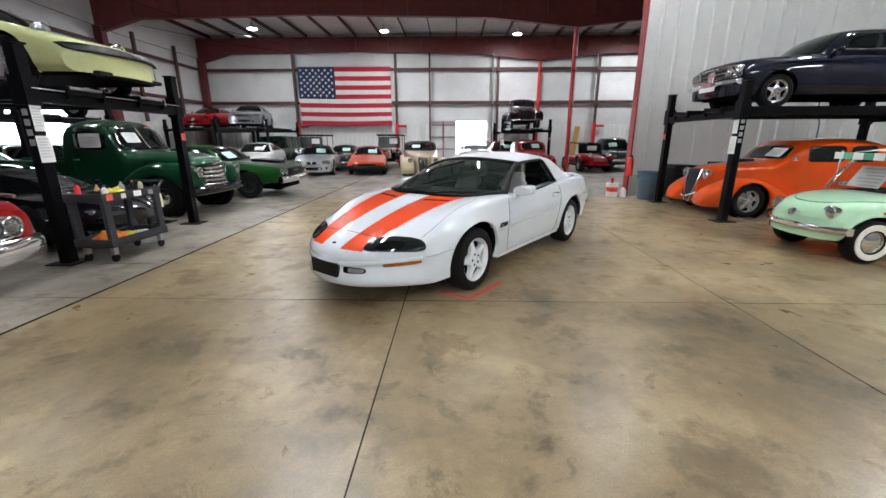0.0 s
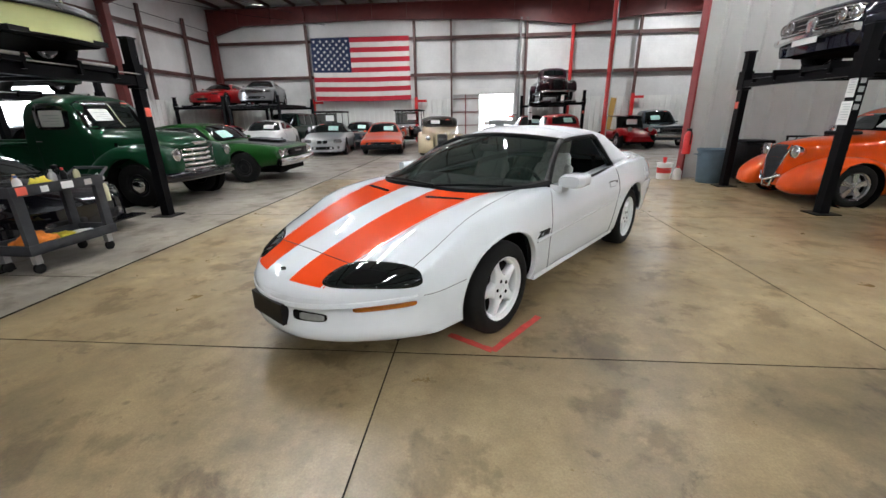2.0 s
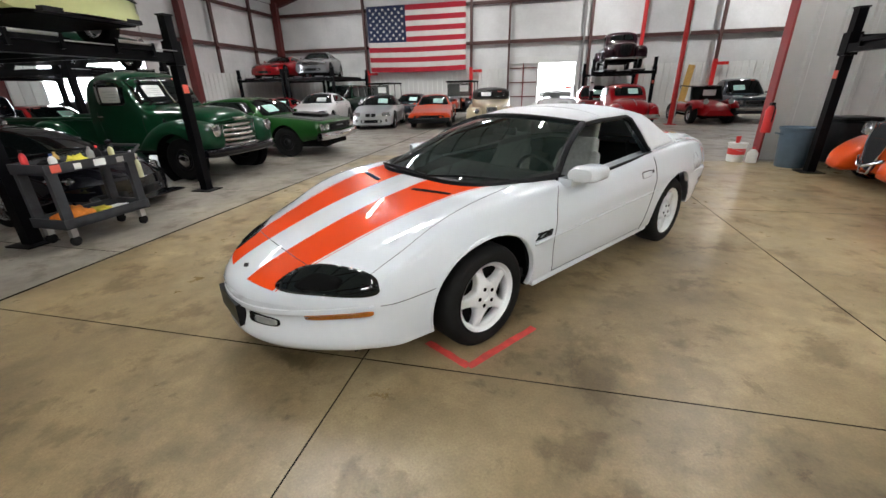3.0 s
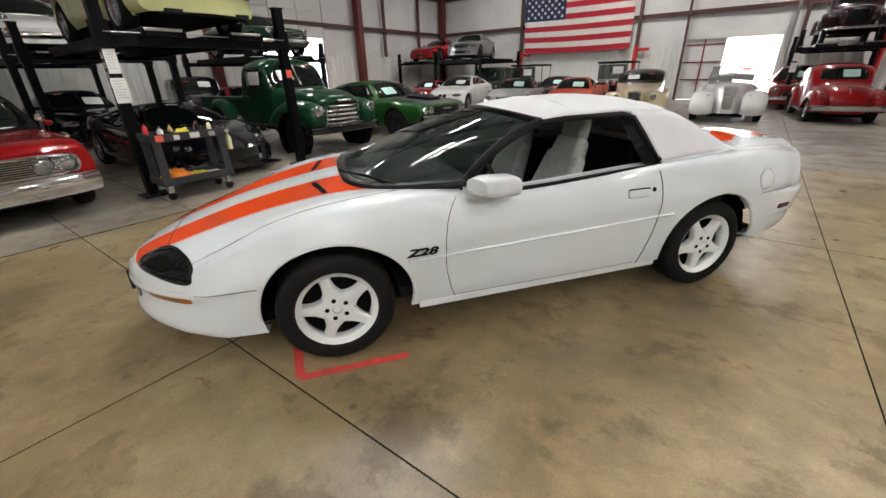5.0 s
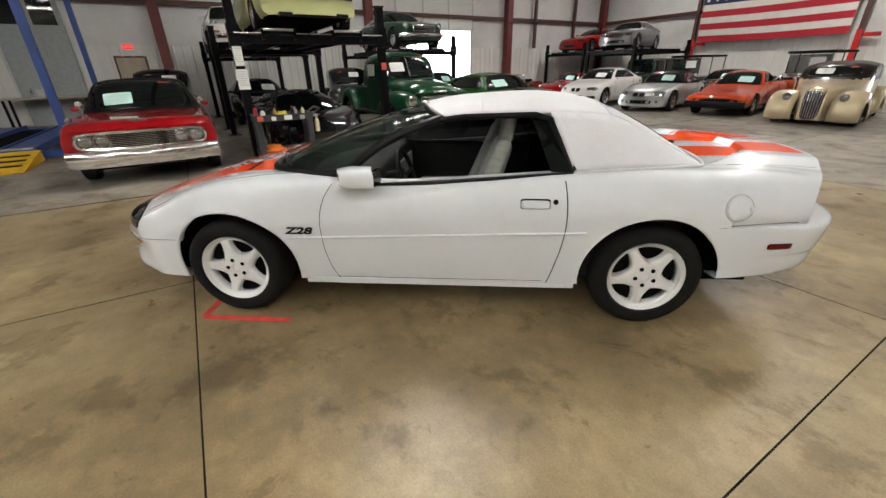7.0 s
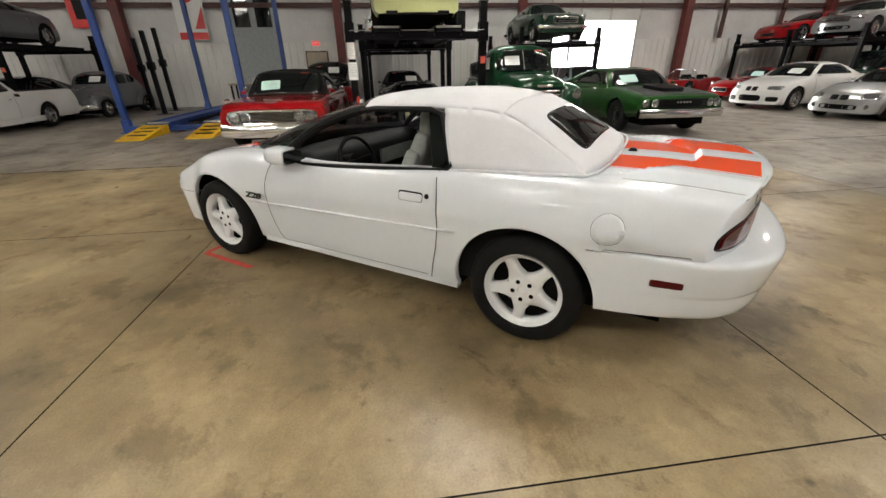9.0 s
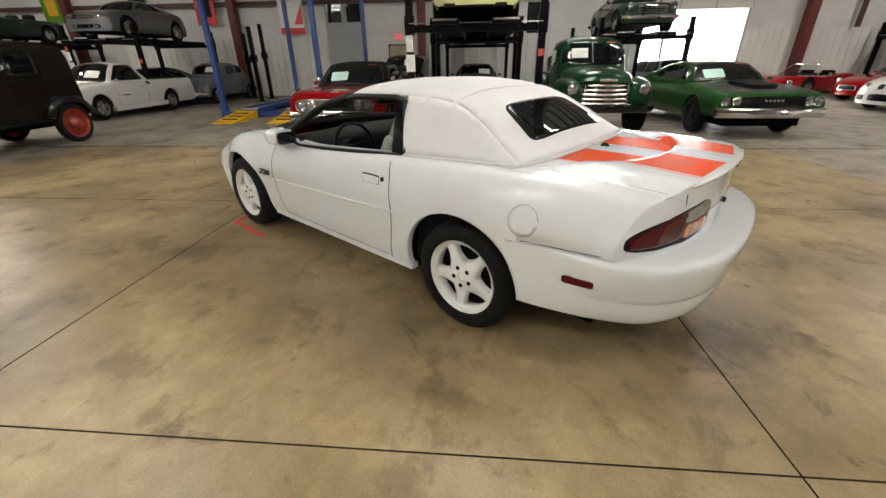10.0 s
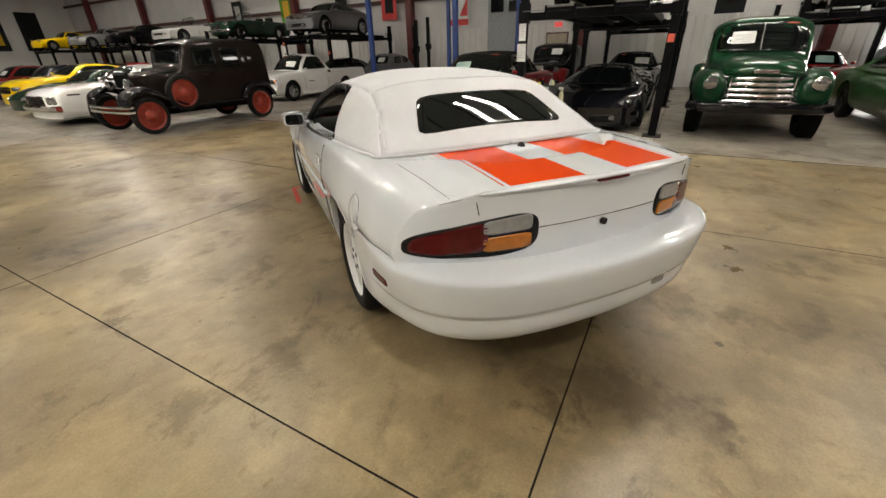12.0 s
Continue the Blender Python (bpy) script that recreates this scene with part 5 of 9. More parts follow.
    bmesh.ops.transform(b3, matrix=pose(-1.20, 0, .48, 0, -12, 0), verts=b3.verts)
    part("rear_backrest", b3, M_DASH, car, smooth=True)
    sw = part("steering_wheel", tube(B(), [(.20 + .05 * math.sin(a), .36 + .185 * math.cos(a), .80 + .175 * math.sin(a)) for a in [2 * math.pi * k / 32 for k in range(32)]], .016, 8, closed=True), M_BLACK, car, smooth=True)
    part("hub", tube(B(), [(.22, .36, .80), (.40, .36, .76)], .06, 12), M_BLACK, sw, smooth=True)
    for a in (0.1, math.pi - 0.1, -math.pi / 2):
        part("spoke", tube(B(), [(.22, .36, .80), (.20 + .05 * math.sin(a), .36 + .18 * math.cos(a), .80 + .17 * math.sin(a))], .014, 6), M_BLACK, sw)
    part("rear_mirror", rounded(.17, .20, -.12, .12, 1.10, 1.165, .012), M_BLACK, car, smooth=True)
    return car


def grid_bm(P):
    bm = B()
    grid(bm, P)
    return bm


def thing_part(name, parent):
    ob = new(name)
    ob.parent = parent
    return ob


def rounded(x0, x1, y0, y1, z0, z1, r, seg=3):
    bm = bx(x0, x1, y0, y1, z0, z1)
    bmesh.ops.bevel(bm, geom=list(bm.edges), offset=r, segments=seg, affect='EDGES', profile=0.5)
    return bm


mat_white_rim = mat("white_rim_paint", (0.72, 0.735, 0.745), 0.4, coat=0.4, grain=0.06, scale=14)
make_convertible()
# red tape corner by the front wheel
tp = thing("floor_tape", "corner of red tape stuck on the floor beside the wheel", "tape")
for a, b, w, up_ in (((0.165, 3.852), (0.52, 4.33), 0.05, 0.0), ((0.165, 3.852), (-0.12, 4.03), 0.05, 0.0022)):
    a, b = Vector((*a, 0)), Vector((*b, 0))
    d = (b - a).normalized()
    n = Vector((-d.y, d.x, 0)) * w / 2
    bm = B()
    rows = []
    for i in range(9):
        p = a + (b - a) * i / 8
        j = 0.003 * math.sin(i * 2.1)
        rows.append([p - n + Vector((j, j, 0.0008 + up_)), p - n + Vector((j, j, 0.0022 + up_)), p + n + Vector((j, -j, 0.0022 + up_)), p + n + Vector((j, -j, 0.0008 + up_))])
    grid(bm, rows)
    part("tape_strip", bm, M_TAPE, tp)


# ---- kinds of parked cars ----
def sheets(car, skin, cx, cy, cz, w, h, d, material, rows=4):
    """A printed sheet behind the windscreen, its writing as plain bars."""
    d = Vector(d).normalized()
    up = Vector((0, 0, 1)) - d * d.z
    up.normalize()
    rt = up.cross(d)
    c = Vector((cx, cy, cz))
    q = [c - rt * w / 2 - up * h / 2, c + rt * w / 2 - up * h / 2, c + rt * w / 2 + up * h / 2, c - rt * w / 2 + up * h / 2]
    sh = part("price_sheet", decal(skin, q, d, 0.010, 20, 2, 24, 0.003), material, car, "printed sheet in the windscreen")
    for k in range(rows):
        f0, f1 = 0.15 + 0.7 * k / rows, 0.15 + 0.7 * (k + 0.24) / rows
        b0 = [q[0].lerp(q[1], .12), q[0].lerp(q[1], .85 if k % 2 else .6)]
        t0 = [q[3].lerp(q[2], .12), q[3].lerp(q[2], .85 if k % 2 else .6)]
        qq = [b0[0].lerp(t0[0], f0), b0[1].lerp(t0[1], f0), b0[1].lerp(t0[1], f1), b0[0].lerp(t0[0], f1)]
        part("print_line", decal(skin, qq, d, 0.0125, 20, 1, 12, 0.001), M_INK, sh)


def gcar(name, label, m, col, L=4.5, W=1.75, fo=0.85, wb=2.6, wr=0.31, top=(), sh=None, zb=0.2, sweep=(0.25, 0.2), plan=((0, .9), (.12, .97), (.4, 1), (.85, .98), (1, .88)),
         cab=None, H=1.35, yr=0.55, roof=None, doors=1, wheelstyle=('five', None, 0.2), lamps=(), grille=None, bumper=None, tail=True, paper=None, open_top=False,
         extra=None, group="", arch=None, lower=None, tilt=0.0, scoop=False):
    """A car whose flanks, bonnet and boot are one shell, with its cabin, glass, lamps, grille, bumpers and wheels on it.
    Lengths run from the nose; the front axle stands at the origin."""
    car = thing(name, label, "car" if "pickup" not in name else "pickup truck", m, group)
    hwm = W / 2
    zs = sh or [(a, b - 0.05) for a, b in top]

    def X(s):
        return fo - s

    def section(x):
        s = fo - x
        hw = hwm * curve(plan, s / L)
        t, h = curve(top, s), curve(zs, s)
        h = min(h, t - 0.015)
        zl = zb if lower is None else curve(lower, s)
        return [(0, t), (.42 * hw, t - .004), (.74 * hw, t - .25 * (t - h)), (.92 * hw, h), (hw, h - .3 * (h - zl)), (hw, zl + .42 * (h - zl)), (.975 * hw, zl + .18 * (h - zl)), (.89 * hw, zl)]

    def sw(x, y):
        s = fo - x
        k, k2 = max(0, 1 - s / (0.30 * L)), max(0, 1 - (L - s) / (0.25 * L))
        return (-sweep[0] * k * k * (3 - 2 * k) + sweep[1] * k2 * k2 * (3 - 2 * k2)) * (abs(y) / hwm) ** 2.4
    n = 46
    xs = [X(0), X(.015), X(.04)] + [X(.08 + (L - .16) * i / n) for i in range(n + 1)] + [X(L - .04), X(L - .015), X(L)]
    bm = loft(xs, section, sw, n=18)
    skin = skin_of(bm)
    ar = arch or wr + 0.05
    for x in (0, -wb):
        cut_arch(bm, x, wr, ar, hwm * .6)
    body = part("body", bm, col, car, smooth=True)
    wells(car, (0, -wb), wr, ar + .004, hwm * .93, .3)
    part("underbody", bx(X(L) + .15, X(0) - .2, -hwm * .7, hwm * .7, zb - .03, zb + .12), M_UNDER, car)
    st, rimm, rr = wheelstyle
    for x in (0, -wb):
        for s in (1, -1):
            wheel(car, x, s * (hwm - .115), wr, f"{st}{wr}{rr}{(rimm or M_ALLOY).name}", wr, .2, rr, st, rimm or M_ALLOY)
    allskin = skin
    if cab:
        sa, sb, sc, sd = cab
        za, zd = curve(top, sa), curve(top, sd)
        zc = [(sa, za - .02), (sa + .6 * (sb - sa), za + .66 * (H - za)), (sb, H - .035), ((sb + sc) / 2, H), (sc, H - .05), (sc + .45 * (sd - sc), zd + .55 * (H - zd)), (sd, zd - .02)]
        yb = hwm * .90

        def csec(x):
            s = fo - x
            z = curve(zc, s)
            base = curve(top, s) - .05
            f = max(0.02, min(1, (z - base) / (H - base)))
            y1 = yb * .97 + (yr - yb * .97) * f
            bz = min(base, z - .01)
            return [(0, z), (.5 * y1, z - .012 * f), (.86 * y1, z - .035 * f - .002), (y1, z - .09 * f - .004), (.5 * (y1 + yb), .5 * (z + bz) - .03 * f), (yb, bz)]
        m2 = 26
        cx = [X(sa + (sd - sa) * i / m2) for i in range(m2 + 1)]

        def csw(x, y):
            s = fo - x
            k = max(0, 1 - (s - sa) / max(.05, (sb - sa) * 1.2))
            k2 = max(0, 1 - (sd - s) / max(.05, (sd - sc) * 1.2))
            return (-.22 * k + .12 * k2) * (abs(y) / yb) ** 2
        if not open_top:
            cb = loft(cx, csec, csw, n=14)
            cskin = skin_of(cb)
            part("roof", cb, roof or col, car, smooth=2)
            b0, d1 = curve(top, sa), curve(top, sd)
            part("windscreen", decal(cskin, [(X(sa + .12 * (sb - sa)) + .05, yb * .86, za + .05), (X(sa + .12 * (sb - sa)) + .05, -yb * .86, za + .05), (X(sb), -yr * .92, H - .06), (X(sb), yr * .92, H - .06)], (-1, 0, -.55), .004, 9, 6, 44, .006), M_TINT, car, "dark windscreen", smooth=2)
            part("rear_window", decal(cskin, [(X(sd) , yb * .78, zd + .06), (X(sd), -yb * .78, zd + .06), (X(sc), -yr * .88, H - .09), (X(sc), yr * .88, H - .09)], (1, 0, -.5), .004, 7, 5, 40, .006), M_TINT, car, smooth=2)
            f0, f1 = sa + .42 * (sb - sa), sc + .38 * (sd - sc)
            for s in (1, -1):
                lo = curve(top, (sa + sd) / 2) + .015
                cuts = [k / doors for k in range(doors + 1)]
                for a, b in zip(cuts, cuts[1:]):
                    ba, bb = f0 + (f1 - f0) * a + (.02 if a else 0), f0 + (f1 - f0) * b - (.02 if b < 1 else 0)
                    ta, tb = sb + .06 + (sc - .04 - sb - .06) * a + (.02 if a else 0), sb + .06 + (sc - .04 - sb - .06) * b - (.02 if b < 1 else 0)
                    part("side_window", decal(cskin, [(X(ba), s * 1.2, lo), (X(bb), s * 1.2, lo), (X(tb), s * 1.2, H - .10), (X(ta), s * 1.2, H - .10)], (0, -s, 0), .004, 12, 4, 40, .006), M_TINT, car, smooth=2)
            if paper:
                sheets(car, cskin, X(sa + .35 * (sb - sa)), paper[1], za + .45 * (H - za) - .02, .40, .24, (-1, 0, -.55), paper[0])
                g_ = math.copysign(1, -paper[1])
                part("tag", decal(cskin, [(X(sb) + .1, g_ * yr * .7, H - .10), (X(sb) + .1, g_ * yr * .42, H - .10), (X(sb) + .1, g_ * yr * .42, H - .065), (X(sb) + .1, g_ * yr * .7, H - .065)], (-1, 0, -.55), .008, 12, 1, 12, .002), M_REDTAG, car)
        else:
            part("cockpit", decal(skin, [(X(sa + .1), yb * .85, 2), (X(sa + .1), -yb * .85, 2), (X(sd - .1), -yb * .85, 2), (X(sd - .1), yb * .85, 2)], (0, 0, -1), .003, 8, 4, 40), M_UNDER, car)
            zt_ = H
            ws = [(X(sa), -yb * .85, za), (X(sb) , -yr * .9, zt_ - .02), (X(sb) + .05, 0, zt_), (X(sb), yr * .9, zt_ - .02), (X(sa), yb * .85, za)]
            part("windscreen_frame", tube(B(), smooth_line(ws, 16), .02, 6), M_CHROME, car, smooth=True)
            P = [[Vector((X(sa) + .06 * (1 - abs(u)), yb * .85 * u, za - .01)).lerp(Vector((X(sb) + .05 * (1 - abs(u)), yr * .9 * u, zt_ - .02)), k / 3) for k in range(4)] for u in [-1 + i / 5 for i in range(11)]]
            g = part("windscreen", grid_bm(P), M_CLEAR, car, smooth=2)
            for s in (1, -1):
                part("seat", rounded(X(sd) + .15, X(sd) + .33, s * .36 - .22, s * .36 + .22, zb + .3, za + .16, .05), M_BLACKTOP, car, smooth=True)
    for k in lamps:
        kind, y, z, ry, rz = k
        for s in (1, -1):
            q = [(X(0), s * y - ry, z - rz), (X(0), s * y + ry, z - rz), (X(0), s * y + ry, z + rz), (X(0), s * y - ry, z + rz)]
            if kind == 'round':
                hit = skin.ray_cast(Vector((X(0) + 1, s * y, z)), Vector((-1, 0, 0)))[0]
                hx = (hit.x if hit is not None else X(.05)) - .005 + ry * .2
                rim = part("headlight", lathe(B(), [(0, -.10), (ry * .9, -.09), (ry * 1.14, -.02), (ry * 1.16, .012), (ry * 1.05, .022), (ry * .98, .008)], 'x', (hx, s * y, z), 28), M_CHROME, car, "chrome-rimmed headlight", smooth=True)
                part("lens", lathe(B(), [(0, .026), (ry * .5, .021), (ry * .85, .012), (ry, .002), (0, -.01)], 'x', (hx, s * y, z), 28), M_LENS, rim, smooth=True)
            elif kind == 'rect':
                part("headlight", decal(skin, q, (-1, 0, 0), .006, 5, 3, 28, .02), M_LENS, car, smooth=2)
            elif kind == 'amber':
                part("turn_signal", decal(skin, q, (-1, 0, 0), .006, 6, 2, 24, .02), M_AMBER, car, smooth=2)
            else:
                part("air_intake", decal(skin, q, (-1, 0, 0), .004, 6, 2, 28, .02), M_BLACK, car, smooth=2)
    if grille:
        y, z0, z1, gm, nb, frame_m = grille
        q = [(X(0), -y, z0), (X(0), y, z0), (X(0), y, z1), (X(0), -y, z1)]
        gr = part("grille", decal(skin, q, (-1, 0, 0), .004, 12, 3, 36, .02), gm, car, smooth=2)
        if frame_m:
            fr = []
            for i in range(41):
                a = 2 * math.pi * i / 40
                ca, sa_ = math.cos(a), math.sin(a)
                e = (abs(ca) ** 12 + abs(sa_) ** 12) ** (-1 / 12)
                hit = skin.ray_cast(Vector((X(0) + 1, y * e * ca, (z0 + z1) / 2 + (z1 - z0) / 2 * e * sa_)), Vector((-1, 0, 0)))
                if hit[0] is not None:
                    fr.append(hit[0] + Vector((.008, 0, 0)))
            part("grille_frame", tube(B(), fr[:-1], .011, 6, closed=True), frame_m, gr, smooth=True)
        for i in range(nb):
            z = z0 + (z1 - z0) * (i + .5) / nb
            pts = [skin.ray_cast(Vector((X(0) + 1, y * .96 * u, z)), Vector((-1, 0, 0)))[0] for u in [-1 + .2 * j for j in range(11)]]
            pts = [p + Vector((.008, 0, 0)) for p in pts if p is not None]
            if len(pts) > 2:
                part("bar", tube(B(), pts, .006, 5), frame_m or M_CHROME, gr)
    if bumper:
        bz, bh, bmt, out = bumper
        for end, e in (("front", 0), ("rear", 1)):
            P = []
            for i in range(25):
                u = -1 + i / 12
                y = hwm * .97 * u
                x = (X(0) if not e else X(L)) + sw(X(0) if not e else X(L), y) * .95
                o = out * (1 if not e else -1)
                sg = 1 if not e else -1
                P.append([(x - .03 * sg, y, bz + bh), (x + o * .7, y, bz + bh), (x + o, y, bz + bh * .5), (x + o, y, bz - bh * .4), (x + o * .6, y, bz - bh), (x - .03 * sg, y, bz - bh)])
            b2 = B()
            grid(b2, P)
            b2.faces.new([b2.verts.new(p) for p in P[0]])
            b2.faces.new([b2.verts.new(p) for p in P[-1]])
            bmesh.ops.remove_doubles(b2, verts=b2.verts, dist=1e-4)
            bmesh.ops.recalc_face_normals(b2, faces=b2.faces)
            part(end + "_bumper", b2, bmt, car, smooth=True)
    if scoop:
        part("hood_scoop", decal(skin, [(X(.35), .28, 2), (X(.35), -.28, 2), (X(1.15), -.34, 2), (X(1.15), .34, 2)], (0, 0, -1), .07, 5, 4, 36, .07), scoop, car, "raised hood scoop", smooth=True)
    for s in (1, -1):
        if cab:
            sa, sb, sc, sd = cab
            zb_ = curve(top, sa) + .05
            mi = part("mirror", lathe(B(), [(0, .05), (.03, .045), (.055, .01), (.05, -.03), (0, -.035)], 'x', (X(sa + .35), s * (hwm - .02), zb_), 14, squash=.7), col if not open_top else M_CHROME, car, smooth=True)
            for a in (sa + .25, sc + .1):
                z1 = curve(zs, a) - .02
                part("seam", seam(skin, [(X(a), s * 2, z1 - (z1 - zb - .1) * i / 8) for i in range(9)], (0, -s, 0), .0035), M_BLACK, car)
            z1 = curve(zs, (sa + sc) / 2) - .12
            part("handle", tube(B(), [(X(sc - .12), s * (hwm + .008), z1), (X(sc - .02), s * (hwm + .008), z1)], .011, 6), M_CHROME, car)
    if tail:
        z = curve(zs, L - .05) - .1
        for s in (1, -1):
            part("tail_light", decal(skin, [(X(L), s * hwm * .45, z - .06), (X(L), s * hwm * .82, z - .06), (X(L), s * hwm * .82, z + .05), (X(L), s * hwm * .45, z + .05)], (1, 0, 0), .006, 6, 2, 24, .02), M_REDLENS, car, smooth=2)
    if extra:
        extra(car, skin, X)
    return car


def fender(path, y0, y1, crown=.05, skirt=.16, n=22):
    """A wing bent over a wheel: an arched strip along (x, z) points with a rolled outer skirt."""
    line = smooth_line([(x, 0, z) for x, z in path], n)
    P = []
    for i, p in enumerate(line):
        d = (line[min(i + 1, n)] - line[max(i - 1, 0)]).normalized()
        nr = Vector((-d.z, 0, d.x))
        if i == 0:
            ref = nr
        c = Vector((sum(q.x for q in line) / len(line), 0, min(q.z for q in line) - .1))
        if nr.dot(p - c) < 0:
            nr = -nr
        w = y1 - y0
        e = math.sin(math.pi * (0.12 + 0.76 * i / n)) ** .5
        row = []
        for f, h in ((0, 0), (.25, .6), (.5, .9), (.75, .7), (.92, .1), (1.0, -.6)):
            row.append((p.x + nr.x * crown * h, y0 + w * f, p.z + nr.z * crown * h))
        row.append((p.x - nr.x * skirt * e, y1 - w * .02, p.z - nr.z * skirt * e))
        P.append(row)
    bm = B()
    grid(bm, P)
    bmesh.ops.recalc_face_normals(bm, faces=bm.faces)
    return bm


def pod(xs, yc, hw, zt, zb, e=2.6, n=28):
    """A full rounded wing: closed sections along x, each a superellipse between zb and zt about yc."""
    bm = B()
    rings = []
    for x in xs:
        c, w, t, b = curve(yc, x), curve(hw, x), curve(zt, x), curve(zb, x)
        ring = []
        for k in range(n):
            a = 2 * math.pi * k / n
            ca, sa = math.cos(a), math.sin(a)
            ring.append(bm.verts.new((x, c + w * math.copysign(abs(ca) ** (2 / e), ca), (t + b) / 2 + (t - b) / 2 * math.copysign(abs(sa) ** (2 / e), sa))))
        rings.append(ring)
    for a, b in zip(rings, rings[1:]):
        for k in range(n):
            bm.faces.new((a[k], a[(k + 1) % n], b[(k + 1) % n], b[k]))
    bm.faces.new(rings[0][::-1])
    bm.faces.new(rings[-1])
    bmesh.ops.recalc_face_normals(bm, faces=bm.faces)
    return bm


def wings(car, name, material, xs, yc, hw, zt, zb, arch=None, e=2.6):
    """A pair of full wings, each with a round wheel opening (middle, height, reach) in its outer flank."""
    for s in (1, -1):
        bm = pod(xs, yc, hw, zt, zb, e)
        if arch:
            xa, za, r = arch
            cut_arch(bm, xa, za, r, curve(yc, xa), .05)
        if s < 0:
            for v in bm.verts:
                v.co.y = -v.co.y
            bmesh.ops.reverse_faces(bm, faces=bm.faces)
        part(name, bm, material, car, smooth=2)
        if arch:
            w = lathe(B(), [(r * .98, 0), (r * .98, -.20), (0, -.20)], 'y', (xa, (curve(yc, xa) + curve(hw, xa)) * 1.0 - .03, za), 28)
            if s < 0:
                for v in w.verts:
                    v.co.y = -v.co.y
            part("wheel_well", w, M_UNDER, car)


def vcar(name, label, m, col, top, wid, zb=.3, wb=2.85, wr=.33, W=1.75, fpath=None, rpath=None, fy=(.42, .86), ry=(.5, .86), fcol=None, wind=None, side=(), lamps=None, grille=None,
         bumper=None, wheelstyle=('disc', None, .2), board=True, paper=None, tagz=None, rear=None, extra=None, visor=False, wall=None, flat=.2, crown=.05, skirt=.16, group="", tread=None, upper=None):
    """A car of the old kind: a narrow body shell with separate wings over the wheels, running boards and lamp pods."""
    car = thing(name, label, "car" if "pickup" not in name else "pickup truck", m, group)
    x1, x0 = max(a for a, _ in top), min(a for a, _ in top)

    def section(x):
        t, w = curve(top, x), curve(wid, x)
        h = t - zb
        return [(0, t), (.5 * w, t - .012), (.85 * w, t - .05 - .1 * flat * h), (w * .98, t - .09 - .3 * flat * h), (w, t - .5 * h), (w * .985, zb + .2 * h), (w * .94, zb)]
    n = 60
    bm = loft([x1 - (x1 - x0) * i / n for i in range(n + 1)], section, lambda x, y: -.05 * (y / .5) ** 2 * max(0, 1 - (x1 - x) / .5), n=20)
    skin = skin_of(bm)
    if upper:
        for f in bm.faces:
            c = f.calc_center_median()
            f.material_index = 1 if c.z > upper[0] and c.x < upper[2] else 0
    part("body", bm, col, car, smooth=True, mats=[upper[1]] if upper else [])
    fc = fcol or col
    for s in (1, -1):
        if fpath:
            f = part("front_fender", fender(fpath, fy[0], fy[1], crown, skirt), fc, car, smooth=2)
            if s < 0:
                f.data.transform(Matrix.Diagonal((1, -1, 1, 1)))
                f.data.flip_normals()
            f.modifiers.new("sheet", 'SOLIDIFY').thickness = .008
        if rpath:
            f = part("rear_fender", fender(rpath, ry[0], ry[1], crown, skirt), fc, car, smooth=2)
            if s < 0:
                f.data.transform(Matrix.Diagonal((1, -1, 1, 1)))
                f.data.flip_normals()
            f.modifiers.new("sheet", 'SOLIDIFY').thickness = .008
        if board:
            part("running_board", bx(-wb + wr + .12, -wr - .12, min(s * .55, s * W * .47), max(s * .55, s * W * .47), zb - .02, zb + .025), board if board is not True else M_BLACK, car, bevel=.01)
        st, rimm, rr = wheelstyle
        for x in (0, -wb):
            wheel(car, x, s * ((tread or W / 2 - .14)), wr, f"{st}{wr}{rr}{(rimm or M_ALLOY).name}{wall.name if wall else ''}", wr, .19 if wr < .36 else .15, rr, st, rimm or M_ALLOY, wall)
        for k, (a, b, c, d) in enumerate(side):
            part("side_window", decal(skin, [(a, s, c), (b, s, c), (b, s, d), (a, s, d)], (0, -s, 0), .004, 7, 4, 36, .01), M_TINT, car, smooth=2)
        if lamps:
            lx, ly, lz, lr = lamps
            hl = part("headlight", lathe(B(), [(0, -.16), (lr * .5, -.13), (lr * .9, -.05), (lr, 0), (lr * 1.04, .012), (lr * .95, .02)], 'x', (lx, s * ly, lz), 20), M_CHROME, car, smooth=True)
            part("lens", lathe(B(), [(0, .03), (lr * .6, .024), (lr * .95, .008), (0, .004)], 'x', (lx, s * ly, lz), 20), M_LENS, hl, smooth=True)
    part("chassis", bx(x0 + .2, x1 - .3, -.42, .42, max(.14, zb - .14), zb + .1), M_UNDER, car)
    for x in (0, -wb):
        part("axle", tube(B(), [(x, -.6, wr), (x, .6, wr)], .04, 8), M_UNDER, car)
    if wind:
        xb, zb_, xt, zt_, wb_, wt = wind
        d = (-1, 0, -.3)
        part("windscreen", decal(skin, [(xb, wb_, zb_), (xb, -wb_, zb_), (xt, -wt, zt_), (xt, wt, zt_)], d, .004, 8, 4, 36, .01), M_TINT, car, smooth=2)
        if paper:
            sheets(car, skin, (xb + xt) / 2, paper[1], (zb_ + zt_) / 2, .36, min(.22, (zt_ - zb_) * .8), d, paper[0])
            part("tag", decal(skin, [(xt, -math.copysign(wt, paper[1]) * .8, zt_ - .05), (xt, -math.copysign(wt, paper[1]) * .5, zt_ - .05), (xt, -math.copysign(wt, paper[1]) * .5, zt_ - .02), (xt, -math.copysign(wt, paper[1]) * .8, zt_ - .02)], d, .009, 12, 1, 12, .002), M_REDTAG, car)
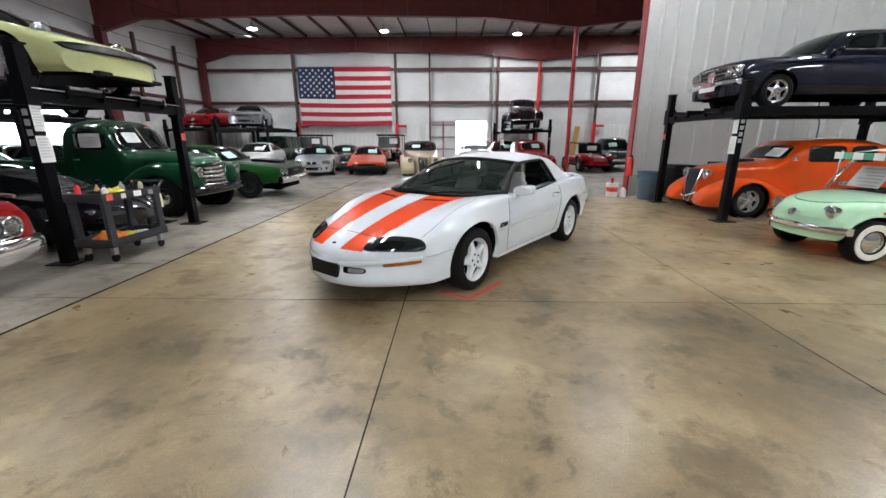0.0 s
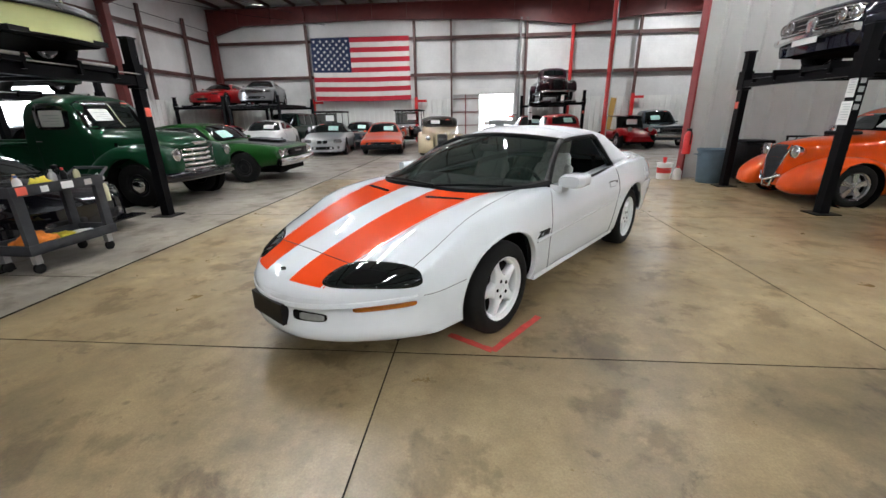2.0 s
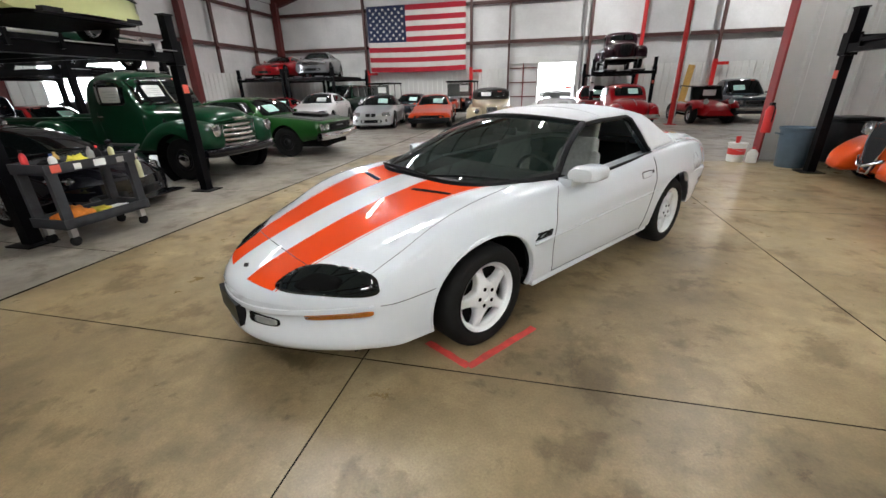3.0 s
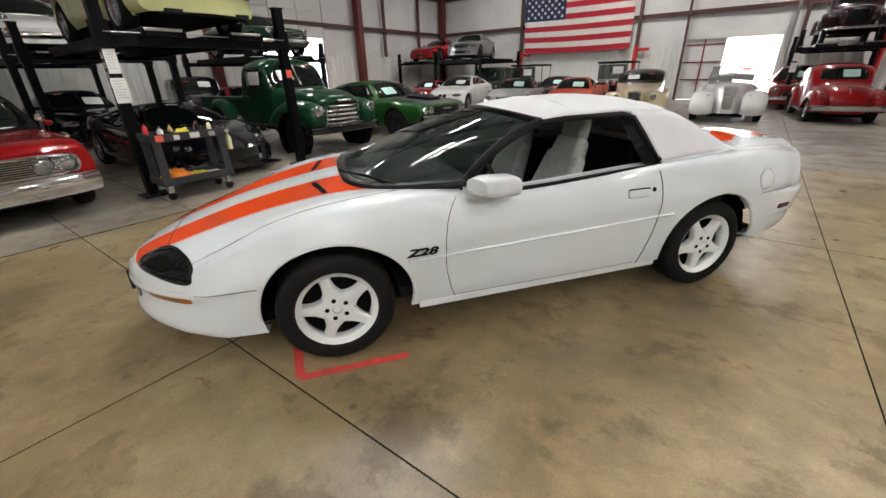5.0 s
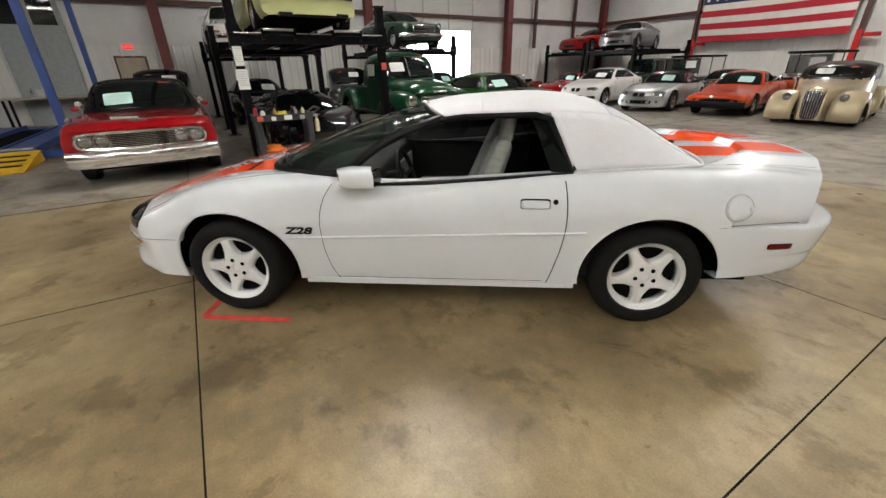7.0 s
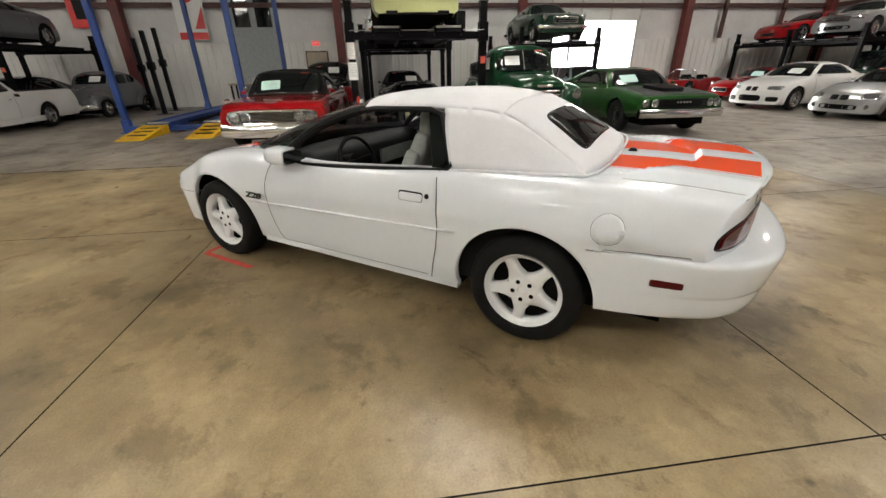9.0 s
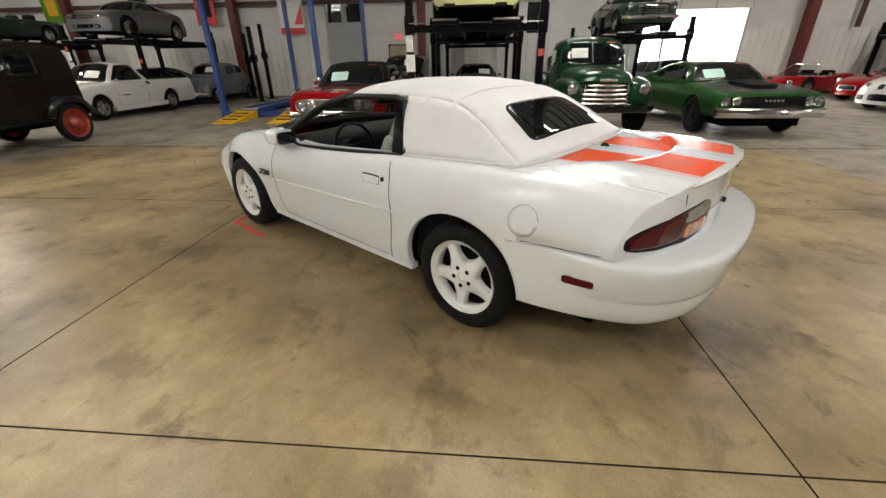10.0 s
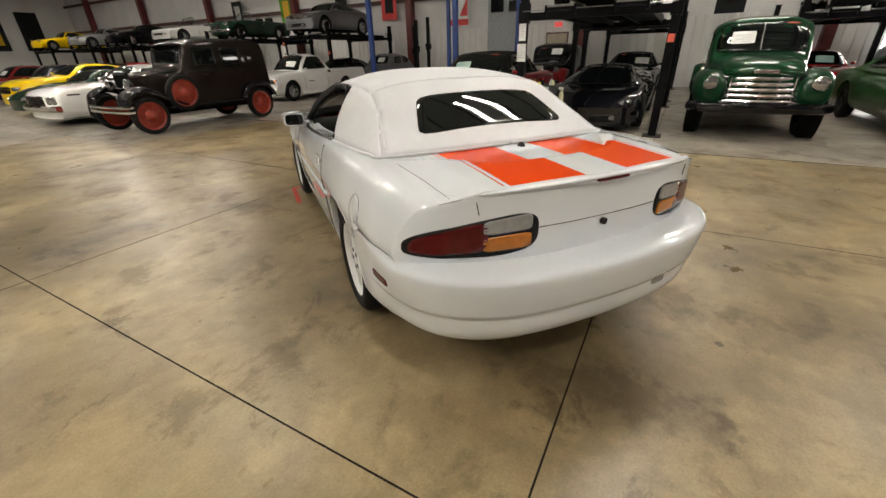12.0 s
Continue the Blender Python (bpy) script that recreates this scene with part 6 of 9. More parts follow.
    if rear:
        a, b, c = rear
        part("rear_window", decal(skin, [(x0, a, b), (x0, -a, b), (x0, -a, c), (x0, a, c)], (1, 0, -.3), .004, 7, 3, 28, .01), M_TINT, car)
    if grille:
        hw0, hw1, z0, z1, gm, bars, bm_ = grille
        g = part("grille", decal(skin, [(x1, -hw0, z0), (x1, hw0, z0), (x1 - .05, hw1, z1), (x1 - .05, -hw1, z1)], (-1, 0, 0), .006, 6, 4, 36, .02), gm, car, smooth=2)
        for i in range(abs(bars)):
            f = (i + .5) / abs(bars)
            if bars > 0:   # upright bars
                y0_, y1_ = hw0 * (2 * f - 1) * .95, hw1 * (2 * f - 1) * .95
                pts = [Vector((x1, y0_ + (y1_ - y0_) * k / 8, z0 + (z1 - z0) * (k / 8 * .92 + .04))) for k in range(9)]
            else:
                z = z0 + (z1 - z0) * f
                hw = (hw0 + (hw1 - hw0) * f) * .97
                pts = [Vector((x1, -hw + 2 * hw * k / 10, z)) for k in range(11)]
            pts = [skin.ray_cast(p + Vector((1, 0, 0)), Vector((-1, 0, 0)))[0] for p in pts]
            pts = [p + Vector((.012, 0, 0)) for p in pts if p is not None]
            if len(pts) > 2:
                part("bar", tube(B(), pts, .008, 6), bm_, g, smooth=True)
    if bumper:
        bx_, bz, bw, br = bumper
        part("front_bumper", tube(B(), smooth_line([(bx_ - .16, -bw, bz), (bx_ - .03, -bw * .8, bz), (bx_, -bw * .3, bz), (bx_, bw * .3, bz), (bx_ - .03, bw * .8, bz), (bx_ - .16, bw, bz)], 20), br, 8, flat=1.6), M_CHROME, car, smooth=True)
    if extra:
        extra(car, skin)
    return car


# ---- lifts ----
def lift(name, label, x0, x1, y0, y1, deck=2.05, h=2.5, col=None, runway=.5, tags=True, face=1, group="four-post lifts", cables=True):
    """A four-post lift: posts on foot plates, cross beams, two runways, with a lock box and sheets on a post."""
    col = col or M_LIFT
    li = thing(name, label, "car lift", None, group)
    for x in (x0, x1):
        for y in (y0, y1):
            bm = B()
            box(bm, x - .06, x + .06, y - .065, y + .065, 0, h)
            p = part("post", bm, col, li, bevel=.012)
            part("foot_plate", bx(x - .17, x + .17, y - .15, y + .15, 0, .014), col, p)
            part("cap", bx(x - .075, x + .075, y - .08, y + .08, h, h + .02), col, p, bevel=.004)
            part("carriage", bx(x - .085, x + .085, y - .085, y + .085, deck - .22, deck + .1), col, p, bevel=.01)
        part("cross_beam", bx(x - .07, x + .07, y0 + .07, y1 - .07, deck - .18, deck - .06), col, li, bevel=.01)
    w = y1 - y0
    for yc in (y0 + .27 * w, y0 + .73 * w):
        bm = B()
        box(bm, min(x0, x1) - .12, max(x0, x1) + .12, yc - runway / 2, yc + runway / 2, deck - .055, deck - .0)
        for e in (-1, 1):
            box(bm, min(x0, x1) - .12, max(x0, x1) + .12, yc + e * runway / 2 - .02, yc + e * runway / 2 + .02, deck - .12, deck + .035)
        part("runway", bm, col, li, bevel=.004)
        part("stop_bar", tube(B(), [(max(x0, x1) + .1, yc - runway / 2, deck + .02), (max(x0, x1) + .1, yc + runway / 2, deck + .02)], .02), M_GALV, li)
    part("drip_tray", bx(min(x0, x1) + .8, max(x0, x1) - .6, y0 + .4 * w, y0 + .6 * w, deck - .05, deck - .03), M_UNDER, li)
    if cables:
        part("cable", tube(B(), [(max(x0, x1) + .08, y0, deck - .03), (max(x0, x1) + .08, y1, deck - .03)], .008, 6), M_GALV, li)
    if tags:
        x = max(x0, x1) if face > 0 else min(x0, x1)
        f = x + face * .066
        for k, (z, hh, ww) in enumerate(((1.38, .30, .17), (1.72, .28, .13))):
            sh = part("notice_sheet", bx(min(f, f + face * .004), max(f, f + face * .004), y0 - ww / 2, y0 + ww / 2, z - hh / 2, z + hh / 2), M_PAPER, li, "white printed notice taped to the post")
            bm = B()
            for r in range(7):
                box(bm, min(f + face * .004, f + face * .006), max(f + face * .004, f + face * .006), y0 - ww * .38, y0 + ww * (.38 - .1 * (r % 3)), z + hh * (.36 - .11 * r), z + hh * (.40 - .11 * r))
            part("print_line", bm, M_INK, sh)
        for k in range(5):
            part("logo_bar", bx(x - .032, x + .032, y0 - .069, y0 - .0655, 1.42 + .11 * k, 1.49 + .11 * k), M_GALV, li)
        part("warning_tag", bx(min(f, f + face * .004), max(f, f + face * .004), y0 - .05, y0 + .05, 1.90, 2.02), M_REDTAG, li)
        part("warning_tag", bx(min(f, f + face * .004), max(f, f + face * .004), y1 - .05, y1 + .05, 1.48, 1.60), M_REDTAG, li)
    return li


# ---- lifts in the hall ----
P_RED, P_GREEN, P_GREEN2 = paint("bright_red_paint", (0.26, 0.004, 0.007)), paint("forest_green_paint", (0.004, 0.036, 0.015), coat=0.7), paint("leaf_green_paint", (0.010, 0.056, 0.010), coat=0.6)
P_BLACK, P_NAVY, P_ORANGE = paint("black_paint", (0.004, 0.004, 0.006), coat=1.0), paint("midnight_blue_paint", (0.002, 0.003, 0.014), coat=1.0), paint("orange_paint", (0.62, 0.068, 0.004))
P_MINT, P_LEMON, P_WHITE = paint("mint_paint", (0.42, 0.66, 0.44)), paint("pale_yellow_paint", (0.54, 0.58, 0.28)), paint("plain_white_paint", (0.76, 0.76, 0.75))
P_SILVER, P_TAN, P_BROWN = paint("silver_paint", (0.42, 0.43, 0.44), 0.3, 0.6), paint("champagne_paint", (0.50, 0.42, 0.28), 0.3, 0.35), paint("dark_brown_paint", (0.011, 0.008, 0.006), 0.4, 0, .35)
P_GREY, P_YELLOW, P_DKGREEN = paint("steel_grey_paint", (0.16, 0.165, 0.18), 0.35, 0.4), paint("signal_yellow_paint", (0.75, 0.50, 0.01)), paint("british_green_paint", (0.008, 0.03, 0.018))
P_TEAL, P_MAROON, P_SLATE = paint("pale_teal_paint", (0.35, 0.5, 0.5)), paint("maroon_paint", (0.16, 0.01, 0.012)), paint("slate_paint", (0.03, 0.04, 0.05))
P_VERM = paint("vermilion_paint", (0.55, 0.055, 0.012))
M_MATTE = mat("matt_black_hood", (0.02, 0.02, 0.022), 0.6, grain=0.2)

BL = "black steel four-post car lift with a car parked on it"
lift("car_lift", BL, -9.2, -4.8, 4.92, 7.39, 2.08, 2.5)
lift("car_lift", BL, -14.9, -10.6, 4.92, 7.39, 2.08, 2.5, tags=False)
lift("car_lift", BL, -14.4, -10.3, 9.9, 12.5, 2.1, 2.5, tags=False)
lift("car_lift", BL, 9.5, 5.03, 7.71, 10.11, 2.03, 2.45, face=-1)
for x in (-14.15, -11.25):
    li = lift("car_lift", BL, -4.3, 0, -1.3, 1.3, 2.15, 2.55, tags=False)
    li.matrix_basis = pose(x, 22.1, 0, 0, 0, -90)
li = lift("car_lift", "black steel four-post car lift with an old pickup on it", -4.3, 0, -1.25, 1.25, 2.05, 2.5)
li.matrix_basis = pose(3.85, 22.3, 0, 0, 0, -90)
SOUTH = (-6.65, -12.0, -16.7, -21.9, -26.7, -32.4)
for y in SOUTH:
    lift("car_lift", BL, -14.9, -10.6, y - 1.3, y + 1.3, 2.25, 2.65, tags=y > -8)
bl = lift("service_lift", "blue four-post service lift with yellow ramps, lowered", -13.2, -8.0, -1.13, 1.85, .22, 4.3, M_BLUE, .55, False, group="service lifts", cables=False)
for yc in (-1.13 + .27 * 2.98 - .06, -1.13 + .73 * 2.98 + .06):
    bm = B()
    v = [bm.verts.new(p) for p in ((-7.85, yc - .3, .2), (-7.85, yc + .3, .2), (-6.55, yc + .3, .012), (-6.55, yc - .3, .012), (-7.85, yc - .3, 0), (-7.85, yc + .3, 0), (-6.55, yc + .3, 0), (-6.55, yc - .3, 0))]
    for q in ((0, 3, 2, 1), (4, 5, 6, 7), (0, 1, 5, 4), (2, 3, 7, 6), (0, 4, 7, 3), (1, 2, 6, 5)):
        bm.faces.new([v[i] for i in q])
    rp = part("ramp", bm, M_YELLOW, bl, "yellow painted drive-on ramp", bevel=.01)
    for k in range(3):
        part("slot", bx(-7.6 + .3 * k, -7.5 + .3 * k, yc - .2, yc + .2, .13 - .043 * k, .168 - .043 * k), M_BLACK, rp)
for x, y, h in ((-14.5, -2.9, 2.9), (-14.9, -3.9, 2.6), (-13.0, -2.6, 2.7)):
    po = thing("lift_post", "free-standing black lift post with a foot plate", "lift post", pose(x, y, 0), "lift posts")
    part("post", bx(-.06, .06, -.06, .06, 0, h), M_LIFT, po, bevel=.01)
    part("foot_plate", bx(-.2, .2, -.2, .2, 0, .015), M_LIFT, po)
    part("lock_box", bx(-.1, .1, -.1, .1, h * .55, h * .55 + .25), M_LIFT, po, bevel=.01)

# ---- cars: west row ----
FLAT = ((0, .98), (.1, 1), (.9, 1), (1, .96))


def ford_extra(car, skin, X):
    ring = []
    for k in range(56):
        a = 2 * math.pi * k / 56
        cy, cz = math.cos(a), math.sin(a)
        y, z = .795 * math.copysign(abs(cy) ** .35, cy), .642 + .112 * math.copysign(abs(cz) ** .6, cz)
        h = skin.ray_cast(Vector((X(-1), y, z)), Vector((-1, 0, 0)))[0]
        if h is not None:
            ring.append(h + Vector((.012, 0, 0)))
    part("grille_surround", tube(B(), ring, .014, 8, closed=True), M_CHROME, car, "chrome surround of grille and headlights", smooth=True)
    part("hood_badge", decal(skin, [(X(.1), -.09, .86), (X(.1), .09, .86), (X(.14), .12, .92), (X(.14), -.12, .92)], (-.7, 0, -.7), .006, 3, 2, 20), M_CHROME, car)
    for s in (1, -1):
        part("side_trim", tube(B(), [p + Vector((0, s * .006, 0)) for p in [skin.ray_cast(Vector((X(.25 + .3 * i), s * 2, .80)), Vector((0, -s, 0)))[0] for i in range(17)] if p is not None], .012, 6), M_CHROME, car)
        part("wing_ornament", tube(B(), [(X(.35), s * .78, .935), (X(.15), s * .78, .95), (X(.05), s * .78, .935)], .018, 8), M_CHROME, car, smooth=True)
        part("door_mirror", lathe(B(), [(0, .03), (.05, .02), (.055, 0), (.02, -.05), (0, -.05)], 'x', (X(1.75), s * .88, 1.06), 16), M_CHROME, car, smooth=True)
        part("mirror_stalk", tube(B(), [(X(1.75), s * .88, 1.05), (X(1.75), s * .85, .89)], .012, 6), M_CHROME, car)


gcar("convertible_car", "bright red sixties convertible with closed black cloth top and chrome grille", pose(-5.24, 3.40, 0), P_RED, L=5.35, W=1.92, fo=.86, wb=3.0, wr=.355,
     top=[(0, .80), (.06, .87), (.25, .905), (1.4, .94), (2.0, .95), (4.2, .95), (5.3, .88), (5.35, .8)], sh=[(0, .78), (.1, .86), (1.5, .90), (4.4, .90), (5.35, .84)], sweep=(.14, .1), plan=FLAT,
     cab=(1.35, 2.0, 3.35, 3.95), H=1.44, yr=.66, roof=M_BLACKTOP, wheelstyle=('disc', M_CHROME, .19),
     lamps=(('round', .475, .645, .085, .085), ('round', .675, .645, .085, .085)), grille=(.78, .535, .745, M_BLACK, 9, M_CHROME), bumper=(.41, .115, M_CHROME, .11), paper=(M_TEALPAPER, -.32), zb=.26, lower=[(0, .36), (.7, .30), (1.3, .26), (5.35, .28)], extra=ford_extra)


def kit_extra(car, skin, X):
    for s in (1, -1):
        part("front_lip", bx(X(.25), X(.02), min(s * .2, s * .8), max(s * .2, s * .8), .12, .14), P_BLACK, car, bevel=.004)
        part("fog_lamp", decal(skin, [(X(0), s * .42, .22), (X(0), s * .52, .22), (X(0), s * .52, .30), (X(0), s * .42, .30)], (-1, 0, 0), .01, 2, 2, 20), M_LENS, car)


gcar("sports_car", "low glossy black sports car under the lift", pose(-5.75, 6.2, 0), P_BLACK, L=4.3, W=1.9, fo=.95, wb=2.5, wr=.32,
     top=[(0, .44), (.1, .52), (.6, .68), (1.2, .76), (1.5, .8), (3.4, .92), (4.2, .88), (4.3, .78)], sh=[(0, .42), (.5, .68), (1, .78), (1.6, .74), (2.8, .8), (3.5, .9), (4.3, .78)], sweep=(.5, .15), zb=.13,
     cab=(1.05, 2.05, 2.6, 3.6), H=1.13, yr=.5, wheelstyle=('five', M_ALLOY, .22), lamps=(('round', .58, .50, .045, .045), ('round', .69, .52, .045, .045), ('dark', .3, .25, .2, .06)), extra=kit_extra)


def lemon_extra(car, skin, X):
    part("bumper_band", decal(skin, [(X(0), -.72, .46), (X(0), .72, .46), (X(0), .74, .56), (X(0), -.74, .56)], (-1, 0, 0), .05, 9, 4, 44, .06), M_BLACK, car, "black rubber bumper", smooth=True)
    part("badge", decal(skin, [(X(0), -.06, .46), (X(0), .06, .46), (X(0), .06, .56), (X(0), -.06, .56)], (-1, 0, 0), .056, 2, 2, 20), M_BLACK, car)
    part("spoiler", bx(X(.30), X(.05), -.55, .55, .2, .25), M_BLACK, car, bevel=.02)


gcar("sports_car", "pale yellow vintage sports coupe parked on the lift", pose(-5.42, 6.15, 2.08), P_LEMON, L=4.3, W=1.68, fo=1.0, wb=2.45, wr=.31,
     top=[(0, .48), (.08, .57), (.4, .67), (1.0, .79), (1.5, .86), (3.3, .9), (4.2, .84), (4.3, .7)], sweep=(.38, .2), zb=.22, cab=(1.45, 2.0, 2.7, 3.8), H=1.24, yr=.5,
     wheelstyle=('five', M_ALLOY, .2), lamps=(('round', .58, .70, .085, .085),), extra=lemon_extra, sh=[(0, .48), (.3, .68), (1.2, .82), (3.4, .86), (4.3, .7)])


def pickup_extra(car, skin):
    # cargo bed behind the cab, tailgate, side steps
    bm = B()
    for s in (1, -1):
        box(bm, -4.25, -1.95, s * .62 - .03, s * .62 + .03, .62, 1.06)
        tube(bm, [(-4.25, s * .64, 1.07), (-1.95, s * .64, 1.07)], .035, 8)
    box(bm, -4.28, -4.22, -.62, .62, .62, 1.06)
    box(bm, -4.25, -1.95, -.62, .62, .58, .64)
    box(bm, -1.97, -1.92, -.62, .62, .62, 1.06)
    part("cargo_bed", bm, P_GREEN, car, bevel=.008)
    sheets(car, skin, -1.3, -.6, 1.48, .42, .26, (0, 1, 0), M_PAPER)
    # five bowed chrome bars across the nose, longer below, on a dark recess
    part("grille_backing", rounded(.36, .56, -.64, .64, .52, .98, .06), P_BLACK, car, smooth=True)
    for k in range(5):
        w = .50 + .035 * (4 - k)
        z = .585 + .085 * k
        pts = [Vector((.70 - .17 * abs(u) ** 2.4 - .012 * k, w * u, z)) for u in [-1 + .1 * i for i in range(21)]]
        part("grille_bar", tube(B(), pts, .029, 10, flat=1.1), M_CHROME, car, smooth=True)
    part("hood_badge", rounded(.62, .70, -.17, .17, 1.0, 1.06, .025), M_CHROME, car, "chrome hood badge", smooth=True)
    for x in (0, -2.95):
        for s in (1, -1):
            cap = lathe(B(), [(0, .045), (.07, .038), (.115, .02), (.13, 0), (.13, -.02)], 'y', (0, 0, 0), 24)
            bmesh.ops.transform(cap, matrix=pose(x, s * .822, .37, 0, 0, 0 if s > 0 else 180), verts=cap.verts)
            part("hub_cap", cap, M_CHROME, car, "domed chrome hub cap", smooth=True)
    part("hood_lip", tube(B(), smooth_line([(.40, -.55, .95), (.60, -.40, 1.0), (.66, 0, 1.02), (.60, .40, 1.0), (.40, .55, .95)], 20), .028, 8), P_GREEN, car, smooth=True)
    for y in (-.42, -.21, 0, .21, .42):
        part("grille_post", bx(.50 - .1 * abs(y), .665 - .3 * y * y, y - .008, y + .008, .57, .94), M_ALLOY, car)
    part("screen_divider", tube(B(), [skin.ray_cast(Vector((1, 0, z)), Vector((-1, 0, 0)))[0] + Vector((.012, 0, 0)) for z in [1.32 + .06 * i for i in range(8)]], .014, 6), M_ALLOY, car)
    wings(car, "front_fender", P_GREEN, [.72, .715, .70, .67, .62, .55, .46, .36, .25, .13, 0, -.14, -.28, -.42, -.55, -.67, -.77, -.84, -.88],
          [(.72, .66), (.3, .70), (-.88, .72)], [(.72, .12), (.66, .19), (.4, .245), (0, .255), (-.5, .235), (-.88, .16)],
          [(.72, .74), (.715, .80), (.68, .90), (.6, .97), (.4, 1.03), (.1, 1.06), (-.25, 1.02), (-.55, .88), (-.78, .68), (-.88, .56)], [(.72, .62), (.68, .54), (.5, .50), (-.88, .50)], (0, .38, .46))
    for s in (1, -1):
        part("door_seam", seam(skin, [(-.75, s * 2, 1.1 - .08 * i) for i in range(8)], (0, -s, 0), .004), M_BLACK, car)
        part("door_seam", seam(skin, [(-1.72, s * 2, 1.2 - .08 * i) for i in range(10)], (0, -s, 0), .004), M_BLACK, car)
        part("handle", tube(B(), [(-1.66, s * .80, 1.12), (-1.54, s * .80, 1.12)], .014), M_CHROME, car)
        part("vent", bx(-.30, -.24, min(s * .73, s * .765), max(s * .73, s * .765), .95, 1.08), M_CHROME, car)


pickup = vcar("pickup_truck", "dark green vintage pickup with a chrome bar grille", pose(-5.72, 8.8, 0), P_GREEN,
     top=[(.64, .96), (.61, 1.06), (.50, 1.15), (.25, 1.22), (-.2, 1.26), (-.66, 1.28), (-.78, 1.40), (-.98, 1.74), (-1.15, 1.86), (-1.45, 1.89), (-1.72, 1.86), (-1.86, 1.73), (-1.92, 1.47), (-1.94, 1.2)],
     wid=[(.64, .44), (.5, .53), (.3, .57), (-.2, .62), (-.6, .70), (-.8, .75), (-1.3, .77), (-1.94, .74)], zb=.52, wb=2.95, wr=.37, W=1.88,
     rpath=[(-2.42, .50), (-2.52, .80), (-2.8, 1.0), (-3.15, .98), (-3.4, .75), (-3.5, .5)], fy=(.46, .94), ry=(.60, .92),
     wind=(-.68, 1.30, -.98, 1.79, .69, .63), side=((-1.0, -1.62, 1.30, 1.73),), lamps=(.725, .70, .865, .10), bumper=None, wheelstyle=('disc', M_BLACK, .2), paper=(M_PAPER, -.28), rear=(.4, 1.35, 1.65), extra=pickup_extra, flat=.34, tread=.76)
pb = pickup
part("bumper_bar", tube(B(), smooth_line([(.55, -.95, .50), (.74, -.75, .50), (.80, -.3, .50), (.80, .3, .50), (.74, .75, .50), (.55, .95, .50)], 20), .06, 8, flat=1.3), P_BLACK, pb, smooth=True)
for s in (1, -1):
    part("bracket", bx(.3, .76, s * .4 - .03, s * .4 + .03, .44, .50), M_UNDER, pb)
    part("brace", tube(B(), [(.35, s * .4, .46), (.2, s * .4, 0.45), (0, s * .4, .40)], .03), M_UNDER, pb)


def muscle_extra(car, skin, X):
    for k in range(5):
        part("letter_bar", decal(skin, [(X(0), -.16 + .07 * k, .665), (X(0), -.12 + .07 * k, .665), (X(0), -.12 + .07 * k, .70), (X(0), -.16 + .07 * k, .70)], (-1, 0, 0), .012, 8, 1, 12), M_GALV, car)
    part("hood_panel", decal(skin, [(X(.12), .80, 2), (X(.12), -.80, 2), (X(1.42), -.74, 2), (X(1.42), .74, 2)], (0, 0, -1), .002, 14, 6, 56, .003), M_MATTE, car, "matt black hood panel", smooth=2)


gcar("muscle_car", "leaf green sixties muscle car with a black hood scoop", pose(-5.42, 11.62, 0), P_GREEN2, L=5.15, W=1.95, fo=.95, wb=2.97, wr=.345,
     top=[(0, .74), (.05, .80), (.3, .86), (1.5, .94), (2.0, .95), (4.2, .97), (5.1, .90), (5.15, .8)], sh=[(0, .72), (.1, .8), (1.5, .88), (3.2, .86), (3.8, .92), (5.15, .85)], sweep=(.10, .1), plan=FLAT,
     cab=(1.45, 2.1, 3.2, 4.3), H=1.36, yr=.62, doors=1, wheelstyle=('disc', M_BLACK, .2), lamps=(('round', .62, .665, .075, .075), ('round', .80, .665, .075, .075)), grille=(.54, .58, .75, M_BLACK, 3, M_BLACK),
     bumper=(.47, .085, M_CHROME, .1), paper=(M_TEALPAPER, -.3), zb=.24, lower=[(0, .42), (.6, .34), (1.3, .24), (5.15, .26)], scoop=M_BLACK, extra=muscle_extra)

gcar("sports_car", "dark green vintage coupe with an oval chrome grille on a lift", pose(-10.75, 11.2, 2.1), P_DKGREEN, L=4.35, W=1.68, fo=.80, wb=2.45, wr=.32,
     top=[(0, .62), (.06, .72), (.5, .82), (1.5, .90), (3.3, .92), (4.2, .86), (4.35, .7)], sweep=(.3, .2), zb=.25, cab=(1.4, 1.95, 2.7, 3.7), H=1.28, yr=.5, wheelstyle=('multi', M_CHROME, .19),
     lamps=(('round', .60, .68, .085, .085),), grille=(.40, .50, .68, M_BLACK, 4, M_CHROME), bumper=(.40, .05, M_CHROME, .09))
gcar("convertible_car", "black two-seat roadster with closed cloth top under a lift", pose(-11.6, 6.15, 0), P_BLACK, L=4.2, W=1.78, fo=.9, wb=2.5, wr=.32, top=[(0, .6), (.1, .7), (.5, .8), (1.4, .9), (3.4, .95), (4.1, .9), (4.2, .8)],
     cab=(1.35, 1.95, 2.7, 3.4), H=1.32, yr=.56, roof=M_BLACKTOP, lamps=(('rect', .62, .62, .14, .06),), paper=(M_PAPER, .3), sweep=(.3, .2))
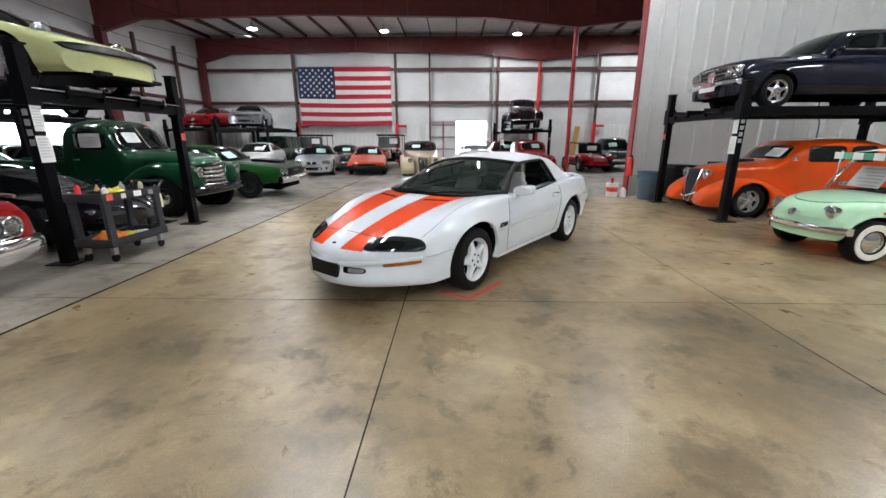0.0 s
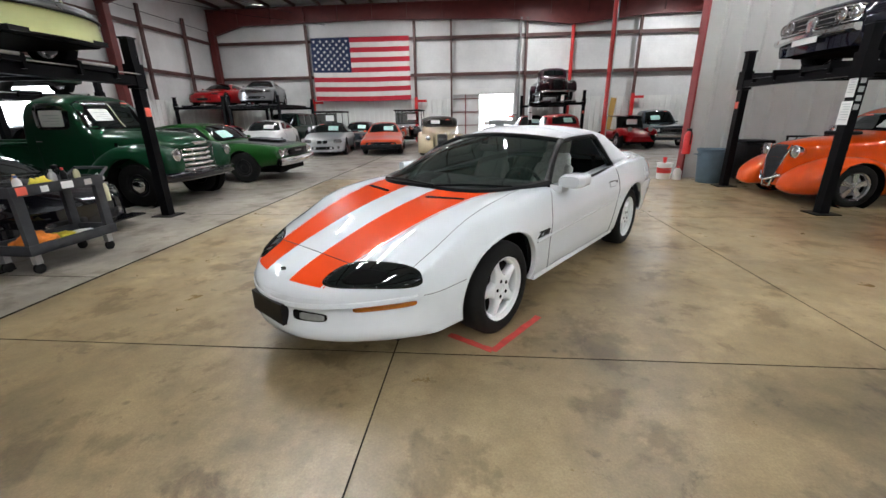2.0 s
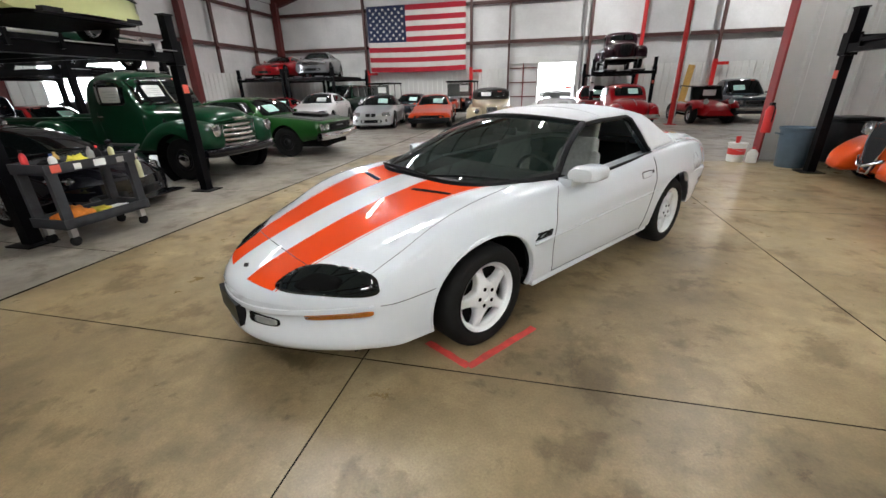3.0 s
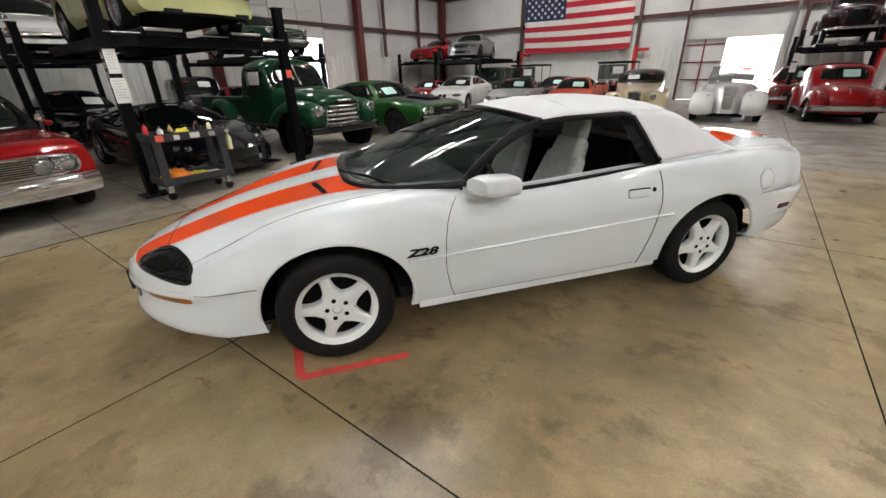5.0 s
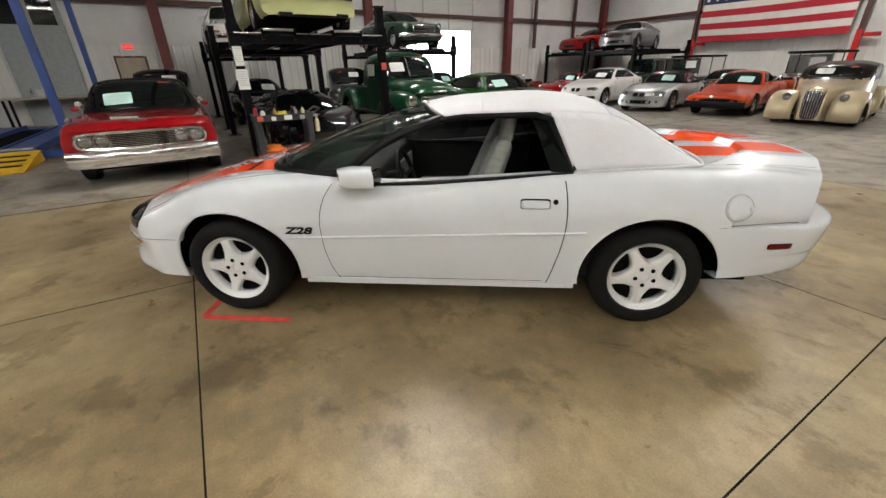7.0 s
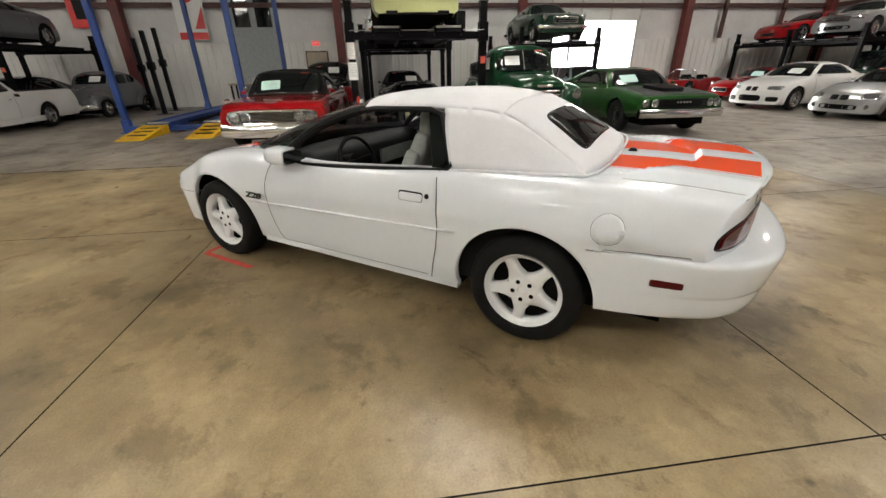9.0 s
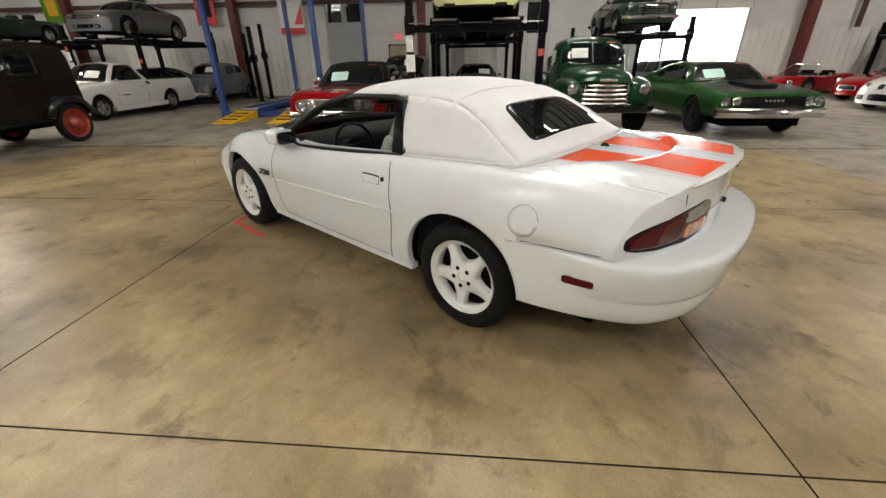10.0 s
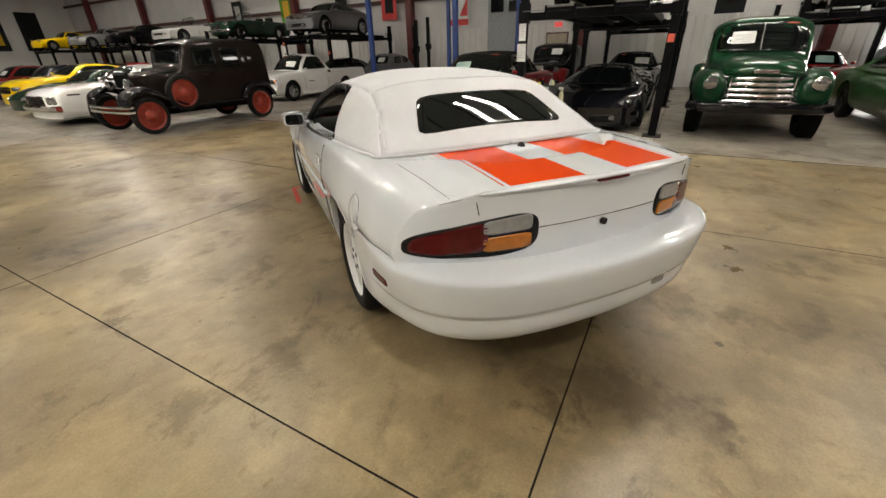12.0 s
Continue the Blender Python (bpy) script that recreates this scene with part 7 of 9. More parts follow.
gcar("sports_car", "white rear-engined vintage coupe on a lift", pose(-11.6, 5.75, 2.08), P_WHITE, L=4.15, W=1.62, fo=.85, wb=2.2, wr=.31, top=[(0, .50), (.08, .60), (.6, .74), (1.1, .84), (1.6, .88), (3.4, .92), (4.1, .75), (4.15, .6)],
     sh=[(0, .48), (.3, .78), (1.0, .84), (2, .8), (3.6, .85), (4.15, .6)], cab=(1.2, 1.75, 2.4, 3.7), H=1.30, yr=.5, lamps=(('round', .58, .68, .09, .09), ('amber', .58, .46, .08, .03)), sweep=(.35, .25), bumper=(.36, .06, M_CHROME, .05))


def old_sedan(label, m, col, fcol=None, H=1.68, grillm=None, paper=None, wheel_=('disc', M_CHROME, .2), W=1.74, wall=None, low=0.0, name="vintage_car", board=True, lamps_r=.09, gm=None, upper=None):
    """A thirties sedan with rounded wings, pointed bonnet and small windows."""
    z = -low
    return vcar(name, label, m, col, top=[(.66, .80 + z), (.62, .98 + z), (.4, 1.06 + z), (-.2, 1.12 + z), (-.55, 1.16 + z), (-.70, 1.3 + z), (-.92, H - .12), (-1.15, H - .02), (-1.7, H), (-2.4, H - .04), (-2.9, H - .22), (-3.2, 1.15 + z), (-3.4, .85 + z), (-3.45, .6 + z)],
                wid=[(.66, .16), (.5, .30), (0, .42), (-.6, .60), (-1.2, .70), (-2.2, .70), (-3.0, .58), (-3.45, .42)], zb=.34, wb=2.85, wr=.34, W=W,
                fpath=[(.52, .36), (.55, .55), (.38, .76), (.05, .84 + .5 * z), (-.35, .72), (-.65, .5), (-.85, .34)], rpath=[(-2.3, .34), (-2.42, .62), (-2.7, .80), (-3.05, .78), (-3.3, .6), (-3.42, .36)], fy=(.36, .86), ry=(.55, .86), fcol=fcol,
                wind=(-.64, 1.24 + z, -.86, H - .13, .50, .44), side=((-1.0, -1.55, 1.22 + z, H - .16), (-1.65, -2.25, 1.22 + z, H - .16)), lamps=(.42, .52, .84 + z, lamps_r), grille=(.10, .17, .45, .98 + z, gm or M_CHROME, 9, grillm or M_CHROME),
                bumper=(.72, .42, .78, .028), wheelstyle=wheel_, paper=paper, rear=(.3, 1.25 + z, H - .15), wall=wall, board=board, crown=.07, upper=upper)


old_sedan("black vintage sedan with a sheet in its windscreen by the wall", pose(-12.2, 9.3, 0, 0, 0, -12), P_BLACK, H=1.62, paper=(M_PAPER, .2))
old_sedan("black vintage sedan parked by the exit door", pose(-11.2, 3.55, 0), P_BLACK, H=1.66, paper=(M_PAPER, .2), fcol=P_MAROON)
gcar("station_wagon", "pale teal vintage wagon by the open gate", pose(-12.3, 13.6, 0), P_TEAL, L=4.6, W=1.75, top=[(0, .72), (.1, .82), (1.4, .9), (4.5, .9), (4.6, .8)], cab=(1.3, 1.9, 4.0, 4.45), H=1.42, yr=.6, doors=2, plan=FLAT,
     lamps=(('round', .6, .66, .09, .09),), grille=(.4, .5, .7, M_CHROME, 4, M_CHROME), bumper=(.42, .07, M_CHROME, .08), paper=(M_TEALPAPER, .2))
gcar("muscle_car", "red sixties coupe half hidden behind the green car", pose(-11.6, 9.95 + .9, 0), P_RED, L=4.7, W=1.75, top=[(0, .65), (.1, .75), (1.4, .86), (4.6, .88), (4.7, .8)], cab=(1.5, 2.1, 3.0, 3.9), H=1.28, yr=.56,
     lamps=(('round', .6, .62, .08, .08),), grille=(.45, .5, .66, M_BLACK, 4, M_CHROME), bumper=(.4, .06, M_CHROME, .08), paper=(M_TEALPAPER, .2))

# ---- cars: east bay ----


def alfa_extra(car, skin, X):
    part("grille_shield", decal(skin, [(X(0), -.07, .48), (X(0), .07, .48), (X(0), .11, .72), (X(0), -.11, .72)], (-1, 0, 0), .02, 4, 3, 28, .03), M_CHROME, car, smooth=2)
    part("plate", bx(X(0) + .06, X(0) + .075, -.24, .24, .36, .46), M_PAPER, car)
    for s in (1, -1):
        part("window_trim", tube(B(), [(X(1.75), s * .80, .98), (X(3.9), s * .80, .99)], .012), M_CHROME, car)


gcar("sedan_car", "midnight blue vintage sedan with twin headlights parked on a lift", pose(5.88, 8.91, 2.03, 0, 0, 180), P_NAVY, L=4.40, W=1.58, fo=.75, wb=2.57, wr=.30, top=[(0, .78), (.05, .84), (.3, .87), (1.4, .95), (1.9, .96), (4.3, .95), (4.4, .85)],
     sh=[(0, .76), (.1, .82), (1.4, .88), (4.3, .88), (4.4, .8)], sweep=(.10, .08), plan=FLAT, cab=(1.35, 1.95, 3.1, 3.75), H=1.40, yr=.58, doors=2, wheelstyle=('star', M_ALLOY, .195),
     lamps=(('round', .48, .66, .08, .08), ('round', .66, .66, .08, .08)), grille=(.74, .56, .76, M_BLACK, 3, M_CHROME), bumper=(.47, .05, M_CHROME, .10), zb=.24, extra=alfa_extra)


def hotrod_extra(car, skin):
    for s in (1, -1):
        part("door_mirror", lathe(B(), [(0, .03), (.045, .02), (.05, 0), (.02, -.05), (0, -.05)], 'x', (-.75, s * .80, 1.12), 16), M_CHROME, car, smooth=True)
    part("chin_trim", tube(B(), [(.66, -.24, .42), (.76, -.05, .33), (.76, .05, .33), (.66, .24, .42)], .026), M_CHROME, car, smooth=True)
    part("grille_frame", tube(B(), [(.60, -.25, .90), (.66, -.18, .62), (.71, -.08, .22), (.71, .08, .22), (.66, .18, .62), (.60, .25, .90)], .016, 8), M_CHROME, car, smooth=True)
    wings(car, "front_fender", P_ORANGE, [.80, .79, .765, .72, .65, .56, .45, .32, .18, .04, -.10, -.25, -.40, -.55, -.70, -.84, -.95, -1.02],
          [(.80, .52), (.6, .56), (.2, .62), (-1.02, .70)], [(.80, .14), (.72, .24), (.5, .29), (0, .29), (-.5, .27), (-1.02, .20)],
          [(.80, .30), (.78, .39), (.70, .50), (.5, .64), (.2, .745), (-.1, .745), (-.4, .65), (-.75, .44), (-1.02, .27)], [(.80, .22), (.72, .17), (.4, .16), (-1.02, .17)], (0, .32, .365))
    part("hood_scoop", rounded(-.45, -.15, -.2, .2, 1.03, 1.10, .03), M_BLACK, car, smooth=True)


vcar("hot_rod", "bright orange thirties hot rod sedan with swept fenders", pose(5.72, 8.93, 0, 0, 0, 180), P_ORANGE, top=[(.66, .70), (.62, .90), (.4, .96), (-.2, 1.04), (-.55, 1.07), (-.72, 1.16), (-.95, 1.38), (-1.2, 1.48), (-1.8, 1.51), (-2.4, 1.47), (-2.9, 1.28), (-3.2, 1.0), (-3.4, .72), (-3.45, .5)],
     wid=[(.66, .23), (.5, .30), (0, .44), (-.6, .62), (-1.2, .74), (-2.2, .74), (-3.0, .6), (-3.45, .44)], zb=.24, wb=2.85, wr=.32, W=1.80,
     rpath=[(-2.25, .24), (-2.4, .56), (-2.7, .74), (-3.05, .72), (-3.3, .52), (-3.42, .26)], fy=(.34, .88), ry=(.58, .92), wind=(-.66, 1.10, -.95, 1.36, .56, .50), side=((-1.05, -1.72, 1.06, 1.36), (-1.82, -2.3, 1.06, 1.36)),
     lamps=(.60, .34, .80, .10), grille=(.10, .24, .25, .90, M_CART, 10, M_CART), wheelstyle=('five', M_ALLOY, .21), board=P_ORANGE, paper=(M_PAPER, .25), rear=(.3, 1.1, 1.35), extra=hotrod_extra, crown=.035, skirt=.2)


def mint_extra(car, skin, X):
    # striped cloth canopy on thin struts, wicker-red seats
    for k in range(13):
        y = -.62 + 1.24 * k / 13
        part("canopy_stripe", grid_bm([[(X(.95 + 1.5 * i / 8), y + 1.24 / 13 * j, 1.33 + .06 * math.sin(math.pi * (i / 8)) - .07 * (2 * (y + 1.24 / 13 * j) / 1.24) ** 2) for j in (0, 1)] for i in range(9)]), M_MINTCLOTH if k % 2 else M_PAPER, car)
    for i in range(9):
        part("fringe", bx(X(.95) - .01, X(.95) + .01, -.62 + .138 * i, -.62 + .138 * (i + .9), 1.21, 1.30), M_MINTCLOTH if i % 2 else M_PAPER, car)
    for s in (1, -1):
        for a in (1.0, 2.4):
            part("canopy_post", tube(B(), [(X(a), s * .58, .85), (X(a), s * .58, 1.32)], .012), M_CHROME, car)
        part("whisker", tube(B(), [(X(0) - .02, s * .06, .55), (X(0) - .05, s * .22, .555)], .012), M_CHROME, car)
        part("side_repeater", decal(skin, [(X(.55), s * 2, .60), (X(.60), s * 2, .60), (X(.60), s * 2, .64), (X(.55), s * 2, .64)], (0, -s, 0), .008, 2, 2, 16), M_AMBER, car)
    part("badge", decal(skin, [(X(0), -.055, .50), (X(0), .055, .50), (X(0), .055, .60), (X(0), -.055, .60)], (-1, 0, 0), .02, 2, 2, 24), M_CHROME, car)
    part("hood_seam", seam(skin, [(X(.14 + .5 * abs(u) ** 2.5), .56 * u, 2) for u in [-1 + .1 * i for i in range(21)]], (0, 0, -1), .006), M_BLACK, car)
    for s in (1, -1):
        part("seat", rounded(X(2.0), X(1.65), s * .3 - .22, s * .3 + .22, .4, .98, .05), M_REDSEAT, car, smooth=True)


M_MINTCLOTH = mat("green_cloth", (0.12, 0.36, 0.24), 0.85, grain=0.15)
M_REDSEAT = mat("red_wicker", (0.35, 0.04, 0.025), 0.7, grain=0.3, scale=40)
mint = gcar("microcar", "mint green vintage microcar with a striped fringed canopy", pose(5.08, 5.68, 0, 0, 0, 180), P_MINT, L=2.95, W=1.28, fo=.52, wb=1.84, wr=.265, top=[(0, .52), (.05, .64), (.3, .74), (.75, .80), (1.1, .82), (2.3, .84), (2.8, .75), (2.95, .5)],
     sh=[(0, .50), (.2, .66), (.8, .74), (2.3, .76), (2.95, .5)], sweep=(.26, .2), zb=.26, cab=(.80, 1.08, 2.2, 2.6), H=1.24, yr=.48, open_top=True, wheelstyle=('disc', M_CHROME, .13),
     lamps=(('round', .41, .60, .075, .075),), bumper=(.39, .045, M_CHROME, .06), extra=mint_extra, tail=False)
for ch in mint.children:
    if ch.name.startswith("wheel") and len(ch.children):
        part("whitewall", lathe(B(), [(.15, .098), (.165, .105), (.215, .108), (.222, .098)], 'y', n=36), M_WHITEWALL, ch, smooth=True)
        part("hubcap", lathe(B(), [(0, .10), (.05, .096), (.09, .085), (.13, .07)], 'y', n=24), M_CHROME, ch, smooth=True)
sheet = thing("price_board", "large printed sheet leaning in the microcar windscreen", "sheet", pose(5.70, 5.92, .98, 0, 32, 0))
part("sheet", bx(-.003, .003, -.22, .22, -.16, .16), M_PAPER, sheet)
bm = B()
for r in range(6):
    box(bm, -.005, -.003, -.18, .16 - .05 * (r % 3), .11 - .05 * r, .13 - .05 * r)
part("print_line", bm, M_INK, sheet)


# ---- cars: north row, noses to the south ----
def south(x, y, z=0, turn=0):
    return pose(x, y, z, 0, 0, -90 + turn)


MODERN = dict(sweep=(.32, .22))
gcar("sports_car", "low red roadster with round nose by the far wall", south(-14.2, 18.2, 0, 25), P_RED, L=4.4, W=1.8, fo=.9, wb=2.5, wr=.33, top=[(0, .42), (.1, .55), (.6, .74), (1.2, .76), (1.8, .74), (3.3, .8), (4.2, .72), (4.4, .5)],
     sh=[(0, .4), (.5, .72), (1, .82), (1.8, .7), (3.2, .82), (4.4, .5)], cab=(1.6, 1.9, 2.2, 3.0), H=1.12, yr=.5, open_top=True, sweep=(.45, .3), lamps=(('round', .6, .5, .09, .09),))
gcar("convertible_car", "small red roadster with a black top at the wall", south(-11.9, 19.4, 0, 8), P_RED, L=4.0, W=1.6, fo=.8, wb=2.35, wr=.31, top=[(0, .5), (.1, .62), (.6, .76), (1.4, .84), (3.9, .84), (4.0, .6)], cab=(1.35, 1.8, 2.5, 3.2), H=1.2, yr=.5,
     lamps=(('round', .58, .62, .085, .085),), grille=(.3, .36, .5, M_BLACK, 0, M_CHROME), paper=(M_TEALPAPER, .2), **MODERN)
gcar("coupe_car", "white modern sports coupe with a twin grille", south(-8.9, 17.95, 0, 12), P_WHITE, L=4.6, W=1.8, fo=.85, wb=2.76, wr=.335, top=[(0, .58), (.08, .70), (.5, .83), (1.3, .95), (1.6, 1.0), (4.3, 1.02), (4.6, .85)], cab=(1.3, 2.1, 3.1, 4.0), H=1.40, yr=.55, zb=.18,
     lamps=(('rect', .60, .66, .16, .055), ('dark', .0, .36, .34, .09), ('dark', .62, .34, .14, .07), ('dark', .10, .63, .08, .065)), wheelstyle=('multi', M_ALLOY, .235), paper=(M_PAPER, .2), **MODERN)
gcar("convertible_car", "silver two-seat roadster with a dark folded top", south(-6.1, 17.9, 0, 10), P_SILVER, L=4.05, W=1.74, fo=.80, wb=2.45, wr=.32, top=[(0, .52), (.08, .64), (.5, .76), (1.5, .88), (3.0, .88), (3.9, .82), (4.05, .65)], cab=(1.5, 2.0, 2.7, 3.3), H=1.27, yr=.54, roof=M_BLACKTOP, zb=.18,
     lamps=(('rect', .58, .58, .15, .07), ('dark', .0, .32, .42, .06), ('dark', .11, .55, .09, .06), ('round', .58, .34, .05, .04)), wheelstyle=('five', M_ALLOY, .22), paper=(M_TEALPAPER, .2), **MODERN)
gcar("sports_car", "orange wedge-shaped sports coupe with black bumpers", south(-3.85, 18.35, 0, 8), P_VERM, L=4.15, W=1.68, fo=.85, wb=2.16, wr=.3, top=[(0, .52), (.05, .6), (.9, .72), (1.6, .84), (3.2, .92), (4.0, .9), (4.15, .75)], cab=(1.5, 2.15, 2.8, 3.1), H=1.24, yr=.52, zb=.24, sweep=(.12, .1), plan=FLAT,
     wheelstyle=('disc', M_ALLOY, .17), lamps=(('dark', .0, .42, .6, .09), ('amber', .62, .36, .08, .035)), bumper=(.33, .09, M_BLACK, .10), paper=(M_TEALPAPER, .2))
vcar("hot_rod", "champagne custom thirties sedan with a black upper body and striped grille", south(-1.35, 17.75, 0, 8), P_TAN,
     top=[(.66, .62), (.62, .84), (.4, .92), (-.2, 1.0), (-.55, 1.04), (-.75, 1.16), (-1.0, 1.34), (-1.25, 1.42), (-1.8, 1.46), (-2.4, 1.42), (-2.9, 1.26), (-3.2, 1.0), (-3.4, .7), (-3.45, .45)],
     wid=[(.66, .22), (.5, .30), (0, .46), (-.6, .64), (-1.2, .74), (-2.2, .74), (-3.0, .6), (-3.45, .44)], zb=.13, wb=2.85, wr=.32, W=1.82, fpath=[(.60, .12), (.64, .34), (.48, .60), (.08, .76), (-.32, .68), (-.62, .42), (-.82, .14)],
     rpath=[(-2.25, .14), (-2.4, .5), (-2.7, .74), (-3.05, .72), (-3.3, .5), (-3.42, .16)], fy=(.34, .92), ry=(.58, .92), wind=(-.66, 1.12, -.95, 1.34, .56, .50), side=((-1.05, -1.72, 1.08, 1.34), (-1.82, -2.3, 1.08, 1.34)),
     lamps=(.56, .54, .66, .09), grille=(.17, .20, .15, .88, M_BLACK, 7, M_ALLOY), wheelstyle=('multi', M_ALLOY, .22), board=P_TAN, paper=(M_PAPER, -.2), rear=(.3, 1.1, 1.3), crown=.045, skirt=.24, upper=(1.03, P_BROWN, -.5))


def phaeton_extra(car, skin):
    part("windscreen_frame", tube(B(), [(-.62, -.60, 1.0), (-.88, -.54, 1.46), (-.88, .54, 1.46), (-.62, .60, 1.0)], .02), M_CHROME, car)
    part("windscreen", grid_bm([[(-.62, -.59, 1.0), (-.62, .59, 1.0)], [(-.88, -.53, 1.45), (-.88, .53, 1.45)]]), M_GLASS, car)
    part("folded_roof", tube(B(), [(-2.35, -.62, 1.12), (-2.45, 0, 1.18), (-2.35, .62, 1.12)], .10, 10), M_PAPER, car, smooth=True)
    part("sheet", bx(-.78, -.75, -.34, .02, 1.05, 1.25), M_PAPER, car)
    part("tag", bx(-.85, -.84, .2, .42, 1.36, 1.42), M_REDTAG, car)


vcar("hot_rod", "silver thirties roadster with white fenders and a tall chrome grille", south(1.15, 17.75, 0, 4), paint("pearl_silver_paint", (0.68, 0.69, 0.71), .3, .3), top=[(.66, .78), (.62, .96), (.4, 1.02), (-.2, 1.06), (-.6, 1.06), (-.8, 1.0), (-2.2, 1.02), (-2.8, .98), (-3.2, .8), (-3.45, .55)],
     wid=[(.66, .15), (.5, .30), (0, .44), (-.6, .62), (-1.2, .72), (-2.2, .72), (-3.0, .58), (-3.45, .42)], zb=.26, wb=2.85, wr=.33, W=1.84, fpath=[(.5, .24), (.6, .45), (.42, .68), (.05, .78), (-.33, .66), (-.62, .44), (-.82, .24)],
     rpath=[(-2.25, .26), (-2.4, .58), (-2.7, .76), (-3.05, .74), (-3.3, .54), (-3.42, .28)], fy=(.32, .91), ry=(.56, .91), lamps=(.42, .50, .66, .085), grille=(.12, .17, .36, .98, M_GALV, 11, M_CHROME), wheelstyle=('five', M_ALLOY, .21), fcol=P_WHITE, extra=phaeton_extra, crown=.08, skirt=.2)


def beetle(label, m, col, paper=None, extra=None):
    """A small round-backed car with bulging wings."""
    c = vcar("beetle_car", label, m, col, top=[(.62, .55), (.55, .70), (.3, .86), (-.1, .95), (-.42, .98), (-.55, 1.08), (-.85, 1.38), (-1.1, 1.46), (-1.5, 1.49), (-1.9, 1.44), (-2.4, 1.25), (-2.9, .92), (-3.15, .62), (-3.2, .45)],
             wid=[(.62, .30), (.5, .42), (0, .56), (-.5, .64), (-1.2, .68), (-2.0, .66), (-2.7, .56), (-3.2, .34)], zb=.26, wb=2.4, wr=.31, W=1.55, fpath=[(.60, .30), (.58, .52), (.40, .70), (.05, .76), (-.3, .66), (-.55, .42), (-.62, .28)],
             rpath=[(-1.9, .28), (-2.0, .55), (-2.3, .74), (-2.65, .72), (-2.9, .5), (-2.98, .3)], fy=(.42, .77), ry=(.5, .77), wind=(-.55, 1.06, -.82, 1.38, .52, .46), side=((-.98, -1.55, 1.06, 1.36), (-1.65, -2.15, 1.08, 1.34)), lamps=(.52, .58, .62, .10),
             bumper=(.80, .40, .74, .04), wheelstyle=('disc', M_CHROME, .19), paper=paper, rear=(.32, 1.1, 1.32), crown=.09, skirt=.16, extra=extra)
    return c


def beetle_trim(car, skin):
    part("hood_strip", tube(B(), [p + Vector((0, 0, .006)) for p in [skin.ray_cast(Vector((.5 - .1 * i, 0, 3)), Vector((0, 0, -1)))[0] for i in range(9)]], .008, 6), M_CHROME, car)


beetle("glossy red rounded small car with a chrome bumper", south(3.7, 18.55, 0, 6), P_RED, (M_TEALPAPER, .15), beetle_trim)
beetle("grey rounded small car parked by the lift posts", pose(-12.4, -4.75, 0), P_GREY, (M_PAPER, .15), beetle_trim)
gcar("sedan_car", "dark red fifties sedan parked behind the red beetle", south(2.9, 22.8), P_MAROON, L=4.5, W=1.75, top=[(0, .7), (.1, .8), (1.4, .92), (4.4, .95), (4.5, .7)], cab=(1.3, 1.9, 3.0, 3.9), H=1.46, yr=.55, lamps=(('round', .6, .66, .09, .09),),
     grille=(.4, .45, .6, M_BLACK, 3, M_CHROME), bumper=(.4, .06, M_CHROME, .08), paper=(M_TEALPAPER, .15))
bg_ = thing("dune_buggy", "red open dune buggy with round headlight pods and soft top", "dune buggy", south(6.75, 19.9, 0, 4))
bm = loft([.75 - .08 * i for i in range(38)], lambda x: [(0, curve([(.75, .52), (.5, .68), (0, .80), (-.5, .86), (-.7, .74), (-2.2, .74)], x)), (.3, curve([(.75, .5), (.5, .66), (0, .78), (-.5, .84), (-.7, .74), (-2.2, .74)], x)), (curve([(.75, .34), (.3, .5), (-.4, .62), (-2.2, .62)], x), .66 if x < .5 else .5), (curve([(.75, .36), (.3, .52), (-.4, .66), (-2.2, .66)], x), .45), (.5, .32)], n=14)
part("body", bm, P_RED, bg_, smooth=True)
for s in (1, -1):
    f = part("front_fender", fender([(.45, .55), (.3, .74), (0, .82), (-.3, .76), (-.5, .55)], .40, .80, .06, .1), P_RED, bg_, smooth=2)
    if s < 0:
        f.data.transform(Matrix.Diagonal((1, -1, 1, 1)))
    part("headlight", lathe(B(), [(0, -.12), (.08, -.06), (.10, 0), (.09, .02), (0, .03)], 'x', (.48, s * .42, .80), 18), M_CHROME, bg_, smooth=True)
    for x in (0, -2.05):
        wheel(bg_, x, s * .66, .33, "buggy", .33, .24, .19, 'five', M_ALLOY)
    part("roll_post", tube(B(), [(-.55, s * .55, .8), (-.75, s * .52, 1.32), (-1.9, s * .52, 1.36), (-2.1, s * .55, .75)], .025), M_BLACK, bg_)
part("chassis", bx(-2.3, .6, -.4, .4, .22, .4), M_UNDER, bg_)
part("axle", tube(B(), [(0, -.6, .33), (0, .6, .33)], .04), M_UNDER, bg_)
part("axle", tube(B(), [(-2.05, -.6, .33), (-2.05, .6, .33)], .04), M_UNDER, bg_)
part("soft_top", grid_bm([[(-.72 - 1.25 * i / 6, .56 * u, 1.36 + .03 * math.sin(math.pi * i / 6) - .03 * u * u) for u in (-1, -.5, 0, .5, 1)] for i in range(7)]), P_RED, bg_)
part("windscreen_frame", tube(B(), [(-.5, -.55, .84), (-.7, -.52, 1.32), (-.7, .52, 1.32), (-.5, .55, .84)], .022), M_BLACK, bg_)
part("windscreen", grid_bm([[(-.5, -.54, .85), (-.5, .54, .85)], [(-.7, -.5, 1.3), (-.7, .5, 1.3)]]), M_TINT, bg_)
part("sheet", bx(-.58, -.56, -.15, .3, .95, 1.2), M_PAPER, bg_)
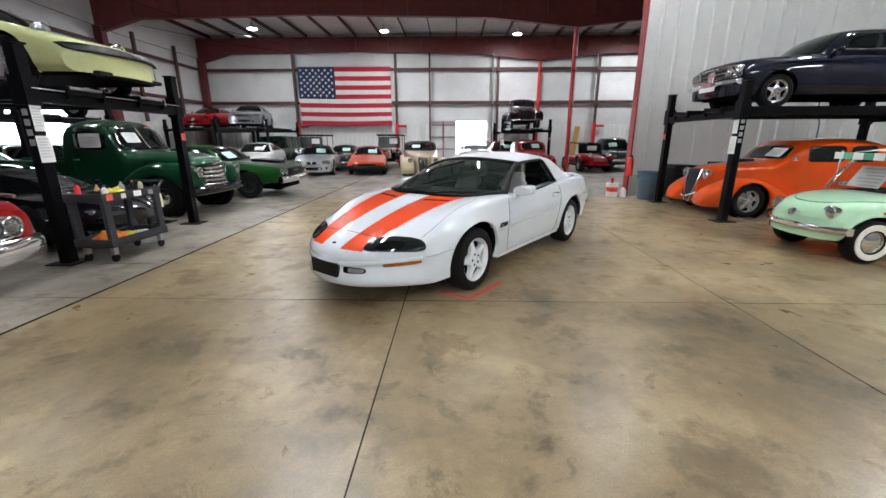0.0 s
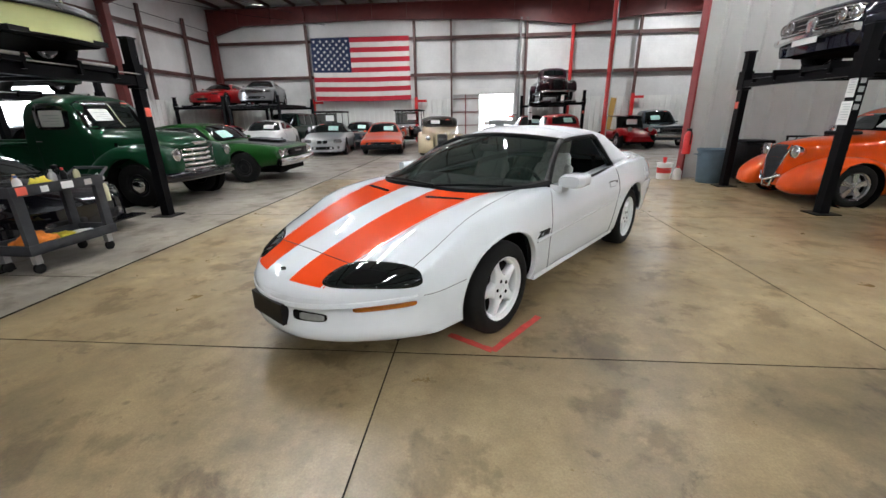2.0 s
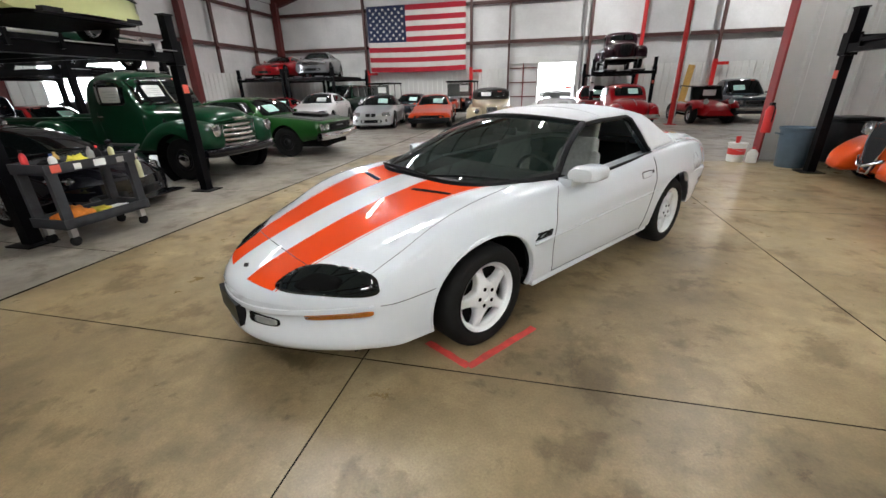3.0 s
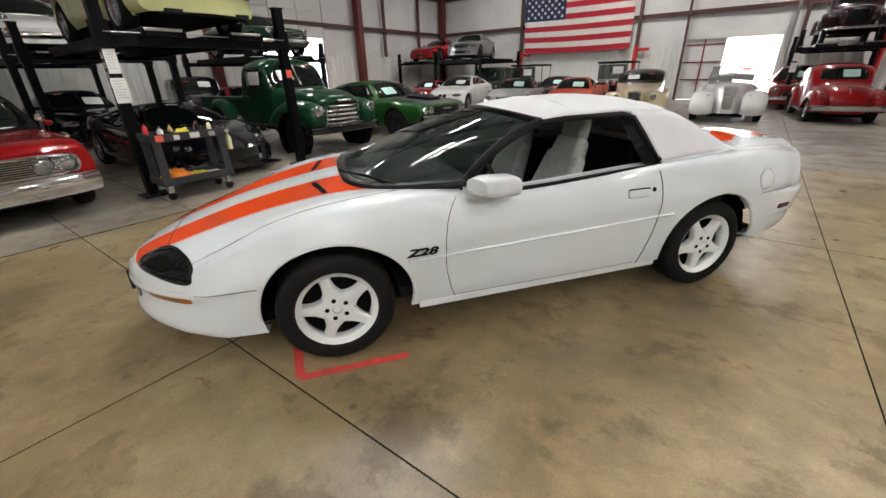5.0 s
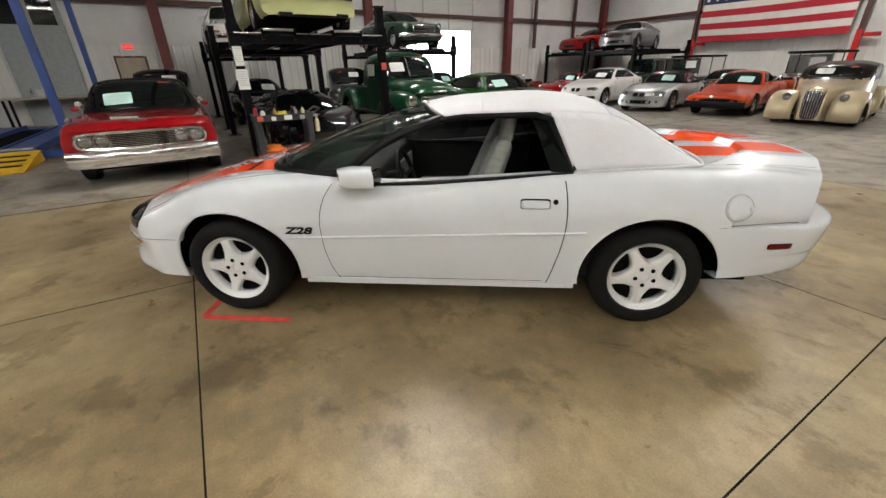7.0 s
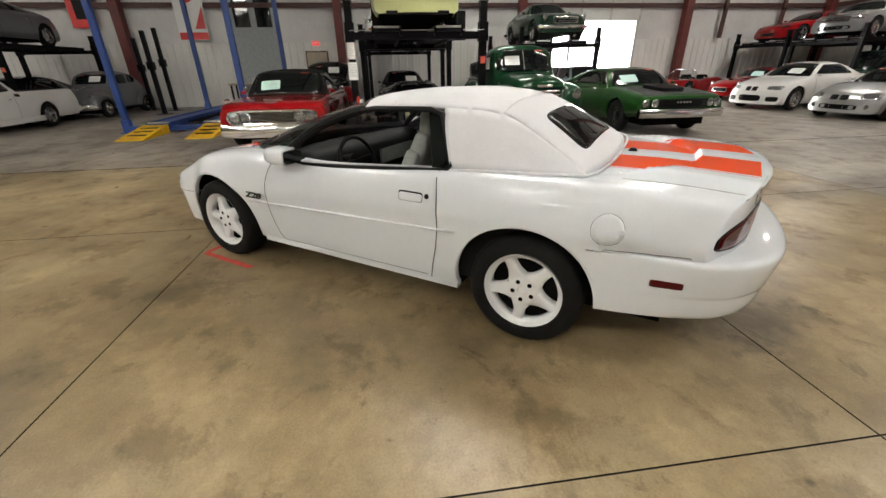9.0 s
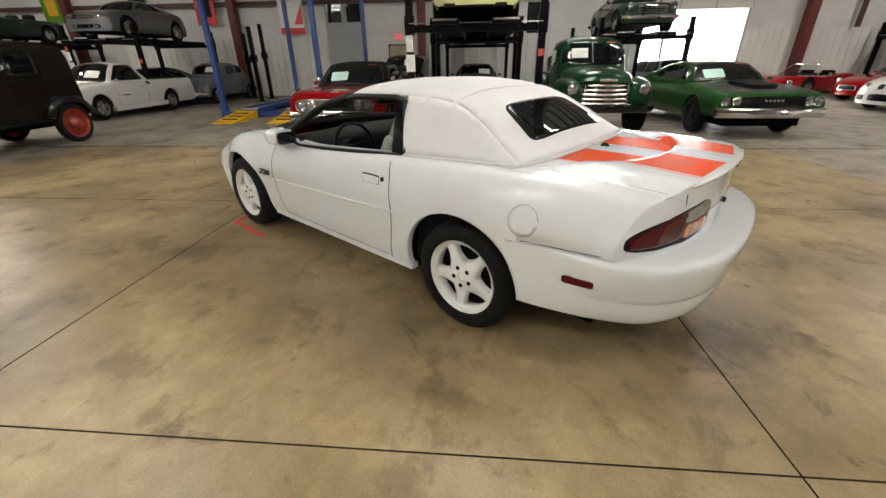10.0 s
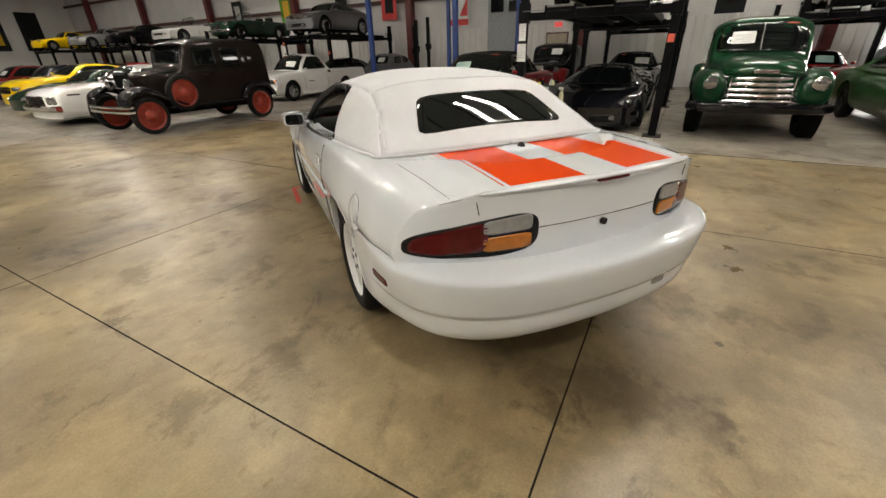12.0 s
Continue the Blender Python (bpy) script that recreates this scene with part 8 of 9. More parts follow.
gcar("pickup_truck", "slate grey compact pickup beside the partition", south(8.5, 21.2), P_SLATE, L=4.9, W=1.75, fo=.85, wb=2.9, wr=.33, top=[(0, .8), (.1, .9), (1.3, 1.0), (2.8, 1.02), (4.8, 1.02), (4.9, .9)], cab=(1.25, 1.85, 2.6, 2.95), H=1.6, yr=.58, plan=FLAT, zb=.32,
     lamps=(('rect', .62, .72, .14, .08),), grille=(.42, .62, .78, M_BLACK, 3, M_CHROME), bumper=(.5, .08, M_CHROME, .08), paper=(M_TEALPAPER, -.2))
# behind the first row


def touring(label, m, roofm, paper=True):
    """A boxy open tourer of the teens with a cloth roof on posts and an upright windscreen."""
    c = thing("vintage_car", label, "car", m)
    bm = loft([.55 - .1 * i for i in range(33)], lambda x: [(0, 1.05 if x > -.6 else (1.0)), (.2, 1.04 if x > -.6 else .99), (.32 if x > -.55 else .62, .95), (.34 if x > -.55 else .66, .75), (.34 if x > -.55 else .64, .55)], n=10)
    part("body", bm, P_BLACK, c, smooth=True)
    part("radiator", rounded(.52, .60, -.26, .26, .55, 1.10, .03), M_CHROME, c, smooth=True)
    part("roof", rounded(-2.6, -.55, -.68, .68, 1.72, 1.80, .035), roofm, c, smooth=True)
    part("windscreen", bx(-.66, -.64, -.58, .58, 1.08, 1.68), M_GLASS, c)
    part("windscreen_frame", tube(B(), [(-.65, -.6, 1.0), (-.65, -.6, 1.72), (-.65, .6, 1.72), (-.65, .6, 1.0)], .02), M_BLACK, c)
    if paper:
        part("sheet", bx(-.635, -.63, .02, .45, 1.3, 1.58), M_PAPER, c)
    for s in (1, -1):
        for x in (-1.5, -2.55):
            part("roof_post", tube(B(), [(x, s * .62, .9), (x, s * .62, 1.74)], .02), M_BLACK, c)
        part("headlight", lathe(B(), [(0, -.1), (.08, -.04), (.1, 0), (.09, .02), (0, .03)], 'x', (.58, s * .42, .95), 16), M_CHROME, c, smooth=True)
        f = part("front_fender", fender([(.42, .6), (.2, .84), (-.15, .88), (-.45, .7), (-.75, .42)], .45, .78, .03, .06), P_BLACK, c, smooth=2)
        if s < 0:
            f.data.transform(Matrix.Diagonal((1, -1, 1, 1)))
        for x in (0, -2.55):
            wheel(c, x, s * .68, .38, "touring", .38, .1, .29, 'wire', M_BLACK)
    part("axle", tube(B(), [(0, -.6, .38), (0, .6, .38)], .03), M_UNDER, c)
    part("axle", tube(B(), [(-2.55, -.6, .38), (-2.55, .6, .38)], .03), M_UNDER, c)
    part("chassis", bx(-2.7, .5, -.35, .35, .4, .58), M_UNDER, c)
    return c


touring("black open tourer of the twenties with a raised cloth roof", south(-7.9, 22.3), M_BLACKTOP)
touring("black open tourer with a dark raised roof near the flag", south(-3.55, 22.2), M_BLACKTOP)
gcar("compact_car", "dark slate fastback coupe in the second row", south(-6.0, 21.6), P_SLATE, L=4.3, W=1.65, top=[(0, .62), (.1, .72), (1.3, .85), (4.2, .9), (4.3, .7)], cab=(1.3, 1.9, 2.7, 3.9), H=1.26, yr=.52, lamps=(('round', .56, .6, .08, .08),), paper=(M_TEALPAPER, .2), bumper=(.38, .05, M_CHROME, .06))
gcar("off_roader", "dark green boxy off-road car under the lift", south(-10.2, 22.6), P_DKGREEN, L=4.3, W=1.75, wr=.36, top=[(0, 1.0), (.06, 1.05), (1.3, 1.1), (4.3, 1.1)], cab=(1.2, 1.4, 3.9, 4.2), H=1.75, yr=.7, doors=3, plan=FLAT, sweep=(.04, .04), zb=.4, lamps=(('round', .55, .8, .09, .09),), grille=(.4, .68, .92, M_BLACK, 4, M_GALV), bumper=(.55, .06, M_BLACK, .1))
gcar("sports_car", "bright red sports coupe parked on a lift", south(-14.0, 22.9, 2.15, 6), P_RED, L=4.4, W=1.8, top=[(0, .48), (.1, .6), (.7, .74), (1.6, .85), (4.3, .92), (4.4, .7)], cab=(1.55, 2.35, 2.9, 4.0), H=1.22, yr=.5, zb=.16, lamps=(('dark', .6, .58, .16, .05), ('dark', 0, .3, .4, .06)), sweep=(.35, .2), wheelstyle=('star', M_ALLOY, .22))


def fastback(label, m, col=None):
    return gcar("coupe_car", label, m, col or P_GREY, L=4.06, W=1.77, fo=.85, wb=2.4, wr=.335, top=[(0, .58), (.06, .70), (.5, .82), (1.3, .92), (3.5, .98), (4.0, .86), (4.06, .7)], cab=(1.2, 1.95, 2.6, 3.9), H=1.31, yr=.52, zb=.2,
                lamps=(('rect', .62, .66, .14, .07), ('dark', 0, .34, .5, .06)), grille=(.42, .54, .70, M_BLACK, 5, M_CHROME), wheelstyle=('five', M_ALLOY, .23), sweep=(.25, .2))


fastback("grey silver fastback coupe with a slatted grille parked on a lift", south(-11.35, 22.9, 2.15, 14), paint("grey_silver_paint", (0.2, 0.205, 0.215), 0.3, 0.5))
fastback("silver-grey fastback coupe parked on a lift by the wall", pose(-11.0, -6.62, 2.25))


def stakebed_extra(car, skin):
    bm = B()
    for s in (1, -1):
        box(bm, -3.6, -1.95, s * .62 - .03, s * .62 + .03, .6, 1.05)
    box(bm, -3.63, -3.57, -.62, .62, .6, 1.05)
    box(bm, -3.6, -1.95, -.62, .62, .56, .62)
    part("cargo_bed", bm, P_BLACK, car, bevel=.008)


vcar("pickup_truck", "glossy black vintage pickup parked high on a lift", south(3.85, 22.9, 2.05), paint("black_cherry_paint", (0.02, 0.006, 0.01)), top=[(.60, .85), (.5, 1.05), (.2, 1.12), (-.6, 1.18), (-.75, 1.3), (-.95, 1.55), (-1.2, 1.64), (-1.7, 1.62), (-1.9, 1.4), (-1.94, 1.0)],
     wid=[(.6, .3), (.3, .45), (-.6, .64), (-1.2, .70), (-1.94, .66)], zb=.45, wb=2.85, wr=.36, W=1.75, fpath=[(.55, .45), (.55, .70), (.35, .88), (.05, .92), (-.35, .8), (-.7, .48)], rpath=[(-2.4, .45), (-2.5, .72), (-2.85, .9), (-3.2, .7), (-3.3, .45)],
     fy=(.40, .88), ry=(.60, .88), wind=(-.68, 1.26, -.9, 1.52, .52, .46), side=((-1.0, -1.6, 1.2, 1.5),), lamps=(.5, .6, .85, .09), grille=(.2, .26, .55, 1.0, M_BLACK, 7, M_BLACK), bumper=(.72, .45, .78, .03), extra=stakebed_extra, tread=.7)

# ---- cars: south-west ----


def model_a_extra(car, skin):
    sp = thing_part("spare_wheel", car)
    lathe_t = wheel_meshes("wire.37red", .37, .13, .28, 'wire', M_REDRIM)
    for s in (1, -1):
        for me, nm in zip(lathe_t, ("tyre", "rim", "hub")):
            o = new(nm, me)
            o.parent = sp
            o.matrix_basis = pose(-.78, s * .80, .76, 0, 0, 0 if s > 0 else 180)
    for z in (.47, .56):
        part("bumper_bar", tube(B(), smooth_line([(.30, -.80, z), (.43, -.7, z), (.47, 0, z), (.43, .7, z), (.30, .80, z)], 16), .02, 8, flat=1.5), M_CHROME, car, smooth=True)
    part("radiator_shell", rounded(-.06, .0, -.29, .29, .60, 1.21, .05), M_BLACK, car, smooth=True)
    part("radiator_core", rounded(-.01, .015, -.23, .23, .66, 1.15, .01), M_UNDER, car)
    part("lamp_bar", tube(B(), [(.04, -.5, .94), (.06, 0, .89), (.04, .5, .94)], .014), M_CHROME, car)
    part("sun_visor", bx(-1.14, -.97, -.58, .58, 1.71, 1.73), M_BLACK, car, bevel=.006)
    part("roof_cover", decal(skin, [(-1.2, .60, 3), (-1.2, -.60, 3), (-3.05, -.60, 3), (-3.05, .60, 3)], (0, 0, -1), .006, 12, 5, 44, .02), M_BLACKTOP, car, "black cloth roof insert", smooth=2)
    for s in (1, -1):
        for x in (-1.14, -1.86, -2.54):
            part("door_seam", seam(skin, [(x, s * 2, 1.72 - .1 * i) for i in range(11)], (0, -s, 0), .004), M_BLACK, car)
        part("belt_moulding", tube(B(), [p + Vector((0, s * .004, 0)) for p in [skin.ray_cast(Vector((.1 - .25 * i, s * 2, 1.17)), Vector((0, -s, 0)))[0] for i in range(13)] if p is not None], .01, 6), P_BLACK, car)
        part("handle", tube(B(), [(-1.5, s * .73, 1.1), (-1.38, s * .73, 1.1)], .014), M_CHROME, car)


vcar("vintage_car", "dark brown twenties sedan with black fenders and orange-red wire wheels", pose(-1.38, -2.72, 0), P_BROWN, top=[(-.04, 1.17), (-.2, 1.19), (-.98, 1.25), (-1.03, 1.36), (-1.08, 1.66), (-1.14, 1.77), (-1.3, 1.82), (-1.7, 1.85), (-2.6, 1.86), (-3.08, 1.83), (-3.2, 1.72), (-3.25, 1.4), (-3.27, 1.0)],
     wid=[(-.04, .29), (-.3, .34), (-.85, .50), (-1.03, .62), (-1.4, .68), (-2.8, .69), (-3.27, .62)], zb=.46, wb=2.74, wr=.37, W=1.72, fpath=[(.42, .58), (.36, .78), (.1, .90), (-.2, .86), (-.5, .68), (-.95, .46)], rpath=[(-2.25, .5), (-2.4, .74), (-2.68, .86), (-3.0, .82), (-3.2, .62), (-3.25, .5)],
     fy=(.42, .85), ry=(.6, .85), fcol=P_BLACK, wind=(-1.01, 1.33, -1.08, 1.66, .52, .52), side=((-1.26, -1.80, 1.26, 1.67), (-1.92, -2.46, 1.26, 1.67)), lamps=(.10, .40, .97, .115), wheelstyle=('wire', M_REDRIM, .28), rear=(.28, 1.35, 1.62), extra=model_a_extra, flat=.05, crown=.05, skirt=.1, tread=.74)


def poncho_extra(car, skin, X):
    part("script_bar", decal(skin, [(X(.62), 2, .70), (X(.36), 2, .70), (X(.36), 2, .735), (X(.62), 2, .735)], (0, -1, 0), .006, 6, 1, 16), M_BLACK, car)


gcar("muscle_car", "white seventies muscle coupe with a split grille", pose(-1.95, -6.15, 0), P_WHITE, L=5.2, W=1.95, fo=1.05, wb=2.9, wr=.34, top=[(0, .66), (.06, .76), (.4, .86), (1.6, .94), (5.0, .94), (5.2, .8)], sh=[(0, .64), (.1, .76), (1.6, .88), (5.2, .8)], sweep=(.18, .1), plan=FLAT, cab=(1.6, 2.3, 3.2, 4.2), H=1.34, yr=.6,
     lamps=(('rect', .72, .60, .15, .09),), grille=(.5, .48, .70, M_BLACK, 4, M_CHROME), bumper=(.42, .07, M_CHROME, .12), extra=poncho_extra, paper=(M_PAPER, .2))
gcar("sports_car", "dark green low sports car in the far row", pose(-2.2, -9.2, 0), P_DKGREEN, L=4.5, W=1.85, top=[(0, .5), (.1, .6), (.7, .78), (1.5, .88), (4.4, .9), (4.5, .7)], cab=(1.5, 2.2, 2.8, 3.9), H=1.22, yr=.52, lamps=(('rect', .62, .52, .15, .05),), **MODERN)
gcar("muscle_car", "signal yellow modern muscle coupe in the far row", pose(-2.9, -12.2, 0), P_YELLOW, L=4.9, W=1.92, top=[(0, .68), (.08, .80), (.5, .95), (1.5, 1.02), (4.8, 1.05), (4.9, .8)], cab=(1.5, 2.3, 3.2, 4.4), H=1.40, yr=.56, wr=.36, lamps=(('rect', .68, .68, .12, .06),), grille=(.5, .55, .74, M_BLACK, 4, M_BLACK), wheelstyle=('five', M_BLACK, .26), **MODERN)
gcar("convertible_car", "white convertible with a light interior behind the brown sedan", pose(-4.2, -8.2, 0), P_WHITE, L=4.6, W=1.8, top=[(0, .65), (.1, .75), (1.5, .9), (4.5, .9), (4.6, .7)], cab=(1.5, 2.1, 3.0, 3.6), H=1.38, yr=.56, lamps=(('rect', .6, .6, .14, .06),), **MODERN)
for k, (x, y, col, lab) in enumerate(((-6.5, -11.5, P_MAROON, "maroon sedan in the far row"), (-6.0, -15.0, P_RED, "red coupe in the far row of cars"), (-6.5, -18.5, P_BLACK, "black sedan in the far row of cars"), (-5.5, -22.0, P_SILVER, "silver sedan in the far row of cars"),
                                      (-3.5, -15.8, P_NAVY, "dark blue coupe in the far row"), (-3.5, -19.5, P_MAROON, "dark red coupe in the far row"))):
    gcar("coupe_car", lab, pose(x, y, 0), col, L=4.6, W=1.78, top=[(0, .62), (.1, .74), (1.4, .88), (4.5, .92), (4.6, .7)], cab=(1.4, 2.1, 3.1, 4.0), H=1.38, yr=.56, lamps=(('rect', .62, .62, .13, .06),), grille=(.4, .5, .64, M_BLACK, 3, M_CHROME), paper=(M_PAPER, .2) if k % 2 else None, **MODERN)


def s10_extra(car, skin, X):
    part("bed_opening", decal(skin, [(X(2.95), .66, 2), (X(2.95), -.66, 2), (X(4.75), -.66, 2), (X(4.75), .66, 2)], (0, 0, -1), .004, 14, 3, 40), M_UNDER, car)
    for s in (1, -1):
        part("script_bar", decal(skin, [(X(1.55), s * 2, .60), (X(1.85), s * 2, .60), (X(1.85), s * 2, .625), (X(1.55), s * 2, .625)], (0, -s, 0), .005, 8, 1, 14), M_BLACK, car)
        part("side_skirt", bx(X(3.3), X(1.2), min(s * .80, s * .87), max(s * .80, s * .87), .20, .34), P_WHITE, car, bevel=.02)
        part("door_pull", decal(skin, [(X(2.62), s * 2, .87), (X(2.78), s * 2, .87), (X(2.78), s * 2, .95), (X(2.62), s * 2, .95)], (0, -s, 0), .006, 6, 1, 18), M_BLACK, car)


gcar("pickup_truck", "lowered white compact pickup with alloy wheels", pose(-7.5, -5.27, 0, 0, 0, -1), P_WHITE, L=4.85, W=1.74, fo=.80, wb=2.75, wr=.325, top=[(0, .72), (.06, .82), (.4, .90), (1.2, .98), (2.85, 1.0), (4.8, 1.0), (4.85, .9)], sh=[(0, .7), (.1, .8), (1.2, .93), (4.8, .96), (4.85, .88)], sweep=(.14, .04), plan=FLAT, zb=.24,
     cab=(1.15, 1.80, 2.45, 2.92), H=1.53, yr=.58, lamps=(('rect', .62, .66, .13, .07), ('amber', .78, .66, .04, .07)), grille=(.42, .58, .72, M_BLACK, 2, M_CHROME), bumper=(.40, .08, P_WHITE, .06), wheelstyle=('five', M_ALLOY, .21), paper=(M_PAPER, .25), extra=s10_extra)
gcar("coupe_car", "black coupe parked under the lift by the wall", pose(-11.2, -6.7, 0), P_BLACK, L=4.5, W=1.78, top=[(0, .6), (.1, .72), (1.4, .86), (4.4, .92), (4.5, .7)], cab=(1.4, 2.1, 3.0, 4.0), H=1.36, yr=.54, lamps=(('rect', .6, .6, .13, .05),), **MODERN)
gcar("convertible_car", "dark green open roadster with chrome lamps on a lift", pose(-11.0, SOUTH[1], 2.25), P_DKGREEN, L=4.0, W=1.54, fo=.75, wb=2.35, wr=.32, top=[(0, .58), (.06, .7), (.5, .8), (1.5, .86), (3.9, .84), (4.0, .6)], cab=(1.5, 1.75, 2.2, 3.1), H=1.18, yr=.52, open_top=True, lamps=(('round', .55, .66, .085, .085),), grille=(.34, .42, .6, M_BLACK, 4, M_CHROME), bumper=(.38, .05, M_CHROME, .08), wheelstyle=('multi', M_CHROME, .19), sweep=(.25, .2))
gcar("convertible_car", "white eighties open convertible on a lift", pose(-11.0, SOUTH[2], 2.25), P_WHITE, L=4.4, W=1.7, top=[(0, .55), (.05, .64), (.9, .76), (1.5, .84), (4.3, .88), (4.4, .7)], cab=(1.5, 1.85, 2.5, 3.3), H=1.22, yr=.54, open_top=True, lamps=(('dark', 0, .42, .6, .05),), plan=FLAT, sweep=(.12, .1))
gcar("sports_car", "black vintage sports car on a lift", pose(-11.0, SOUTH[3], 2.25), P_BLACK, L=4.3, W=1.7, top=[(0, .5), (.1, .62), (.8, .78), (1.5, .85), (4.2, .85), (4.3, .65)], cab=(1.5, 2.0, 2.6, 3.6), H=1.2, yr=.5, lamps=(('round', .58, .6, .09, .09),), **MODERN)
gcar("sports_car", "silver vintage sports car on a lift", pose(-11.0, SOUTH[4], 2.25), P_SILVER, L=4.3, W=1.7, top=[(0, .5), (.1, .62), (.8, .78), (1.5, .85), (4.2, .85), (4.3, .65)], cab=(1.5, 2.0, 2.6, 3.6), H=1.2, yr=.5, lamps=(('round', .58, .6, .09, .09),), **MODERN)
gcar("sports_car", "yellow vintage sports car on a lift", pose(-11.0, SOUTH[5], 2.25), P_YELLOW, L=4.2, W=1.7, top=[(0, .5), (.1, .62), (.8, .78), (1.5, .85), (4.1, .85), (4.2, .65)], cab=(1.5, 2.0, 2.6, 3.8), H=1.25, yr=.5, lamps=(('round', .58, .6, .09, .09),), **MODERN)

# ---- cart, bins, bucket, wall things ----
ct = thing("service_cart", "dark grey plastic service cart loaded with rags and bottles", "cart", pose(-4.40, 5.35, 0, 0, 0, 88))
for z0, z1, nm in ((.20, .30, "lower_tray"), (.76, .86, "upper_tray")):
    bm = B()
    box(bm, -.46, .46, -.25, .25, z0, z0 + .03)
    for a in (box(bm, -.46, .46, -.25, -.225, z0, z1), box(bm, -.46, .46, .225, .25, z0, z1), box(bm, -.46, -.435, -.225, .225, z0, z1), box(bm, .435, .46, -.225, .225, z0, z1)):
        pass
    part(nm, bm, M_CART, ct, bevel=.008)
for sx in (-1, 1):
    for sy in (-1, 1):
        part("leg", bx(sx * .40 - .045, sx * .40 + .045, sy * .215 - .025, sy * .215 + .025, .30, .76), M_CART, ct, bevel=.01)
        cs = part("caster", lathe(B(), [(0, .018), (.04, .018), (.052, .01), (.052, -.01), (.04, -.018), (0, -.018)], 'y', (sx * .38, sy * .18, .054), 20), M_RUBBER, ct, smooth=True)
        part("fork", bx(sx * .38 - .03, sx * .38 + .03, sy * .18 - .028, sy * .18 + .028, .10, .20), M_GALV, cs, bevel=.005)
part("handle", tube(B(), [(.46, -.22, .84), (.58, -.20, .92), (.58, .20, .92), (.46, .22, .84)], .018), M_CART, ct, smooth=True)
CM = pose(-4.40, 5.35, 0, 0, 0, 88)


def lump(name, label, cat, at, size, material, seed, rough=.35):
    """A crumpled soft heap."""
    bm = B()
    bmesh.ops.create_icosphere(bm, subdivisions=4, radius=1)
    for v in bm.verts:
        k = 1 + rough * noise.noise(v.co * 2.2 + Vector((seed, 0, 0))) + rough * .5 * noise.noise(v.co * 5.5 + Vector((0, seed, 0)))
        v.co = Vector((v.co.x * size[0] * k, v.co.y * size[1] * k, max(-.02, v.co.z * size[2] * k)))
    t = part(name, bm, material, None, smooth=2)
    t.matrix_basis = CM @ pose(*at)
    return tagged(t, label, cat)


lump("rag", "crumpled orange cleaning cloth on the lower tray", "cloth", (-.22, -.02, .24), (.19, .14, .13), M_RAG, 3.1)
lump("rag", "crumpled yellow cloth on the lower tray", "cloth", (.10, .05, .235), (.12, .10, .05), mat("yellow_cloth", (.7, .6, .06), .85, grain=.2), 5.2)
lump("rag", "yellow cloth on the cart top", "cloth", (.02, .0, .80), (.10, .08, .09), bpy.data.materials["yellow_cloth"], 7.7)
lump("rag", "dark greasy cloth on the cart top", "cloth", (-.2, .05, .80), (.12, .1, .07), M_BLACKTOP, 9.4)
lump("rag", "white folded towel on the lower tray", "towel", (.27, 0, .235), (.14, .12, .03), M_PAPER, 2.2, .2)


def bottle(label, at, h, r, body, cap):
    b = thing("bottle", label, "bottle", CM @ pose(*at), "bottles on the cart")
    part("body", lathe(B(), [(0, 0), (r, 0), (r, h * .62), (r * .8, h * .74), (r * .38, h * .84), (r * .38, h * .9), (0, h * .9)], 'z', n=18), body, b, smooth=True)
    part("cap", lathe(B(), [(r * .42, h * .86), (r * .42, h), (0, h)], 'z', n=14), cap, b, smooth=True)


M_CLEANER = mat("pale_yellow_fluid", (.62, .60, .38), .25, coat=.5, grain=.1)
for x, y, h, r, bmt, cm, lab in ((-.38, .12, .2, .03, M_REDPLASTIC, M_BLACK, "red spray bottle on the cart top"), (-.30, -.15, .16, .035, M_WHITEPLASTIC, M_BLUE, "white bottle with a blue cap on the cart"), (.16, -.12, .18, .03, M_BLACK, M_REDPLASTIC, "black bottle with a red cap on the cart"),
                                 (.24, .12, .15, .035, M_GALV, M_GALV, "small metal can on the cart top"), (.33, -.08, .17, .03, M_CLEANER, M_BLACK, "amber bottle on the cart top"), (-.08, .16, .14, .03, M_WOOD, M_WOOD, "wooden-handled brush on the cart top")):
    bottle(lab, (x, y, .79), h, r, bmt, cm)
sb = thing("spray_bottle", "pale spray bottle hung on the cart edge", "bottle", CM @ pose(.52, -.16, .55))
part("body", lathe(B(), [(0, 0), (.04, 0), (.04, .15), (.03, .19), (.015, .21), (.015, .24), (0, .24)], 'z', n=18), M_CLEANER, sb, smooth=True)
part("trigger", bx(-.05, .03, -.012, .012, .24, .275), M_WHITEPLASTIC, sb, bevel=.006)
part("hook", tube(B(), [(0, 0, .22), (-.03, 0, .32), (-.07, 0, .30)], .006), M_WHITEPLASTIC, sb)
for k, (x, w, h, mt) in enumerate(((-.36, .09, .075, M_REDTAG), (-.16, .07, .06, M_PAPER), (.06, .12, .07, M_PAPER), (.28, .08, .06, M_GALV))):
    st_ = part("sticker", bx(x - w / 2, x + w / 2, -.2525, -.2505, .775, .775 + h), mt, ct)

